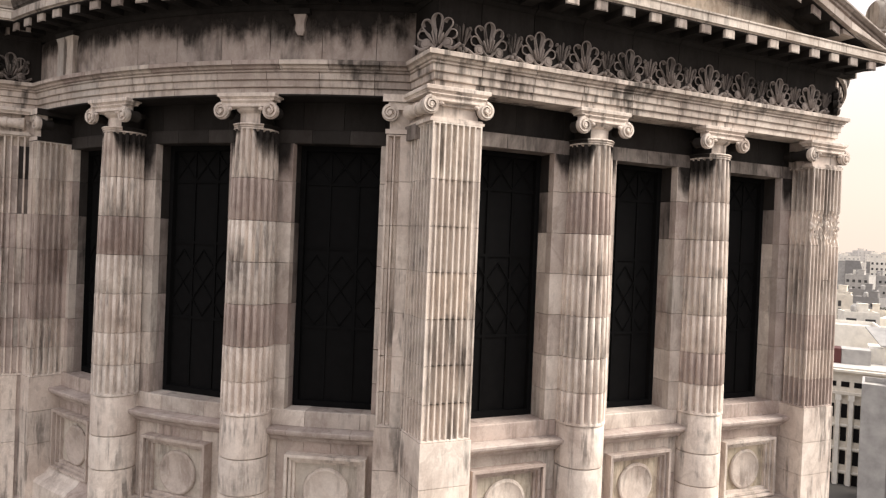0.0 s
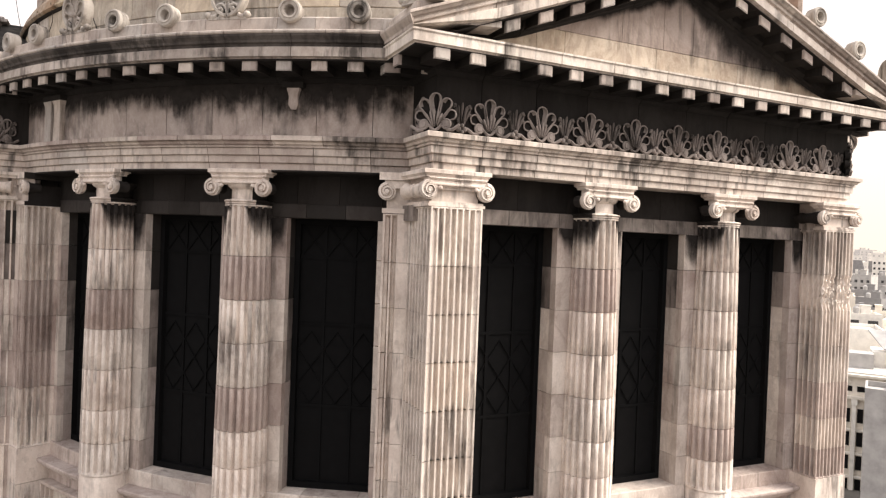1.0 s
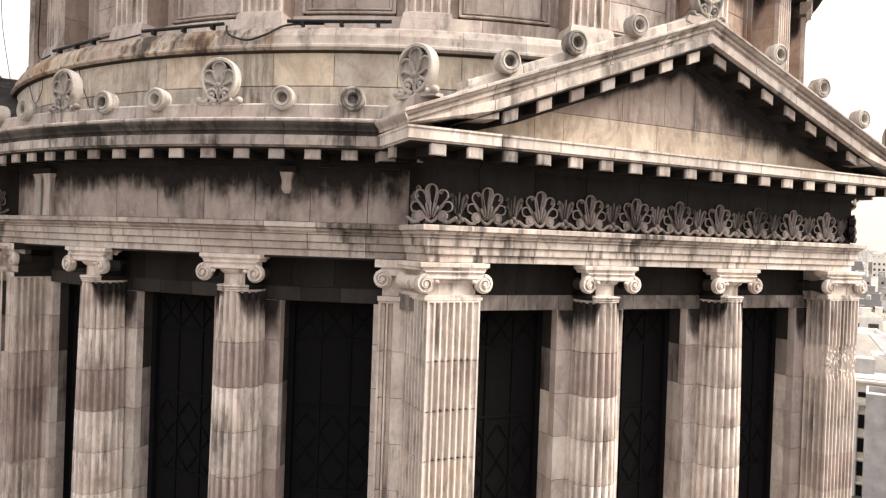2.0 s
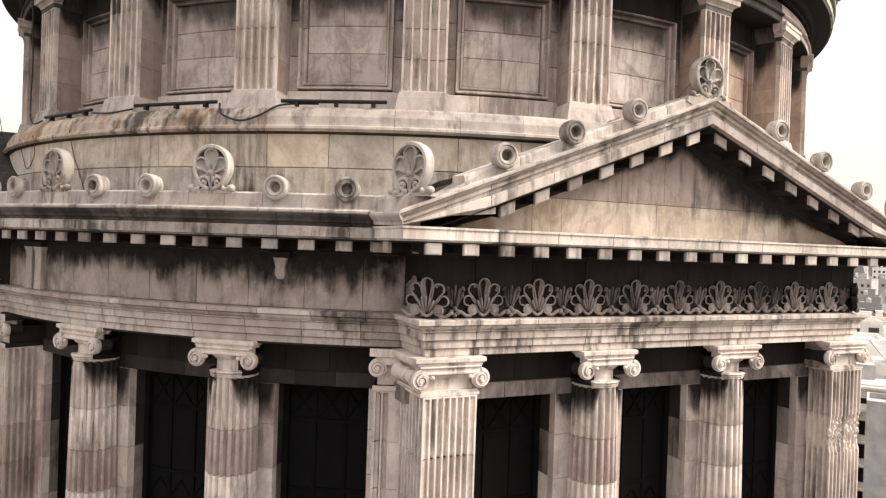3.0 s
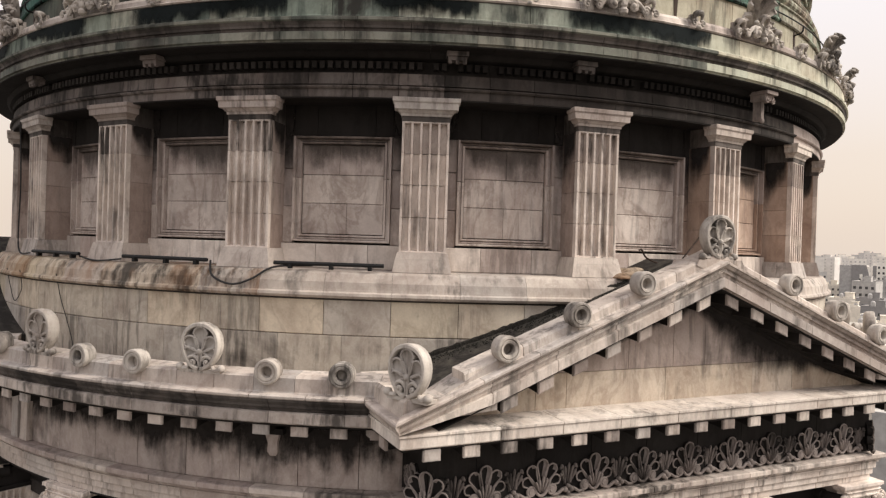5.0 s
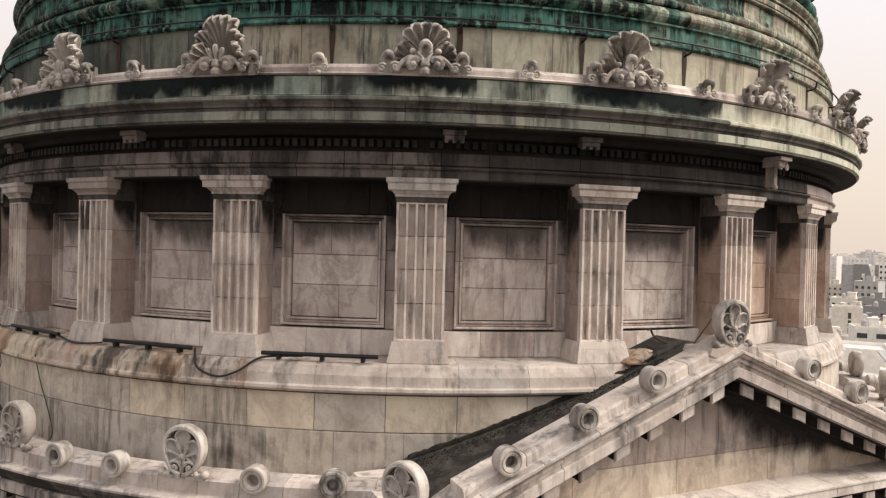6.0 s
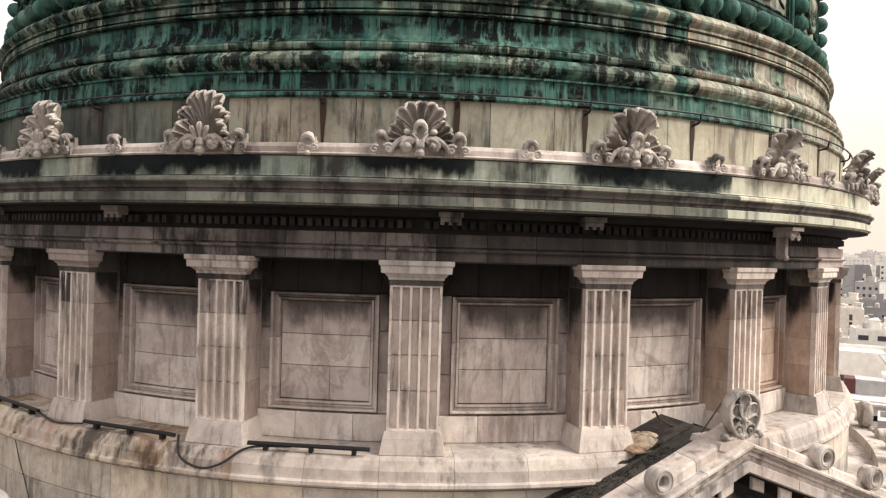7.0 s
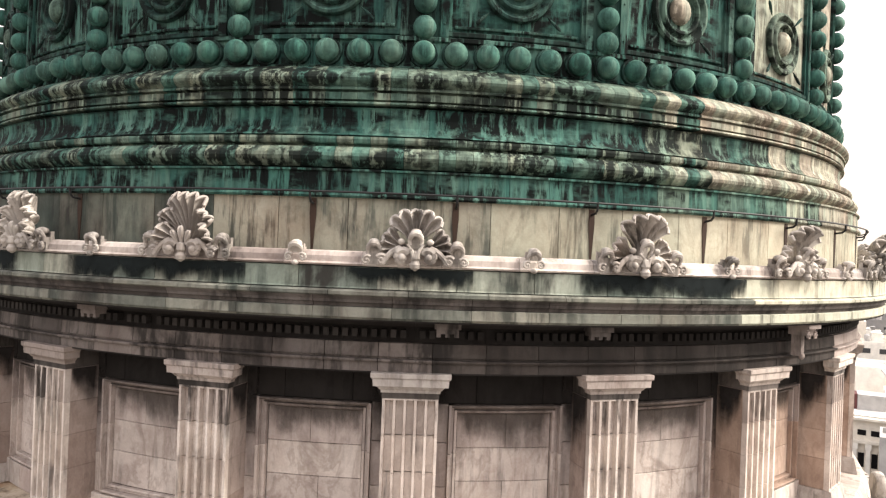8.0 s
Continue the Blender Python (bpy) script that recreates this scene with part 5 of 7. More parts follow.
    rake_pieces("soffit_stone", [(-0.3, -0.40), (0.715, -0.40), (0.715, -0.371), (-0.3, -0.371)], 5.3, 4, M_SOOT_SHADE, ped, 0)
    rake_pieces("rake_bed_stone", RAKE_BED, 4.9, 4, M_SOOT_SHADE, ped, 0)
    rake_pieces("rake_parapet_stone", RAKE_PARAPET, 4.9, 5, M_PARAPET, ped, 0)
    for s in (-1, 1):
        for i in range(7):
            u = 0.33 + 0.633 * i
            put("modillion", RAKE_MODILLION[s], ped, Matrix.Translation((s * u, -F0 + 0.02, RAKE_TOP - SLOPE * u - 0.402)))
    # ridge block, roof slopes behind the gable
    bm = bmesh.new()
    sweep(bm, [[(u, -f, z) for u, z in ((-0.55, 49.2), (-0.5, 49.30), (0.5, 49.30), (0.55, 49.2), (0, 49.0))] for f in (F0 + 0.1, F0 + 0.70)])
    part("ridge_stone", bm, M_PARAPET, ped)
    for s in (-1, 1):
        bm = bmesh.new()
        sweep(bm, [[(s * u, -f, RAKE_TOP - SLOPE * u + h) for u, h in ((0, 0.095), (1.2, 0.095), (1.2, -0.2), (0, -0.2))] for f in (13.098, 11.6)])
        part("roof", bm, M_LEAD, ped, "sooty lead roof slope")
        bm = bmesh.new()
        sweep(bm, [[(s * u, -f, RAKE_TOP - SLOPE * u + h) for u, h in ((1.2, 0.095), (5.3, 0.095), (5.3, -0.2), (1.2, -0.2))] for f in (13.098, 9.0)])
        part("roof", bm, M_LEAD, ped, "sooty lead roof slope")
    for s in (-1, 1):
        corner_pier(c, s, detail)
        respond(c, s)
    for s in (-1, 1):
        if detail:
            column(at_pav(c, s * 1.58, 12.55, 0), (5,) if s < 0 else (1,))
    if not detail:
        return
    group = "antefixes on the parapet"
    for s in (-1, 1):
        for u in (1.72, 2.985, 4.25):
            ob = put("antefix", DISC, None, at_pav(c, s * u, F0 + 0.74, RAKE_TOP - SLOPE * u + 0.37))
            tagged(ob, "round ring-shaped marble antefix on the raking parapet", "antefix", group)
        ornament("palmette_acroterion", PALMETTE, at_pav(c, s * 5.72, F0 + 0.58, 47.22, 62 * s) @ SMALLER, "carved marble palmette at the pediment's corner", "acroterion", "palmettes on the parapet")
    ornament("palmette_acroterion", PALMETTE, at_pav(c, 0, F0 + 0.62, 49.30) @ SMALLER, "carved marble palmette crowning the pediment", "acroterion", "palmettes on the parapet")


for k in range(4):
    c = C0 - 90 * k
    pavilion(c, k < 2)
for k in range(4):
    start = C0 - 90 * k - 67.5
    curved_bay(start, k == 0)
acroteria(C0 - 67.5)
acroteria(C0 + 22.5)

# ---- podium under the drum ----
bm = bmesh.new()
lathe(bm, rect(10.0, 12.44, 46.9, 48.45), -180, 180, 120)
podium = structure("wall_podium", bm, M_CORE, "curved plain marble podium wall in two courses", "wall")
arc_pieces("podium_stone", rect(11.9, 12.5, 47.805, 48.42), -80, 80, 30, M_PODIUM, podium, 0.05, 3)
arc_pieces("podium_stone", rect(11.9, 12.5, 46.9, 47.795), -82.4, 80, 31, M_PODIUM_LOW, podium, 0.03, 3)
bm = bmesh.new()
LEDGE = [(11.0, 48.42), (12.52, 48.42), (12.60, 48.45), (12.635, 48.49), (12.625, 48.535), (12.58, 48.56), (12.57, 48.60), (12.55, 48.72), (12.47, 48.86), (12.42, 48.90), (11.0, 48.93)]
lathe(bm, [(r - 0.03, z - 0.02) for r, z in LEDGE], -180, 180, 120)
ledge = structure("ledge", bm, M_CORE, "moulded marble ledge below the upper pilasters, rust-stained", "ledge")
arc_pieces("ledge_stone", LEDGE, -80, -10.6, 13, M_LEDGE, ledge, 0.025, 3)
arc_pieces("ledge_stone", LEDGE, -10.6, 80, 17, M_LEDGE_CLEAN, ledge, 0.025, 3)
bm = bmesh.new()
lathe(bm, rect(9.0, 12.5, 46.5, 46.99), -180, 180, 120)
structure("gutter_floor", bm, M_LEAD, "sooty lead gutter behind the parapet", "gutter")

# ---- upper drum ----
bm = bmesh.new()
lathe(bm, rect(10.5, 11.52, 48.8, 52.3), -180, 180, 144)
drum = structure("wall_drum", bm, M_CORE, "round marble drum wall with framed panels between pilasters", "wall")


def niche(k):
    th = TH0 + STEP * (k + 0.5)
    rot = Matrix.Rotation(radians(th), 4, "Z")
    ob = put("niche", None, drum, rot)
    def arc(name, prof, a0, a1, mat=M_NICHE, sub=3):
        bm = bmesh.new()
        lathe(bm, prof, a0, a1, sub)
        part(name, bm, mat, ob)
    # field stones
    rng = random.Random(100 + k)
    cut = rng.uniform(-1.2, 0.6)
    for z0, z1, cuts in ((49.55, 50.12, (cut + 0.9,)), (50.12, 50.65, ()), (50.65, 51.21, (-cut - 0.8,))):
        edges = [-3.8, *cuts, 3.8]
        for a, b in zip(edges, edges[1:]):
            arc("field_stone", rect(11.3, 11.545, z0 + 0.004, z1 - 0.004, 0.008), a + 0.02, b - 0.02, M_BROWN if k >= 2 else M_NICHE if z1 > 51 else M_NICHE_LOW)
    # frame mouldings
    for r1, w0, w1 in ((11.62, 3.86, 4.06), (11.60, 4.10, 4.30), (11.70, 4.32, 4.52)):
        dz0, dz1 = (w0 - 3.8) * 0.2, (w1 - 3.8) * 0.2
        for s in (-1, 1):
            a, b = sorted((s * w0, s * w1))
            arc("frame", rect(11.3, r1, 49.55 - dz1, 50.58), a, b, M_NICHE_LOW if k < 2 else M_BROWN, 1)
            arc("frame", rect(11.3, r1, 50.584, 51.21 + dz1), a, b, M_NICHE_DARK, 1)
        arc("frame", rect(11.3, r1 - 0.002, 51.21 + dz0, 51.21 + dz1), -w1, w1, M_NICHE_SOOT_SHADE, 6)
        arc("frame", rect(11.3, r1 - 0.002, 49.55 - dz1, 49.55 - dz0), -w1, w1, M_NICHE_LOW if k < 2 else M_BROWN, 6)
    # stones round the frame
    for z0, z1 in ((48.92, 49.37),):
        for a, b in ((-7.5, -2.2), (-2.2, 2.6), (2.6, 7.5)):
            arc("base_stone", rect(11.3, 11.68, z0, z1 - 0.004), a + 0.02, b - 0.02, M_WALL)
    # lower stones pale, upper dark: soot and shade from above in the tones
    for s in (-1, 1):
        for z0, z1 in ((49.37, 50.05), (50.05, 50.75), (50.75, 51.36)):
            a, b = sorted((s * 4.56, s * 7.5))
            arc("wall_stone", rect(11.3, 11.62, z0 + 0.004, z1 - 0.004), a, b, M_BROWN if k >= 1 else M_NICHE_LOW if z0 < 50 else M_NICHE_DARK, 1)
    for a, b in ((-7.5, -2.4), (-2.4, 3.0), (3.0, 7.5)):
        arc("wall_stone", rect(11.3, 11.62, 51.364, 52.0), a + 0.02, b - 0.02, M_SOOT_SHADE)
    # films darken the upper niche: soot and the entablature's shade together
    edge = radians(4.52) * 11.62
    wide = radians(6.2) * 11.62
    deposit(ob, on_arc(11.62), -wide, -edge, lambda s: 51.99, lambda s: 1.15 + 0.9 * (-s - edge), 40 + k, M_FILM_SOFT)
    deposit(ob, on_arc(11.62), edge, wide, lambda s: 51.99, lambda s: 1.15 + 0.9 * (s - edge), 60 + k, M_FILM_SOFT)
    inner = radians(3.8) * 11.545
    deposit(ob, on_arc(11.545), -inner, inner, lambda s: 51.205, lambda s: 0.42, 100 + k, M_FILM_THIN)


for k in range(-6, 6):
    niche(k)


def pilaster_parts(side_mat):
    out = []
    bm = bmesh.new()
    box(bm, -0.47, 0.47, -12.30, -11.5, 48.91, 49.14, 0.045, 0.05)
    box(bm, -0.44, 0.44, -12.27, -11.5, 49.142, 49.26, 0.03, 0.03)
    bevel(bm, 0.014)
    out.append(("plinth", done(bm, "plinth", M_PARAPET)))
    zs = [49.26, 49.88, 50.45, 51.0, 51.56]
    
    def outline(deep):
        return flute_rect(0.83, -12.235, -12.13, 5, deep=deep)

    for i, (z0, z1) in enumerate(zip(zs, zs[1:])):
        bm = bmesh.new()
        shaft(bm, outline, z0 + 0.003, z1 - 0.003, i == 3, i == 0)
        out.append(("shaft_stone", done(bm, "shaft_stone", M_COLUMN_STAINED if i == 3 else M_COLUMN, True)))
        bm = bmesh.new()
        box(bm, -0.405, 0.405, -12.128, -11.5, z0 + 0.003, z1 - 0.003)
        out.append(("return_stone", done(bm, "return_stone", side_mat)))
    bm = bmesh.new()
    box(bm, -0.425, 0.425, -12.245, -12.08, 51.562, 51.645)
    box(bm, -0.40, 0.40, -12.078, -11.5, 51.56, 51.955)
    out.append(("neck", done(bm, "neck", M_CYMA)))
    # side films darker upwards: soot with the deep niche's shade painted in
    for s in (-1, 1):
        data = film_data(lambda q, z, lift: (s * (0.405 + lift), -11.62 - q, z), 0.0, 0.49, lambda q: 51.555, lambda q: 0.80 - 0.85 * q, 150 + s, M_FILM_SOFT)
        out.append(("soot_deposit", data))
    bm = bmesh.new()
    rings = []
    for w, f, z in ((0.44, 12.262, 51.647), (0.445, 12.268, 51.69), (0.465, 12.285, 51.70), (0.49, 12.31, 51.735), (0.515, 12.335, 51.752), (0.555, 12.36, 51.755), (0.562, 12.365, 51.86), (0.575, 12.375, 51.868), (0.59, 12.388, 51.885), (0.592, 12.39, 51.945), (0.585, 12.384, 51.953)):
        rings.append([(-w, -f, z), (w, -f, z), (w, -12.082, z), (-w, -12.082, z)])
    sweep(bm, rings)
    out.append(("capital", done(bm, "capital", M_CORNICE)))
    return out


PILASTER, PILASTER_BROWN = pilaster_parts(M_RETURN), pilaster_parts(M_BROWN)
for k in range(24):
    ornament("pilaster", PILASTER_BROWN if 2 <= k <= 6 else PILASTER, on_ring(TH0 + STEP * k), "fluted marble pilaster with a moulded cap on the drum ledge", "pilaster", "pilasters of the upper drum")

# ---- upper entablature ----
U_ARCH = [(11.4, 51.955), (12.27, 51.955), (12.275, 52.09), (12.315, 52.10), (12.335, 52.125), (12.325, 52.145), (12.235, 52.148), (12.235, 52.175), (12.27, 52.18), (12.255, 52.38), (11.4, 52.38)]
U_BED = [(11.4, 52.38), (12.16, 52.38), (12.16, 52.62), (12.34, 52.64), (12.40, 52.70), (12.42, 52.76), (11.4, 52.76)]
U_CORONA = [(11.4, 52.76), (12.78, 52.76), (12.78, 52.79), (12.83, 52.795), (12.83, 52.925), (12.81, 52.935), (11.4, 52.935)]
U_CYMA = [(11.4, 52.94), (12.77, 52.94), (12.78, 52.99), (12.815, 53.0), (12.82, 53.04), (12.855, 53.09), (11.4, 53.09)]
U_EDGE = [(11.4, 53.092), (12.86, 53.092), (12.89, 53.11), (12.89, 53.155), (12.84, 53.18), (11.4, 53.19)]
U_BLOCK = [(11.6, 53.195), (12.81, 53.195), (12.80, 53.215), (12.79, 53.49), (12.76, 53.50), (11.6, 53.52)]
U_CAP = [(12.40, 53.51), (12.80, 53.51), (12.82, 53.535), (12.78, 53.56), (12.77, 53.64), (12.73, 53.70), (12.66, 53.715), (12.40, 53.715)]
bm = bmesh.new()
lathe(bm, [(10.8, 51.9), (12.1, 51.97), (12.1, 52.74), (12.6, 52.80), (12.7, 53.48), (12.5, 53.50), (10.8, 53.52)], -180, 180, 144)
uent = structure("upper_entablature", bm, M_CORE, "round marble entablature with dentils, streaked green and black", "entablature")
arc_pieces("soffit_stone", [(11.6, 51.93), (12.262, 51.93), (12.262, 51.953), (11.6, 51.953)], -82.5, 82.5, 44, M_SOOT_SHADE, uent, 0.03, 3)
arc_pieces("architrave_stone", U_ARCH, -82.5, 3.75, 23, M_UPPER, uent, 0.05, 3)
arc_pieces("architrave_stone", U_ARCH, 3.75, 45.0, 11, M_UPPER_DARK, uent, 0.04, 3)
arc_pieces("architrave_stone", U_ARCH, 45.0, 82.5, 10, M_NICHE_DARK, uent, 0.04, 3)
# deep corona shade and soot coloured into the bed, soffit and dentils
arc_pieces("bed_stone", U_BED, -82.5, 82.5, 33, M_SOOT_SHADE, uent, 0.02, 3)
arc_pieces("soffit_stone", [(12.38, 52.735), (12.775, 52.735), (12.775, 52.758), (12.38, 52.758)], -82.5, 82.5, 33, M_SOOT_SHADE, uent, 0.03, 3)
arc_pieces("corona_stone", U_CORONA, -84, 26, 22, M_MOSSY_GREY, uent, 0.035, 3)
arc_pieces("corona_stone", U_CORONA, 26, 81, 11, M_MOSSY_PALE, uent, 0.035, 3)
arc_pieces("gutter_stone", U_CYMA, -84, 81, 33, M_CYMA, uent, 0.035, 3)
arc_pieces("edge_stone", U_EDGE, -83, 27, 22, M_MOSSY_GREY, uent, 0.04, 3)
arc_pieces("edge_stone", U_EDGE, 27, 82, 11, M_MOSSY_PALE, uent, 0.04, 3)
blocks = []
for mat in (M_MOSSY, M_MOSSY_PALE):
    bm = bmesh.new()
    lathe(bm, U_BLOCK, 0.02, 4.98, 3)
    blocks.append(done(bm, "blocking_stone", mat))
for i in range(33):
    put("blocking_stone", blocks[1 if i > 20 else 0], uent, on_ring(-80 + 5 * i))
for i, (a, b) in enumerate(((-62, -54), (-51, -43), (-38, -28), (-22.5, -8.5), (-2, 6), (13, 26.5))):
    deposit(uent, on_arc(12.803, a), 0.0, radians(b - a) * 12.81, lambda s: 53.49, lambda s: 0.30, 130 + i, M_FILM_BLACK)
arc_pieces("cap_stone", U_CAP, -81, 84, 33, M_CORNICE, uent, 0.03, 3)
bm = bmesh.new()
box(bm, -0.042, 0.042, -0.12, 0.02, 0.0, 0.12)
DENTIL = done(bm, "dentil", M_REVEAL)
DENTIL_BLACK = DENTIL.copy()
DENTIL_BLACK.materials[0] = M_SOOT_SHADE
for i in range(240):
    th = -80 + 160 * i / 239
    if random.random() < 0.93:
        put("dentil", DENTIL_BLACK if th > 4 else DENTIL, uent, on_ring(th, 12.16, 52.46))
bm = bmesh.new()
box(bm, -0.20, 0.20, -0.34, 0.05, 0.10, 0.17)
box(bm, -0.16, 0.16, -0.27, 0.05, -0.02, 0.098)
for s in (-1, 1):
    spiral(bm, s * 0.10, -0.02, 0.075, -0.28, 1.5, -s, 90, 0.3, 24)
bevel(bm, 0.008)
box(bm, -0.05, 0.05, -0.13, 0.05, -0.40, -0.02)
ball(bm, Matrix.Translation((0, -0.12, -0.40)) @ Matrix.Diagonal((0.06, 0.05, 0.06, 1)), 8, 6)
part("console", bm, M_NICHE_DARK, uent, "carved scroll console", m=on_ring(TH0 + 33.1, 12.40, 52.55))
for th in (TH0 + 2.3, TH0 + 12.9, TH0 - 42.0, TH0 - 24.0):
    bm = bmesh.new()
    box(bm, -0.19, 0.19, -0.20, 0.05, 0.09, 0.17)
    box(bm, -0.16, 0.16, -0.16, 0.05, 0.02, 0.088)
    for x in (-0.13, 0.0, 0.13):
        box(bm, x - 0.03, x + 0.03, -0.15, -0.08, -0.03, 0.02)
    bevel(bm, 0.008)
    part("bracket", bm, M_UPPER, uent, m=on_ring(th, 12.40, 52.55))

for k in range(24):
    kind = "broken" if k == 0 else "fan" if k < 12 else "acanthus"
    label = {"broken": "carved marble shell with its crown broken off flat, on the cornice", "fan": "carved marble shell of hollow flutes on scrolls, on the cornice", "acanthus": "carved marble acanthus leaf with curling lobes on the cornice"}[kind]
    ornament("shell_ornament", SHELL[kind], on_ring(TH0 + STEP * k, 12.78, 53.51), label, "ornament", "shells on the cornice")
    ornament("curl_ornament", KNOB, on_ring(TH0 + STEP * (k + 0.5), 12.78, 53.53), "small carved marble curl on the cornice edge", "ornament", "curls on the cornice")

# ---- attic ring and copper dome ----
bm = bmesh.new()
lathe(bm, rect(10.8, 12.15, 53.4, 54.6), -180, 180, 144)
attic = structure("wall_attic", bm, M_CORE, "pale stained marble attic wall under the copper dome", "wall")
arc_pieces("attic_stone", rect(11.6, 12.2, 53.50, 54.52), -82.5, -12.5, 14, M_ATTIC_DARK, attic, 0.05, 3)
arc_pieces("attic_stone", rect(11.6, 12.2, 53.50, 54.52), -12.5, 7.5, 4, M_ATTIC, attic, 0.05, 3)
arc_pieces("attic_stone", rect(11.6, 12.2, 53.50, 54.52), 7.5, 82.5, 15, M_ATTIC_PALE, attic, 0.05, 3)


def arc_curve(r, z0, z1, bulge, n=6):
    return [(r + bulge * math.sin(math.pi * i / n), z0 + (z1 - z0) * i / n) for i in range(n + 1)]


BAND = [(11.3, 54.50), (12.24, 54.50), (12.26, 54.53), (12.24, 54.58), (12.19, 54.60), (12.18, 54.885), (12.22, 54.90), (12.22, 54.93), (11.3, 54.93)]
TORUS2 = [(11.3, 54.97)] + arc_curve(12.06, 54.97, 55.28, 0.12) + [(11.96, 55.285), (11.96, 55.325), (12.03, 55.33), (12.05, 55.35), (12.06, 55.40), (12.05, 55.44), (11.98, 55.445), (11.3, 55.45)]
COVE = [(11.3, 55.48), (11.95, 55.48), (11.88, 55.52), (11.82, 55.62), (11.79, 55.76), (11.80, 55.90), (11.82, 55.925), (11.3, 55.93)]
CROWN = [(11.2, 55.965), (11.86, 55.965), (11.88, 55.98), (11.86, 56.01), (11.78, 56.015), (11.78, 56.04), (11.86, 56.045), (11.86, 56.15), (11.80, 56.155), (11.80, 56.185), (11.89, 56.19), (11.89, 56.22)] + arc_curve(11.86, 56.24, 56.48, 0.105, 6) + [(11.80, 56.52), (11.66, 56.60), (11.2, 56.62)]
BALLBAND = [(11.1, 56.60), (11.60, 56.60), (11.62, 56.63), (11.56, 56.66), (11.55, 57.04), (11.60, 57.06), (11.60, 57.12), (11.52, 57.15), (11.1, 57.16)]
bm = bmesh.new()
prof = [(11.0, 54.4), (11.93, 54.5), (11.72, 55.5), (11.45, 56.6), (11.42, 57.2)]
for i in range(13):
    a = radians(90 * i / 12)
    prof.append((max(0.9, 11.40 * math.cos(a) ** 0.8), 60.0 + 13.5 * math.sin(a)))
prof += [(0.9, 60.0), (10.5, 57.0), (10.5, 54.4)]
lathe(bm, prof, -180, 180, 144)
dome = structure("dome", bm, M_COPPER, "green patinated copper dome with beaded panels", "dome", True)


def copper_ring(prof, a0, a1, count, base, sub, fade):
    """Sheets round the dome; beyond the angle fade more and more of them are pale, then cream."""
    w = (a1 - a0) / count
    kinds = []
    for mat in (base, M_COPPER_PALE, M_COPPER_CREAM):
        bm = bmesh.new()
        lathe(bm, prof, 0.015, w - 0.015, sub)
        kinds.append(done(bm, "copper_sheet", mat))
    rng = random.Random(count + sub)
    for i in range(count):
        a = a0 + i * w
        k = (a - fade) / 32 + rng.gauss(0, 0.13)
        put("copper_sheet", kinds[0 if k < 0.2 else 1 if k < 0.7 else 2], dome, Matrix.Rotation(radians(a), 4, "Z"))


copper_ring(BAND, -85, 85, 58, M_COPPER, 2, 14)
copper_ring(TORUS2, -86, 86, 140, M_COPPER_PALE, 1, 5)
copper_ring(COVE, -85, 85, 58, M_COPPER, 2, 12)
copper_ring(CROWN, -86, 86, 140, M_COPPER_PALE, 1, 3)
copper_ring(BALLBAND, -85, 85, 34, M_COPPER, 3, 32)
bm = bmesh.new()
ball(bm, Matrix.Diagonal((0.185, 0.185, 0.185, 1)), 16, 10)
BALL = done(bm, "copper_ball", M_COPPER_BALL, True)
bm = bmesh.new()
turned(bm, [(0.215, 0.03), (0.225, 0.0), (0.215, -0.05), (0.19, -0.05)], 18, "Y")
CUP = done(bm, "ball_collar", M_COPPER_DARK, True)
for i in range(-33, 34):
    th = TH0 + 2.5 * i
    b = put("copper_ball", BALL, dome, on_ring(th, 11.66, 56.855))
    put("ball_collar", CUP, dome, on_ring(th, 11.56, 56.855))


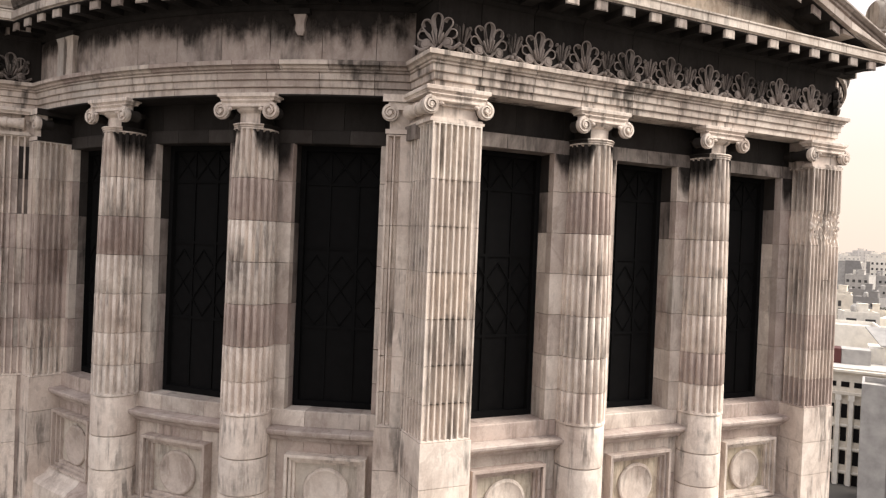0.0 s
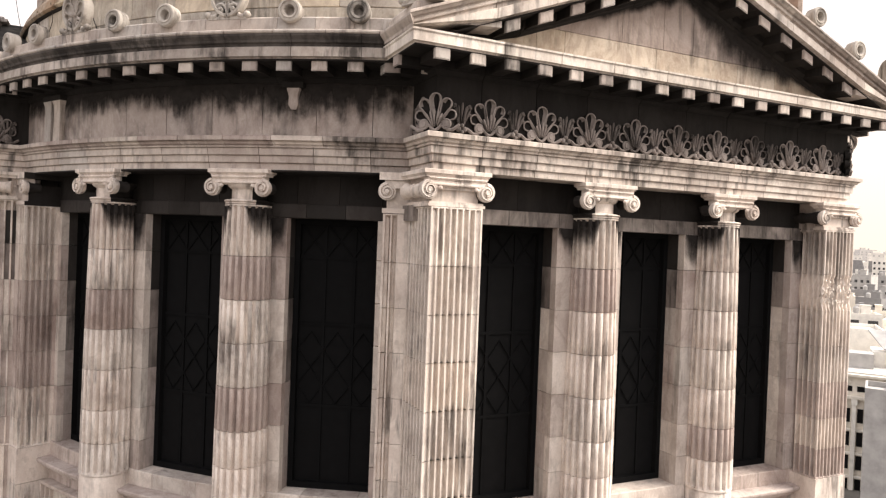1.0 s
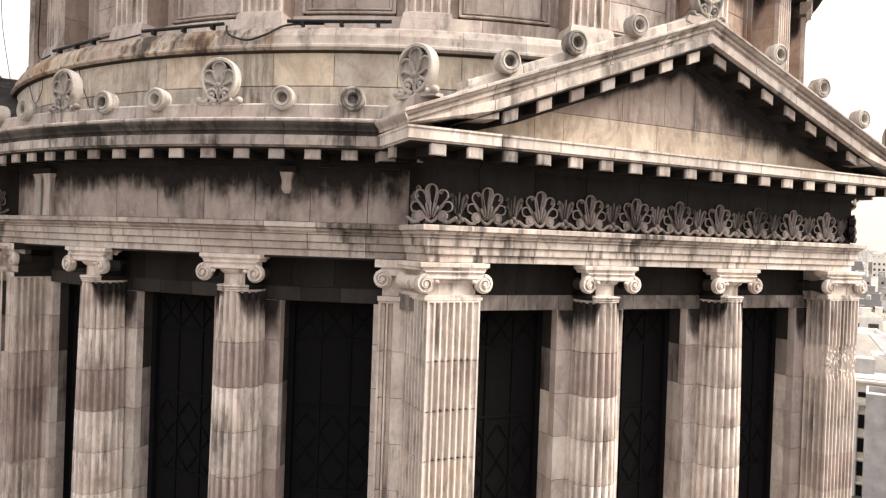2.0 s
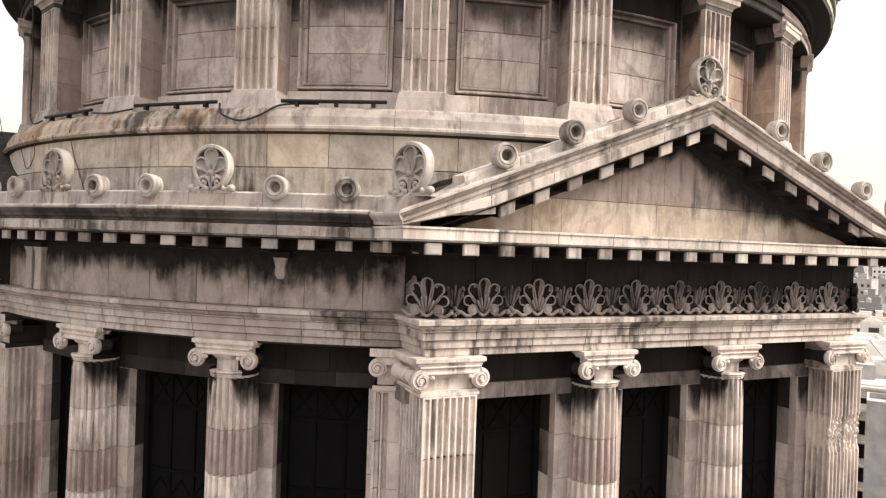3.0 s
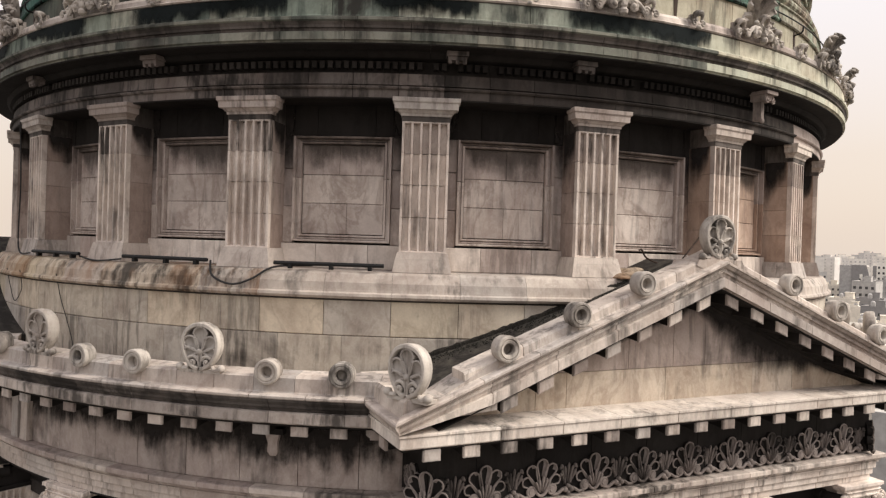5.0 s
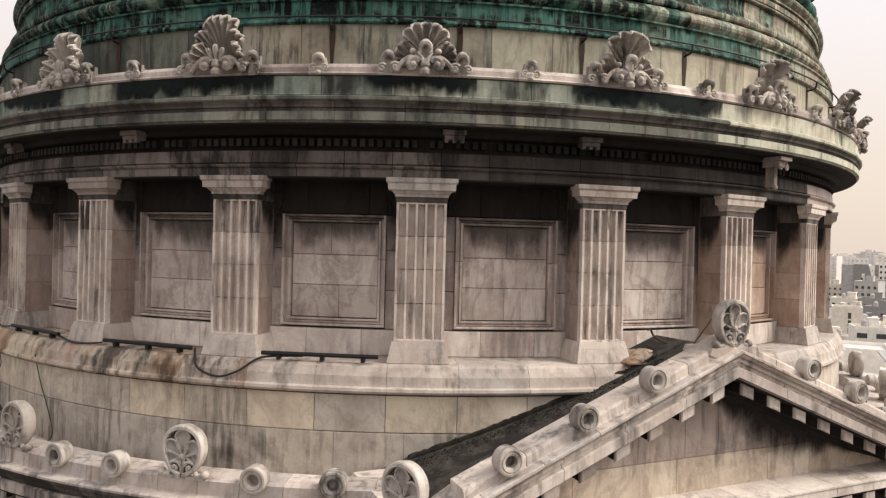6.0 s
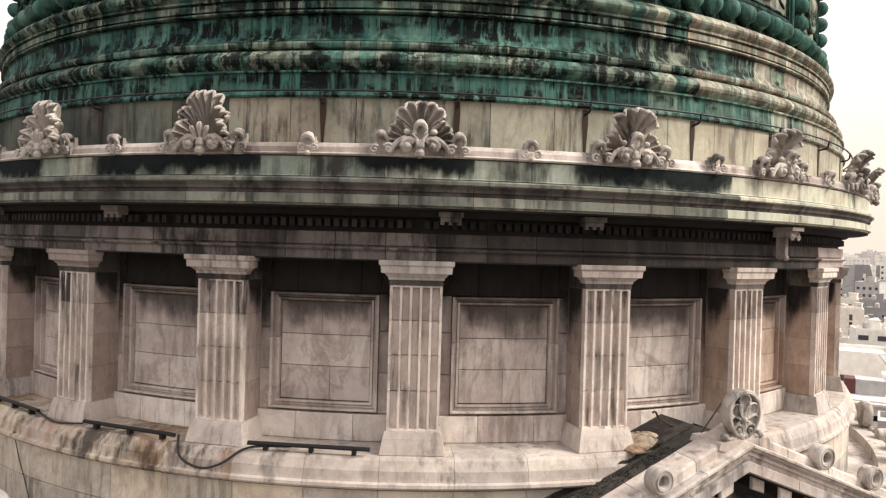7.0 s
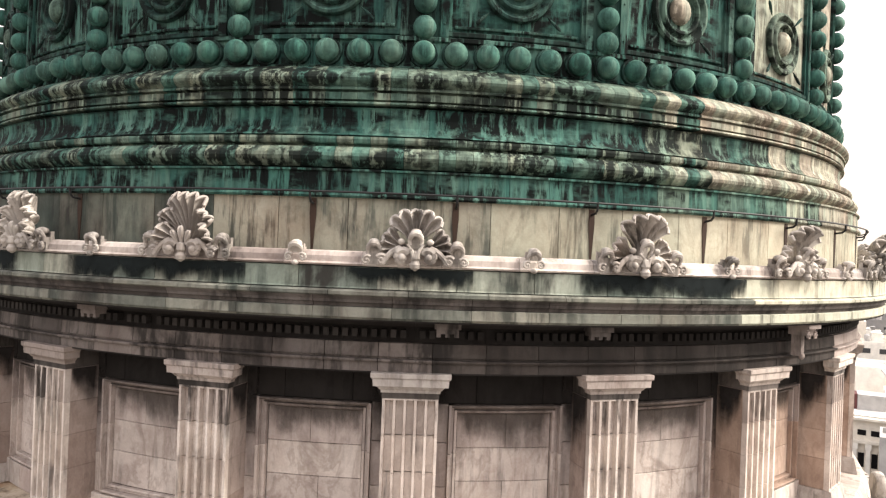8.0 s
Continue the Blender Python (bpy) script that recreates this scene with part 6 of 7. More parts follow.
def dome_bay(k):
    """A rib with its string of balls, and the panel with its round medallion to the right of it."""
    th = TH0 + STEP * k
    rib = put("rib", None, dome, on_ring(th, 11.45))
    bm = bmesh.new()
    box(bm, -0.25, 0.25, -0.07, 0.1, 57.12, 61.0)
    part("rib_back", bm, M_COPPER_DARK, rib)
    for s in (-1, 1):
        bm = bmesh.new()
        box(bm, s * 0.315 - 0.065, s * 0.315 + 0.065, -0.12, 0.1, 57.14, 61.0)
        bevel(bm, 0.02)
        part("rib_plate", bm, M_COPPER, rib)
        bm = bmesh.new()
        for j in range(5):
            ball(bm, Matrix.Translation((s * 0.315, -0.12, 57.35 + 0.62 * j)) @ Matrix.Diagonal((0.018, 0.018, 0.018, 1)), 6, 4)
        part("rivets", bm, M_COPPER_DARK, rib)
    for j in range(9):
        put("copper_ball", BALL, rib, Matrix.Translation((0, -0.15, 57.27 + 0.405 * j)))
    bay = put("dome_panel", None, dome, on_ring(th + 7.5))
    for a0, a1, z0, z1, r in ((-5.75, 5.75, 57.16, 57.24, 11.55), (-5.75, -5.35, 57.24, 61, 11.53), (5.35, 5.75, 57.24, 61, 11.53), (-5.1, 5.1, 57.30, 57.35, 11.51)):
        bm = bmesh.new()
        lathe(bm, rect(11.2, r, z0, z1), a0, a1, 5)
        part("fillet", bm, M_COPPER_DARK if r > 11.54 else M_COPPER, bay)
    bm = bmesh.new()
    lathe(bm, rect(11.2, 11.465, 57.24, 61.0), -5.35, 5.35, 5)
    part("panel_sheet", bm, M_COPPER_CREAM if k >= 2 else M_COPPER, bay, "cream copper sheet" if k >= 2 else "")
    med = bmesh.new()
    turned(med, [(0.30, 0.02), (0.54, 0.01), (0.55, -0.04), (0.53, -0.09), (0.49, -0.10), (0.45, -0.06), (0.42, -0.02), (0.40, -0.02), (0.385, -0.07), (0.36, -0.10), (0.33, -0.10), (0.30, -0.06), (0.28, -0.01), (0.05, -0.01)], 36, "Y", (0, -11.47, 58.06))
    for v in med.verts:
        v.co.x, v.co.z = v.co.x * 1.1, 58.06 + (v.co.z - 58.06) * 1.1
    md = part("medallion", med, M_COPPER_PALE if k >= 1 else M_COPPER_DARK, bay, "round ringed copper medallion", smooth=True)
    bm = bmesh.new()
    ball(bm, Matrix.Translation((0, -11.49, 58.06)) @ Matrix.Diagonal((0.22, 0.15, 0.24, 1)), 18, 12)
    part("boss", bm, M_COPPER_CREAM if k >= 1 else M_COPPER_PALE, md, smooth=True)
    bm = bmesh.new()
    for s in (-1, 1):
        for q in (-1, 1):
            lobe(bm, (s * 0.46, 58.06 + q * 0.44), math.atan2(s, q), 0.34, 0.04, 0.07, -11.50, 0.03, 0.02, 0.03, 8, 7)
    part("spandrel_leaf", bm, M_COPPER_DARK, bay, smooth=True)


for k in range(-6, 6):
    dome_bay(k)

# ---- rail round the attic ----
bm = bmesh.new()
N = 72
tube(bm, [(12.40 * math.sin(radians(-90 + 180 * i / N)), -12.40 * math.cos(radians(-90 + 180 * i / N)), 54.57) for i in range(N + 1)], 0.017, 5)
rail = tagged(put("guard_rail", done(bm, "rail", M_IRON)), "thin black iron rail on short brackets round the attic", "rail")
for k in range(-9, 10):
    bm = bmesh.new()
    tube(bm, [(0, -12.40, 54.585), (0, -12.39, 54.47), (0, -12.34, 54.42), (0, -12.20, 54.40)], 0.02, 6)
    part("post", bm, M_IRON, rail, m=on_ring(5.0 + 10 * k))
    # thin added strip that stands in for the rust stain below the bracket
    bm = bmesh.new()
    sweep(bm, [[(-w, -12.212, z), (w, -12.212, z), (w, -12.19, z), (-w, -12.19, z)] for w, z in ((0.016, 53.72), (0.03, 53.95), (0.05, 54.25), (0.045, 54.48))])
    part("strap", bm, M_RUST, rail, "tapering rust streak down the wall", m=on_ring(5.0 + 10 * k))


# ---- light bars lying on the ledge, and cables ----
def light_bar(th, width):
    ob = empty("light_bar", on_ring(th, 12.40, 48.93), "black tubular light bar on short feet on the ledge", "lamp", "light bars on the ledge")
    h = width / 2
    bm = bmesh.new()
    tube(bm, [(-h, 0, 0.085), (h, 0, 0.085)], 0.035, 8)
    part("tube", bm, M_IRON, ob)
    for x in (-h * 0.7, h * 0.05, h * 0.75):
        bm = bmesh.new()
        box(bm, x - 0.03, x + 0.03, -0.05, 0.05, -0.01, 0.07)
        part("bracket", bm, M_IRON, ob)


for th, w in ((TH0 - 7.5, 1.95), (TH0 - 22.5, 1.95), (TH0 - 37.5, 1.95)):
    light_bar(th, w)


def cable(name, pts, r=0.014, label="black cable hanging loosely over the stone", mat=None):
    """pts: (angle, radius, height) joined by a soft curve."""
    p = [Vector((rr * math.sin(radians(a)), -rr * math.cos(radians(a)), z)) for a, rr, z in pts]
    out = []
    for i in range(len(p) - 1):
        p0, p1, p2, p3 = p[max(0, i - 1)], p[i], p[i + 1], p[min(len(p) - 1, i + 2)]
        for j in range(6):
            t = j / 6
            out.append(0.5 * ((2 * p1) + (p2 - p0) * t + (2 * p0 - 5 * p1 + 4 * p2 - p3) * t * t + (3 * p1 - p0 - 3 * p2 + p3) * t ** 3))
    out.append(p[-1])
    bm = bmesh.new()
    tube(bm, out, r, 6)
    return tagged(put(name, done(bm, name, mat or M_CABLE)), label, "cable")


cable("cable", [(-15.6, 12.36, 49.0), (-14.6, 12.62, 48.75), (-12.8, 12.66, 48.62), (-11.2, 12.62, 48.72), (-9.6, 12.45, 48.94), (-6.5, 12.36, 48.98)], 0.02)
cable("cable", [(-31.0, 12.38, 48.97), (-29.0, 12.45, 48.92), (-27.4, 12.46, 48.91), (-25.0, 12.42, 48.96)], 0.018)
cable("cable", [(-45.0, 12.42, 51.9), (-45.0, 12.38, 50.5), (-45.0, 12.40, 49.4), (-43.5, 12.44, 48.97), (-41.0, 12.40, 48.97)], 0.018)
cable("cable", [(-33.0, 12.60, 48.6), (-32.6, 12.54, 48.1), (-31.6, 12.53, 47.7), (-30.4, 12.55, 47.2), (-30.2, 12.7, 47.03)], 0.009)
cable("cable", [(-40.5, 12.62, 48.6), (-41.0, 12.54, 48.2), (-43.0, 12.54, 47.9), (-44.5, 12.55, 48.2), (-45.0, 12.6, 48.6)], 0.009)
cable("cable", [(-56.0, 12.95, 53.2), (-56.5, 12.9, 51.8), (-56.2, 12.86, 50.4), (-55.5, 12.7, 49.2), (-55.0, 12.6, 48.6)], 0.010)
cable("iron_rod", [(22.9, 13.0, 49.20), (24.6, 12.95, 49.55), (26.1, 12.92, 49.87)], 0.013, "bent rusty iron rod stuck in the roof's ridge", M_RUST)
cable("iron_rod", [(25.2, 12.4, 49.16), (23.9, 12.2, 49.20), (23.0, 12.1, 49.30), (22.5, 12.1, 49.44), (22.2, 12.1, 49.43)], 0.018, "bent rusty iron rod stuck in the roof's ridge", M_RUST)

# ---- remains of triglyph brackets on the curved frieze ----
for th, full in ((-35.1, True), (-8.3, False)):
    ob = empty("frieze_bracket", on_ring(th, R0, 0), "worn marble bracket remaining on the sooty frieze", "bracket", "frieze brackets")
    half = 0.38 if full else 0.20
    bm = bmesh.new()
    box(bm, -half, half, -0.14, 0.02, 46.18, 46.28)
    bevel(bm, 0.015)
    part("cap", bm, M_SOOT_SHADE, ob)
    if full:
        for x in (-0.19, 0.19):
            bm = bmesh.new()
            sweep(bm, [[(x - w, -f, z), (x + w, -f, z), (x + w, 0.02, z), (x - w, 0.02, z)] for w, f, z in ((0.145, 0.11, 45.31), (0.13, 0.105, 45.6), (0.125, 0.10, 45.9), (0.14, 0.11, 46.08), (0.175, 0.13, 46.175))])
            bevel(bm, 0.02)
            part("slab", bm, M_PARAPET, ob)
    else:
        bm = bmesh.new()
        sweep(bm, [[(-w, -f, z), (w, -f, z), (w, 0.02, z), (-w, 0.02, z)] for w, f, z in ((0.05, 0.05, 45.80), (0.09, 0.08, 45.88), (0.08, 0.09, 46.02), (0.12, 0.11, 46.175))])
        bevel(bm, 0.025)
        part("stump", bm, M_NICHE_DARK, ob)

# ---- moss and debris in the valley between the pediment roof and the podium wall ----
rng = random.Random(41)
verts, faces = [], []


def roof_line(u):
    return max(RAKE_TOP - SLOPE * u + 0.10, 48.90 if u < 0.75 else 0.0)


for k in range(2600):
    side = -1 if rng.random() < 0.75 else 1
    u = rng.uniform(0.7, 5.0)
    s = rng.uniform(0.008, 0.022)
    if k % 2:
        f, z = math.sqrt(12.62 ** 2 - u * u) + abs(rng.gauss(0, 0.16)), roof_line(u)
    else:
        f, z = math.sqrt(12.53 ** 2 - u * u), roof_line(u) + rng.uniform(0.0, 0.05)
    c = Vector((side * u, -f, z + s * 0.3))
    e = Euler((rng.uniform(0, 6.3), rng.uniform(0, 6.3), rng.uniform(0, 6.3))).to_matrix()
    n = len(verts)
    verts += [tuple(c + e @ Vector(p)) for p in ((-s, -s * 0.5, 0), (s, -s * 0.4, 0.01), (0, s, 0), (0, 0, s * 0.9))]
    faces += [(n, n + 1, n + 2), (n, n + 1, n + 3), (n + 1, n + 2, n + 3), (n + 2, n, n + 3)]
# flashing turned up against the podium, its edge ragged
for side in (-1, 1):
    bm = bmesh.new()
    rings = []
    for i in range(81):
        u = 0.15 + 4.75 * i / 80
        top = min(roof_line(u) + 0.075 + rng.uniform(-0.012, 0.012), 48.92 if u < 0.75 else 48.80)
        top = max(top, roof_line(u) + 0.03)
        rings.append([(side * u, -math.sqrt(r * r - u * u), z) for r, z in ((12.3, roof_line(u) - 0.2), (12.535, roof_line(u) - 0.2), (12.53, top), (12.3, top))])
    sweep(bm, rings)
    fl = put("flashing", done(bm, "flashing", M_LEAD), None, Matrix.Rotation(radians(C0), 4, "Z"))
    tagged(fl, "mossy black lead flashing along the roof valley", "flashing", "valley flashings")
# a heap of debris on the ledge, against the pilaster's foot
bm = bmesh.new()
grid = []
for i in range(17):
    row = []
    for j in range(13):
        a, b = i / 16, j / 12
        u, f = -1.30 + 1.15 * a, 11.72 + 0.78 * b
        bump = math.sin(math.pi * a) ** 0.7 * math.sin(math.pi * b) ** 0.5
        z = 48.925 + bump * (0.17 + 0.07 * noise.noise((u * 5, f * 5, 3.0)) + 0.05 * noise.noise((u * 17, f * 17, 1.0)))
        row.append((u, -f, z))
    grid.append(row)
sweep(bm, [row + [(row[-1][0], row[-1][1], 48.90), (row[0][0], row[0][1], 48.90)] for row in grid])
M_DEBRIS = stone("rusty_debris", [(0.30, 0.24, 0.18), (0.24, 0.19, 0.145)], soot=0.75, streak=0.0, vein=0.0, rust=0.35, rough=0.95, bump=0.8, blot=4.0)
heap = put("dirt_mound", done(bm, "dirt_mound", M_DEBRIS), None, Matrix.Rotation(radians(C0), 4, "Z"))
tagged(heap, "rusty brown mound of dirt against the pilaster foot", "dirt")
data = bpy.data.meshes.new("moss")
data.from_pydata(verts, [], faces)
data.materials.append(plain("black_moss", (0.022, 0.021, 0.016), 0.95, var=0.5))
tagged(put("moss", data, None, Matrix.Rotation(radians(C0), 4, "Z")), "black moss and debris in the roof valley", "moss", kind="stuff")

# ---- ground and body of the palace below ----
M_GROUND = plain("street_ground", (0.11, 0.102, 0.092), 0.9, var=0.6, scale=0.05)
M_WHITEWASH = plain("whitewash", (0.80, 0.76, 0.69), 0.85, var=0.3, scale=0.4)
M_RENDER = plain("cream_render", (0.72, 0.66, 0.57), 0.85, var=0.35, scale=0.4)
M_CONCRETE = plain("grey_concrete", (0.40, 0.385, 0.37), 0.9, var=0.5, scale=0.25)
M_TARROOF = plain("grey_flat_roof", (0.50, 0.475, 0.44), 0.9, var=0.4, scale=0.3)
M_REDBOX = plain("dark_red_metal", (0.10, 0.03, 0.028), 0.7)
M_PANE = plain("dark_window_glass", (0.05, 0.05, 0.052), 0.25, var=0.4, spec=0.5)
# no haze in the air: these far tones are paled to stand for it
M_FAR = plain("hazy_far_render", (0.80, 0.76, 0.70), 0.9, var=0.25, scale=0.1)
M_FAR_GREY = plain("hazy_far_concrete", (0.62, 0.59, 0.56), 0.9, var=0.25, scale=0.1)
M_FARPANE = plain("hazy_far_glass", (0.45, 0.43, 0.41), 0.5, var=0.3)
M_LEAVES = plain("city_leaves", (0.045, 0.055, 0.03), 0.8, var=0.6, scale=1.5)
M_BARK = plain("bark", (0.07, 0.05, 0.04), 0.9)
bm = bmesh.new()
box(bm, -9000, 9000, -9000, 9000, -32.5, -31.5)
structure("ground", bm, M_GROUND, "grey city ground of streets and yards", "ground")
bm = bmesh.new()
lathe(bm, [(0.5, -31.5), (14.2, -31.5), (14.2, 33.8), (14.0, 34.05), (0.5, 34.05)], -180, 180, 96)
structure("wall_base", bm, M_WALL, "plain marble base that carries the drum", "wall")

EYE_X, EYE_Y = 0.97, -25.8


def spot(az, dist):
    """Plan position by bearing (degrees east of north) and distance from the start of the flight."""
    return EYE_X + dist * math.sin(radians(az)), EYE_Y + dist * math.cos(radians(az))


def far_out(az, dist, turn):
    """Frame of a city thing laid out at a nominal distance, moved out and enlarged about the height of the first eye."""
    f = float(np.interp(dist, [100, 125, 150, 178, 240, 350, 425, 900, 3000], [2.14, 2.14, 1.9, 1.76, 2.0, 2.4, 3.2, 2.8, 2.2]))
    x, y = spot(az, dist * f)
    return pose(x, y, 42 - 42 * f, 0, 0, turn) @ Matrix.Scale(f, 4)


WINDOW_MESH = {}


def window_data(w, h, mat=None):
    mat = mat or M_PANE
    key = (round(w, 1), round(h, 1), mat.name)
    if key not in WINDOW_MESH:
        bm = bmesh.new()
        box(bm, -w / 2, w / 2, -0.06, 0.25, 0, h)
        WINDOW_MESH[key] = done(bm, "window", mat)
    return WINDOW_MESH[key]


def block(az, dist, w, d, h, turn, mat, label, floors=0, cols=0, side=0, win=(1.2, 1.5), roofbox=True, seed=0, name="apartment_building", pane=None, fh=0.0):
    """A building: walls with a parapet, a sunk roof, a stair house, windows row by row on the front (and one side)."""
    ob = empty(name, far_out(az, dist, turn), label, "building", "city buildings")
    rng = random.Random(seed)
    bm = bmesh.new()
    box(bm, -w / 2, w / 2, -d / 2, d / 2, 0, h)
    part("wall", bm, mat, ob)
    t = 0.3
    for a in ((-w / 2, w / 2, -d / 2, -d / 2 + t), (-w / 2, w / 2, d / 2 - t, d / 2), (-w / 2, -w / 2 + t, -d / 2 + t, d / 2 - t), (w / 2 - t, w / 2, -d / 2 + t, d / 2 - t)):
        bm = bmesh.new()
        box(bm, *a, h, h + 0.9)
        part("parapet", bm, mat, ob)
    bm = bmesh.new()
    box(bm, -w / 2 + t, w / 2 - t, -d / 2 + t, d / 2 - t, h, h + 0.15)
    roof = part("roof", bm, M_TARROOF, ob)
    if roofbox:
        bm = bmesh.new()
        bx, by = rng.uniform(-w / 4, w / 4), rng.uniform(-d / 5, d / 4)
        box(bm, bx - w * 0.14, bx + w * 0.14, by - d * 0.12, by + d * 0.12, h + 0.15, h + 2.9)
        box(bm, bx - w * 0.16, bx + w * 0.16, by - d * 0.14, by + d * 0.14, h + 2.9, h + 3.1)
        part("stair_house", bm, mat, roof)
        bm = bmesh.new()
        tx = -bx * 0.9 + rng.uniform(-1, 1)
        turned(bm, [(0.75, h + 0.9), (0.8, h + 1.0), (0.8, h + 2.2), (0.3, h + 2.6)], 12, "Z", (tx, by * 0.3, 0))
        box(bm, tx - 0.6, tx + 0.6, by * 0.3 - 0.6, by * 0.3 + 0.6, h + 0.15, h + 0.9)
        part("water_tank", bm, M_CONCRETE, roof)
    if floors:
        data = window_data(*win, pane)
        z0 = 0.9 if not fh else h - floors * fh + 0.5
        fh = fh or (h - 1.5) / floors
        for f in range(floors):
            for c in range(cols):
                put("window", data, ob, Matrix.Translation((-w / 2 + w * (c + 0.5) / cols, -d / 2, z0 + f * fh)))
            for c in range(side):
                put("window", data, ob, Matrix.Translation((-w / 2, -d / 2 + d * (c + 0.5) / side, z0 + f * fh)) @ Matrix.Rotation(radians(-90), 4, "Z"))
    return ob


# the pilastered house across the street
house = empty("pilastered_house", far_out(30.1, 122, -28), "pale five-storey house with pilasters and tall windows", "building", "city buildings")
HH = 24.8
bm = bmesh.new()
box(bm, -9, 7.2, 0, 16, 0, HH)
box(bm, -9.2, 7.4, -0.7, 16, HH - 3.4, HH - 3.0)
box(bm, -9.3, 7.5, -0.8, 16.1, HH, HH + 0.35)
part("wall", bm, M_RENDER, house)
for i in range(10):
    bm = bmesh.new()
    x = -8.4 + 1.72 * i
    box(bm, x - 0.28, x + 0.28, -0.55, 0.0, 3.0, HH - 4.3)
    box(bm, x - 0.4, x + 0.4, -0.65, 0.0, HH - 4.3, HH - 3.4)
    box(bm, x - 0.36, x + 0.36, -0.65, 0.0, 2.2, 3.0)
    part("pilaster", bm, M_WHITEWASH, house)
for i in range(9):
    x = -7.54 + 1.72 * i
    for f in range(5):
        put("window", window_data(0.8, 2.1, M_DARK), house, Matrix.Translation((x, 0, 3.6 + f * 3.55)))
        if f < 4:
            put("sill", window_data(1.1, 0.3, M_WHITEWASH), house, Matrix.Translation((x, -0.2, 5.9 + f * 3.55)))
    put("window", window_data(1.1, 0.8, M_DARK), house, Matrix.Translation((x, 0, HH - 2.3)))
bm = bmesh.new()
box(bm, -8.8, 7.0, 0.2, 15.6, HH + 0.35, HH + 0.6)
part("roof", bm, M_TARROOF, house)
bm = bmesh.new()
box(bm, 0.6, 4.6, 5.0, 9.0, HH + 0.6, HH + 2.9)
ph = part("roof_hut", bm, M_CONCRETE, house)
bm = bmesh.new()
box(bm, -0.9, 0.55, 4.9, 8.5, HH + 0.6, HH + 2.9)
part("red_hut", bm, M_REDBOX, house, "dark red metal hut on the roof")

# the blank concrete stair tower and the darker block behind it
M_SLATE = plain("dark_grey_render", (0.26, 0.25, 0.245), 0.9, var=0.3, scale=0.3)
block(32.42, 112, 3.1, 7, 24.5, -32, M_CONCRETE, "tall blank grey concrete tower with a plain wall", roofbox=False, seed=1)
block(36.4, 116, 13.2, 10, 24.0, -32, M_SLATE, "dark grey concrete building with a plain wall", roofbox=False, seed=3)
white = block(30.3, 178, 13, 14, 27.0, -26, M_WHITEWASH, "large white building with blank walls and one small window", seed=2, roofbox=False)
put("window", window_data(2.4, 1.3), white, Matrix.Translation((-2.5, -7, 21.5)))
block(33.4, 181, 8, 10, 26.2, -26, M_WHITEWASH, "white building with a blank wall beside the tall one", seed=4, roofbox=False)
shed = empty("tilted_roof_house", far_out(34.2, 150, -30), "white house with a tilted grey roof", "building", "city buildings")
bm = bmesh.new()
box(bm, -6, 6, -2.2, 6, 0, 26)
part("wall", bm, M_WHITEWASH, shed)
bm = bmesh.new()
sweep(bm, [[(-4.2, -3, 26.5), (6.6, -3, 26.5), (6.6, -3, 26.7), (-4.2, -3, 26.7)], [(-6.6, 3, 29.2), (6.6, 3, 29.2), (6.6, 3, 29.5), (-6.6, 3, 29.5)]])
part("roof", bm, M_CONCRETE, shed)
for x in (-3.6, 0.6, 4.8):
    bm = bmesh.new()
    box(bm, x - 0.15, x + 0.15, -2.7, -2.4, 22.0, 26.5)
    part("post", bm, M_WHITEWASH, shed)

# cream block with one dark strip of windows, and the white house with two wide windows
cream = block(29.85, 262, 8.5, 9, 29.5, -28, M_RENDER, "cream block with one dark strip of windows", seed=5, roofbox=False)
for f in range(5):
    put("window", window_data(0.9, 1.9), cream, Matrix.Translation((0.6, -4.5, 17.0 + 2.4 * f)))
terrace = block(31.2, 236, 9, 9, 26.0, -20, M_WHITEWASH, "white house with wide dark windows under a flat roof", seed=6)
for x in (-2.6, 2.2):
    for z in (23.6, 20.2):
        put("window", window_data(2.6, 1.4), terrace, Matrix.Translation((x, -4.5, z)))

rng = random.Random(7)
HOUSE_LABEL = {"whitewash": "small white city house with a cluttered flat roof", "cream_render": "small cream city house with a cluttered flat roof", "grey_concrete": "small grey city house with a cluttered flat roof", "dark_grey_render": "low dark shed roof between white houses"}
for i in range(40):
    az, dist = 27.6 + 0.22 * i + rng.uniform(-0.25, 0.25), rng.uniform(192, 335)
    if 29.3 < az < 32.0 and 225 < dist < 275:
        dist += 55
    h = 19.5 + (dist - 190) / 145 * 10 + rng.uniform(-3.5, 2.5)
    w = rng.uniform(4, 9.5)
    m = rng.choice((M_WHITEWASH, M_RENDER, M_WHITEWASH, M_CONCRETE, M_SLATE))
    block(az, dist, w, rng.uniform(6, 11), h, -az + rng.uniform(-30, 30), m, HOUSE_LABEL[m.name], 2, 2, 1, (0.8, 1.0), seed=500 + i, name="city_house", fh=3.0, roofbox=i % 3 != 0)
BLOCK_LABEL = {"whitewash": "white city apartment block with a flat roof", "cream_render": "cream city apartment block with a flat roof", "grey_concrete": "grey concrete apartment block with a flat roof", "dark_grey_render": "dark grey apartment block with a flat roof"}
for i in range(18):
    az, dist = 25.5 + 0.62 * i + rng.uniform(-0.2, 0.2), rng.uniform(350, 500)
    m = rng.choice((M_WHITEWASH, M_RENDER, M_CONCRETE, M_RENDER))
    block(az, dist, rng.uniform(9, 15), 14, rng.uniform(27, 36.5), -az + rng.uniform(-25, 25), m, BLOCK_LABEL[m.name], 4, 4, 2, (1.1, 1.2), seed=600 + i, fh=3.1)
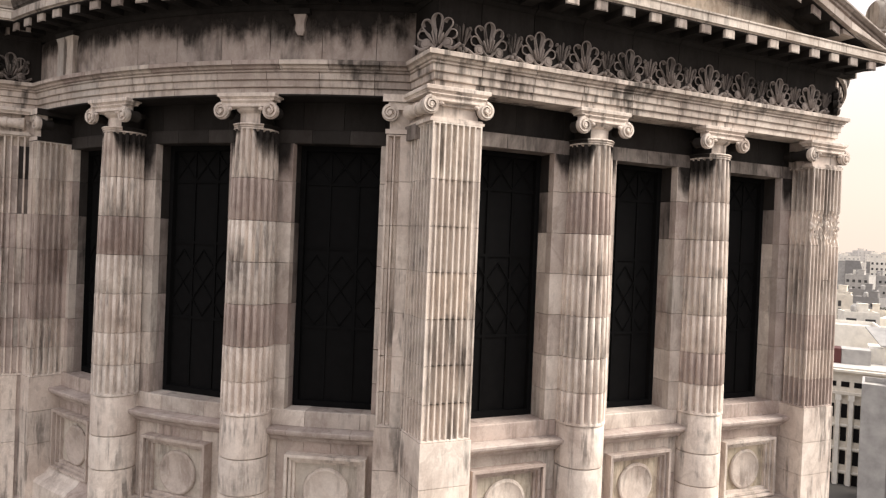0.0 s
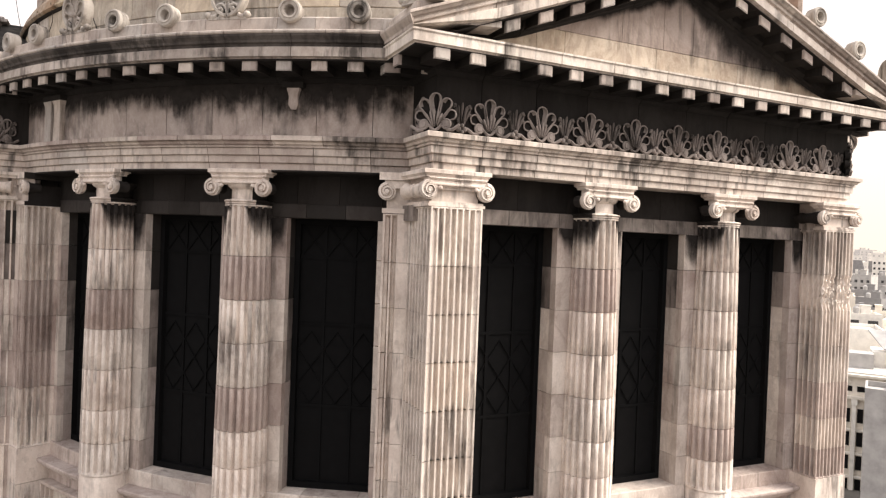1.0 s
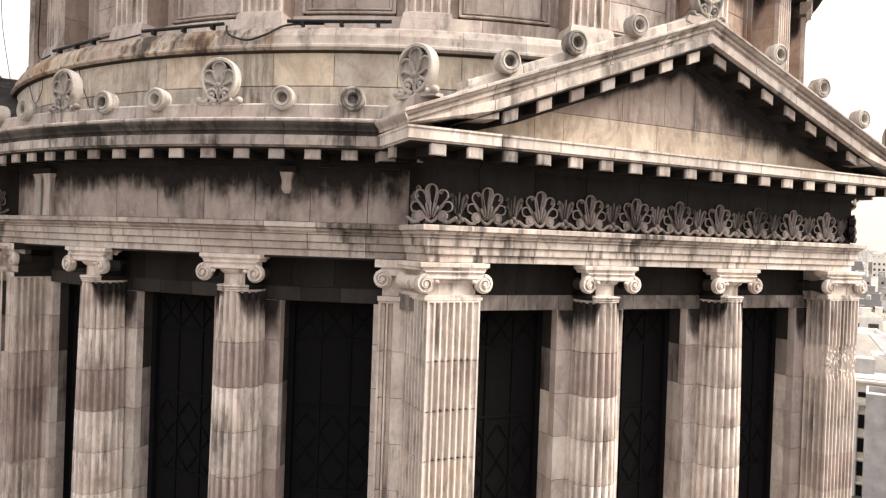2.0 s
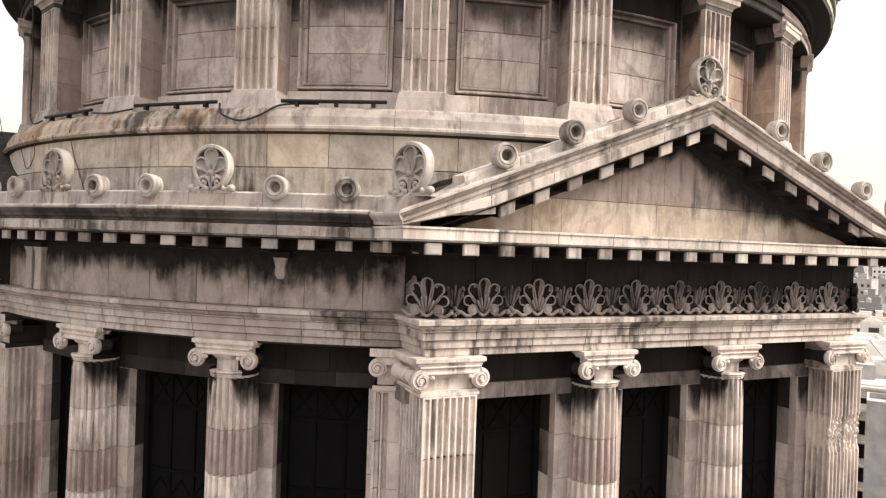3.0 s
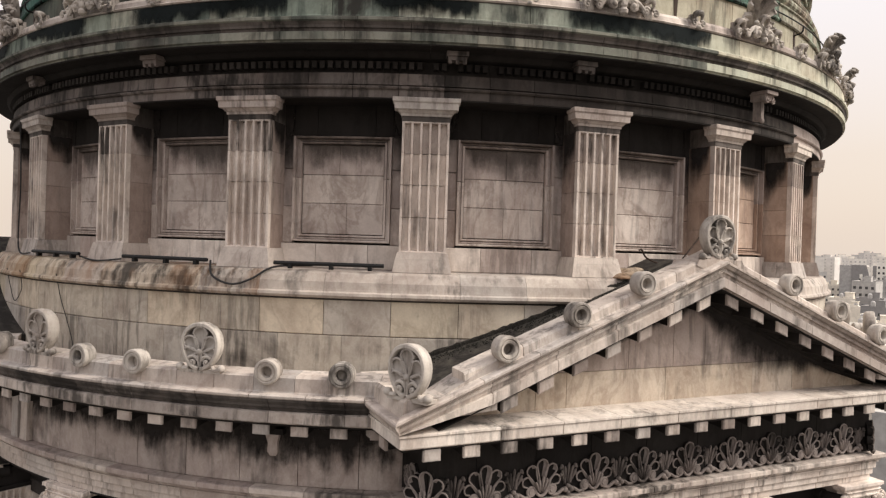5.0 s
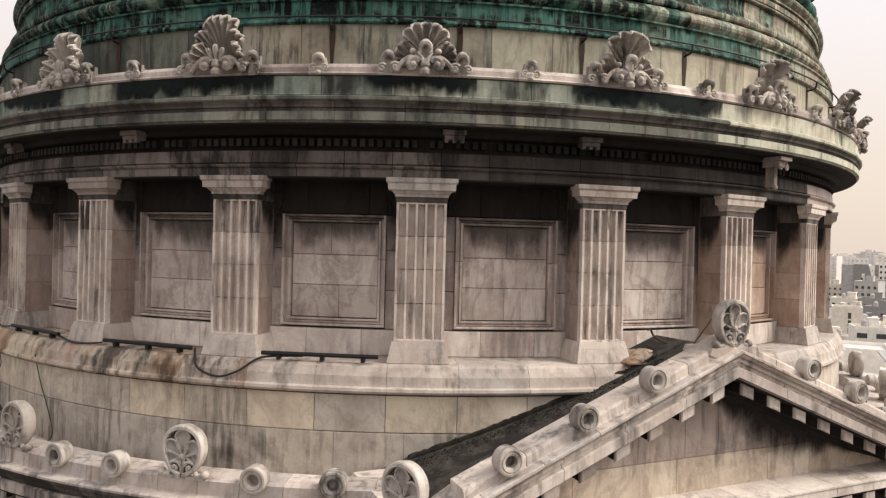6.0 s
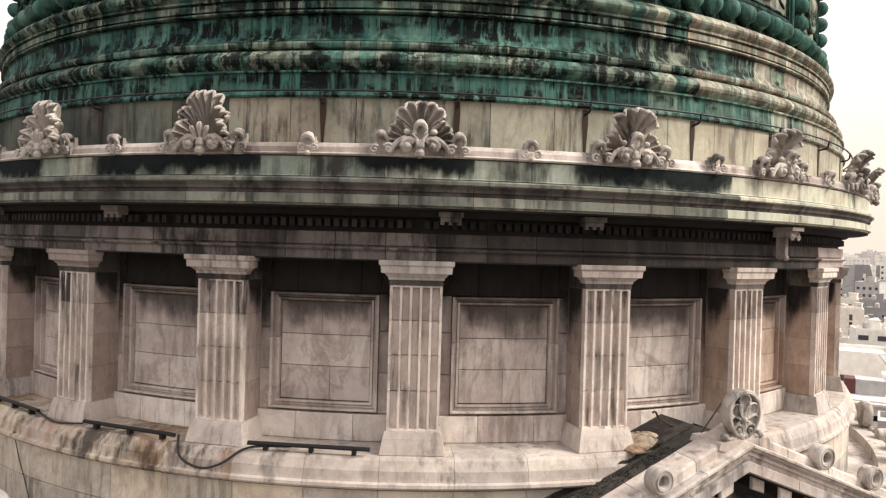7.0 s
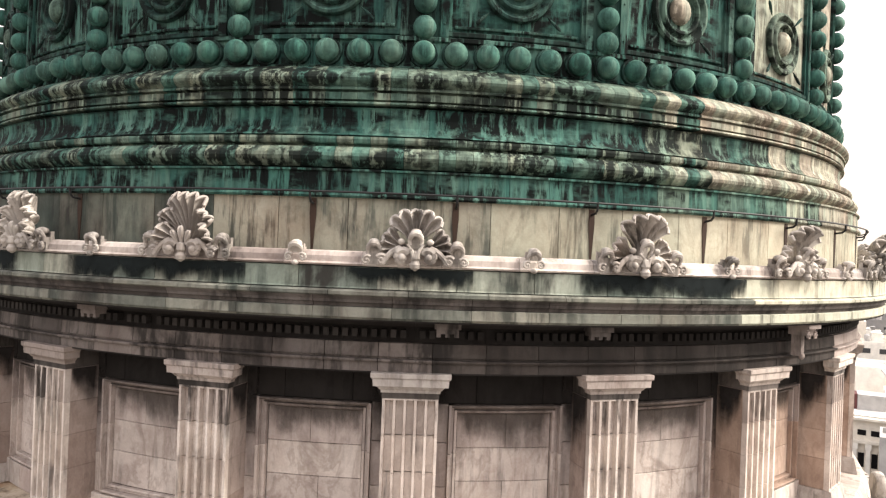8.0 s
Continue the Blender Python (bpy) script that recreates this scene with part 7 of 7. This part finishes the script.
# the dark grey building with a slanted edge
slant = empty("slanted_building", far_out(30.75, 425, -31), "dark grey tall building with a slanted edge", "building", "city buildings")
bm = bmesh.new()
sweep(bm, [[(-3.6, y, 0), (5.6, y, 0), (5.6, y, 31), (3.0, y, 41.3), (-3.6, y, 41.3)] for y in (-6, 6)])
part("wall", bm, M_SLATE, slant)
bm = bmesh.new()
box(bm, -9.0, -3.62, -5.6, 6, 0, 41.0)
part("wing", bm, M_CONCRETE, slant, "paler grey wing")
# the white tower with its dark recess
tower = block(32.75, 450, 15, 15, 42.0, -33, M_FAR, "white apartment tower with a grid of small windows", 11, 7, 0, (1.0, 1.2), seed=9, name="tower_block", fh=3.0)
bm = bmesh.new()
box(bm, -9.3, -7.52, -7.0, 7.0, 0, 41.0)
part("recess", bm, M_SLATE, tower, "dark recessed stair strip")
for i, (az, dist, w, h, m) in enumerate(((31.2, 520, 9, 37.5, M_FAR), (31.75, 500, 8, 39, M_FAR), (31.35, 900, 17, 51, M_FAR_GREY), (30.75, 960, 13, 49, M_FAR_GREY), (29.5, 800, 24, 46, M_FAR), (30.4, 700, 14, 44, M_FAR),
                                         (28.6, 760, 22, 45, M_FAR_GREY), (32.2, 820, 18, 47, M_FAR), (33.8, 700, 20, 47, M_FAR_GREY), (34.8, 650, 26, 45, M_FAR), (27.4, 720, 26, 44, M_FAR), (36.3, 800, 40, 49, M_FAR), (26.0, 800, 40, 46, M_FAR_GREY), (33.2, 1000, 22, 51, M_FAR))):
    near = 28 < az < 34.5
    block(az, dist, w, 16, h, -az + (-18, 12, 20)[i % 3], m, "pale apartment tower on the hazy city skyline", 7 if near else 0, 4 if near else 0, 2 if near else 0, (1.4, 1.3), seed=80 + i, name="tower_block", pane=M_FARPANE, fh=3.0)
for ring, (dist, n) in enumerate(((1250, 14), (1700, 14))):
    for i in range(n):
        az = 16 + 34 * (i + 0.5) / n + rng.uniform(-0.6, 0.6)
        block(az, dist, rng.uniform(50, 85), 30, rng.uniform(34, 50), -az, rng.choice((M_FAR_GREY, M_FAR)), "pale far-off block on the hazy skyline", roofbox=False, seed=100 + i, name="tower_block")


# ---- street trees ----
def tree(az, dist, h, seed):
    rng = random.Random(seed)
    m = far_out(az, dist, rng.uniform(0, 360))
    f = m.to_scale().z
    if m.translation.z < -31.5:
        h = (42 - (42 - h) * f + 31.5) / f
        m.translation.z = -31.5
    ob = empty("street_tree", m, "dark leafy street tree between the houses", "tree", "street trees")
    bm = bmesh.new()
    tube(bm, [(0, 0, 0), (0.1, 0.05, h * 0.3), (0.0, 0.15, h * 0.55)], [0.28, 0.22, 0.14], 8)
    for k in range(5):
        a = k * 2 * math.pi / 5 + rng.uniform(-0.3, 0.3)
        tube(bm, [(0, 0.1, h * 0.38), (math.cos(a) * h * 0.14, math.sin(a) * h * 0.14, h * 0.6), (math.cos(a) * h * 0.24, math.sin(a) * h * 0.24, h * 0.78)], [0.13, 0.09, 0.04], 6)
    part("trunk", bm, M_BARK, ob)
    verts, faces = [], []
    for k in range(900):
        a, b = rng.uniform(0, 2 * math.pi), rng.uniform(-0.6, 1.0)
        q = h * 0.33 * rng.uniform(0.45, 1.0) * (1 + 0.25 * math.sin(3 * a + seed))
        c = Vector((math.cos(a) * q * math.sqrt(max(0.05, 1 - b * b * 0.8)), math.sin(a) * q * math.sqrt(max(0.05, 1 - b * b * 0.8)), h * 0.68 + b * h * 0.27))
        s = rng.uniform(0.25, 0.5)
        e = Euler((rng.uniform(0, 6.3), rng.uniform(0, 6.3), rng.uniform(0, 6.3))).to_matrix()
        n = len(verts)
        verts += [tuple(c + e @ Vector(p)) for p in ((-s, 0, 0), (0, -s * 0.6, 0.08), (s, 0, 0), (0, s * 0.6, 0.08))]
        faces.append((n, n + 1, n + 2, n + 3))
    data = bpy.data.meshes.new("crown")
    data.from_pydata(verts, [], faces)
    data.materials.append(M_LEAVES)
    put("crown", data, ob)


for i, (az, dist, h) in enumerate(((29.4, 108, 7), (30.2, 104, 6), (28.7, 112, 8), (30.9, 107, 5.5), (31.6, 432, 28), (32.2, 425, 29), (31.0, 440, 27), (32.0, 410, 27), (33.0, 418, 29), (32.3, 300, 26), (29.0, 300, 24), (31.9, 208, 21))):
    tree(az, dist, h, 300 + i)
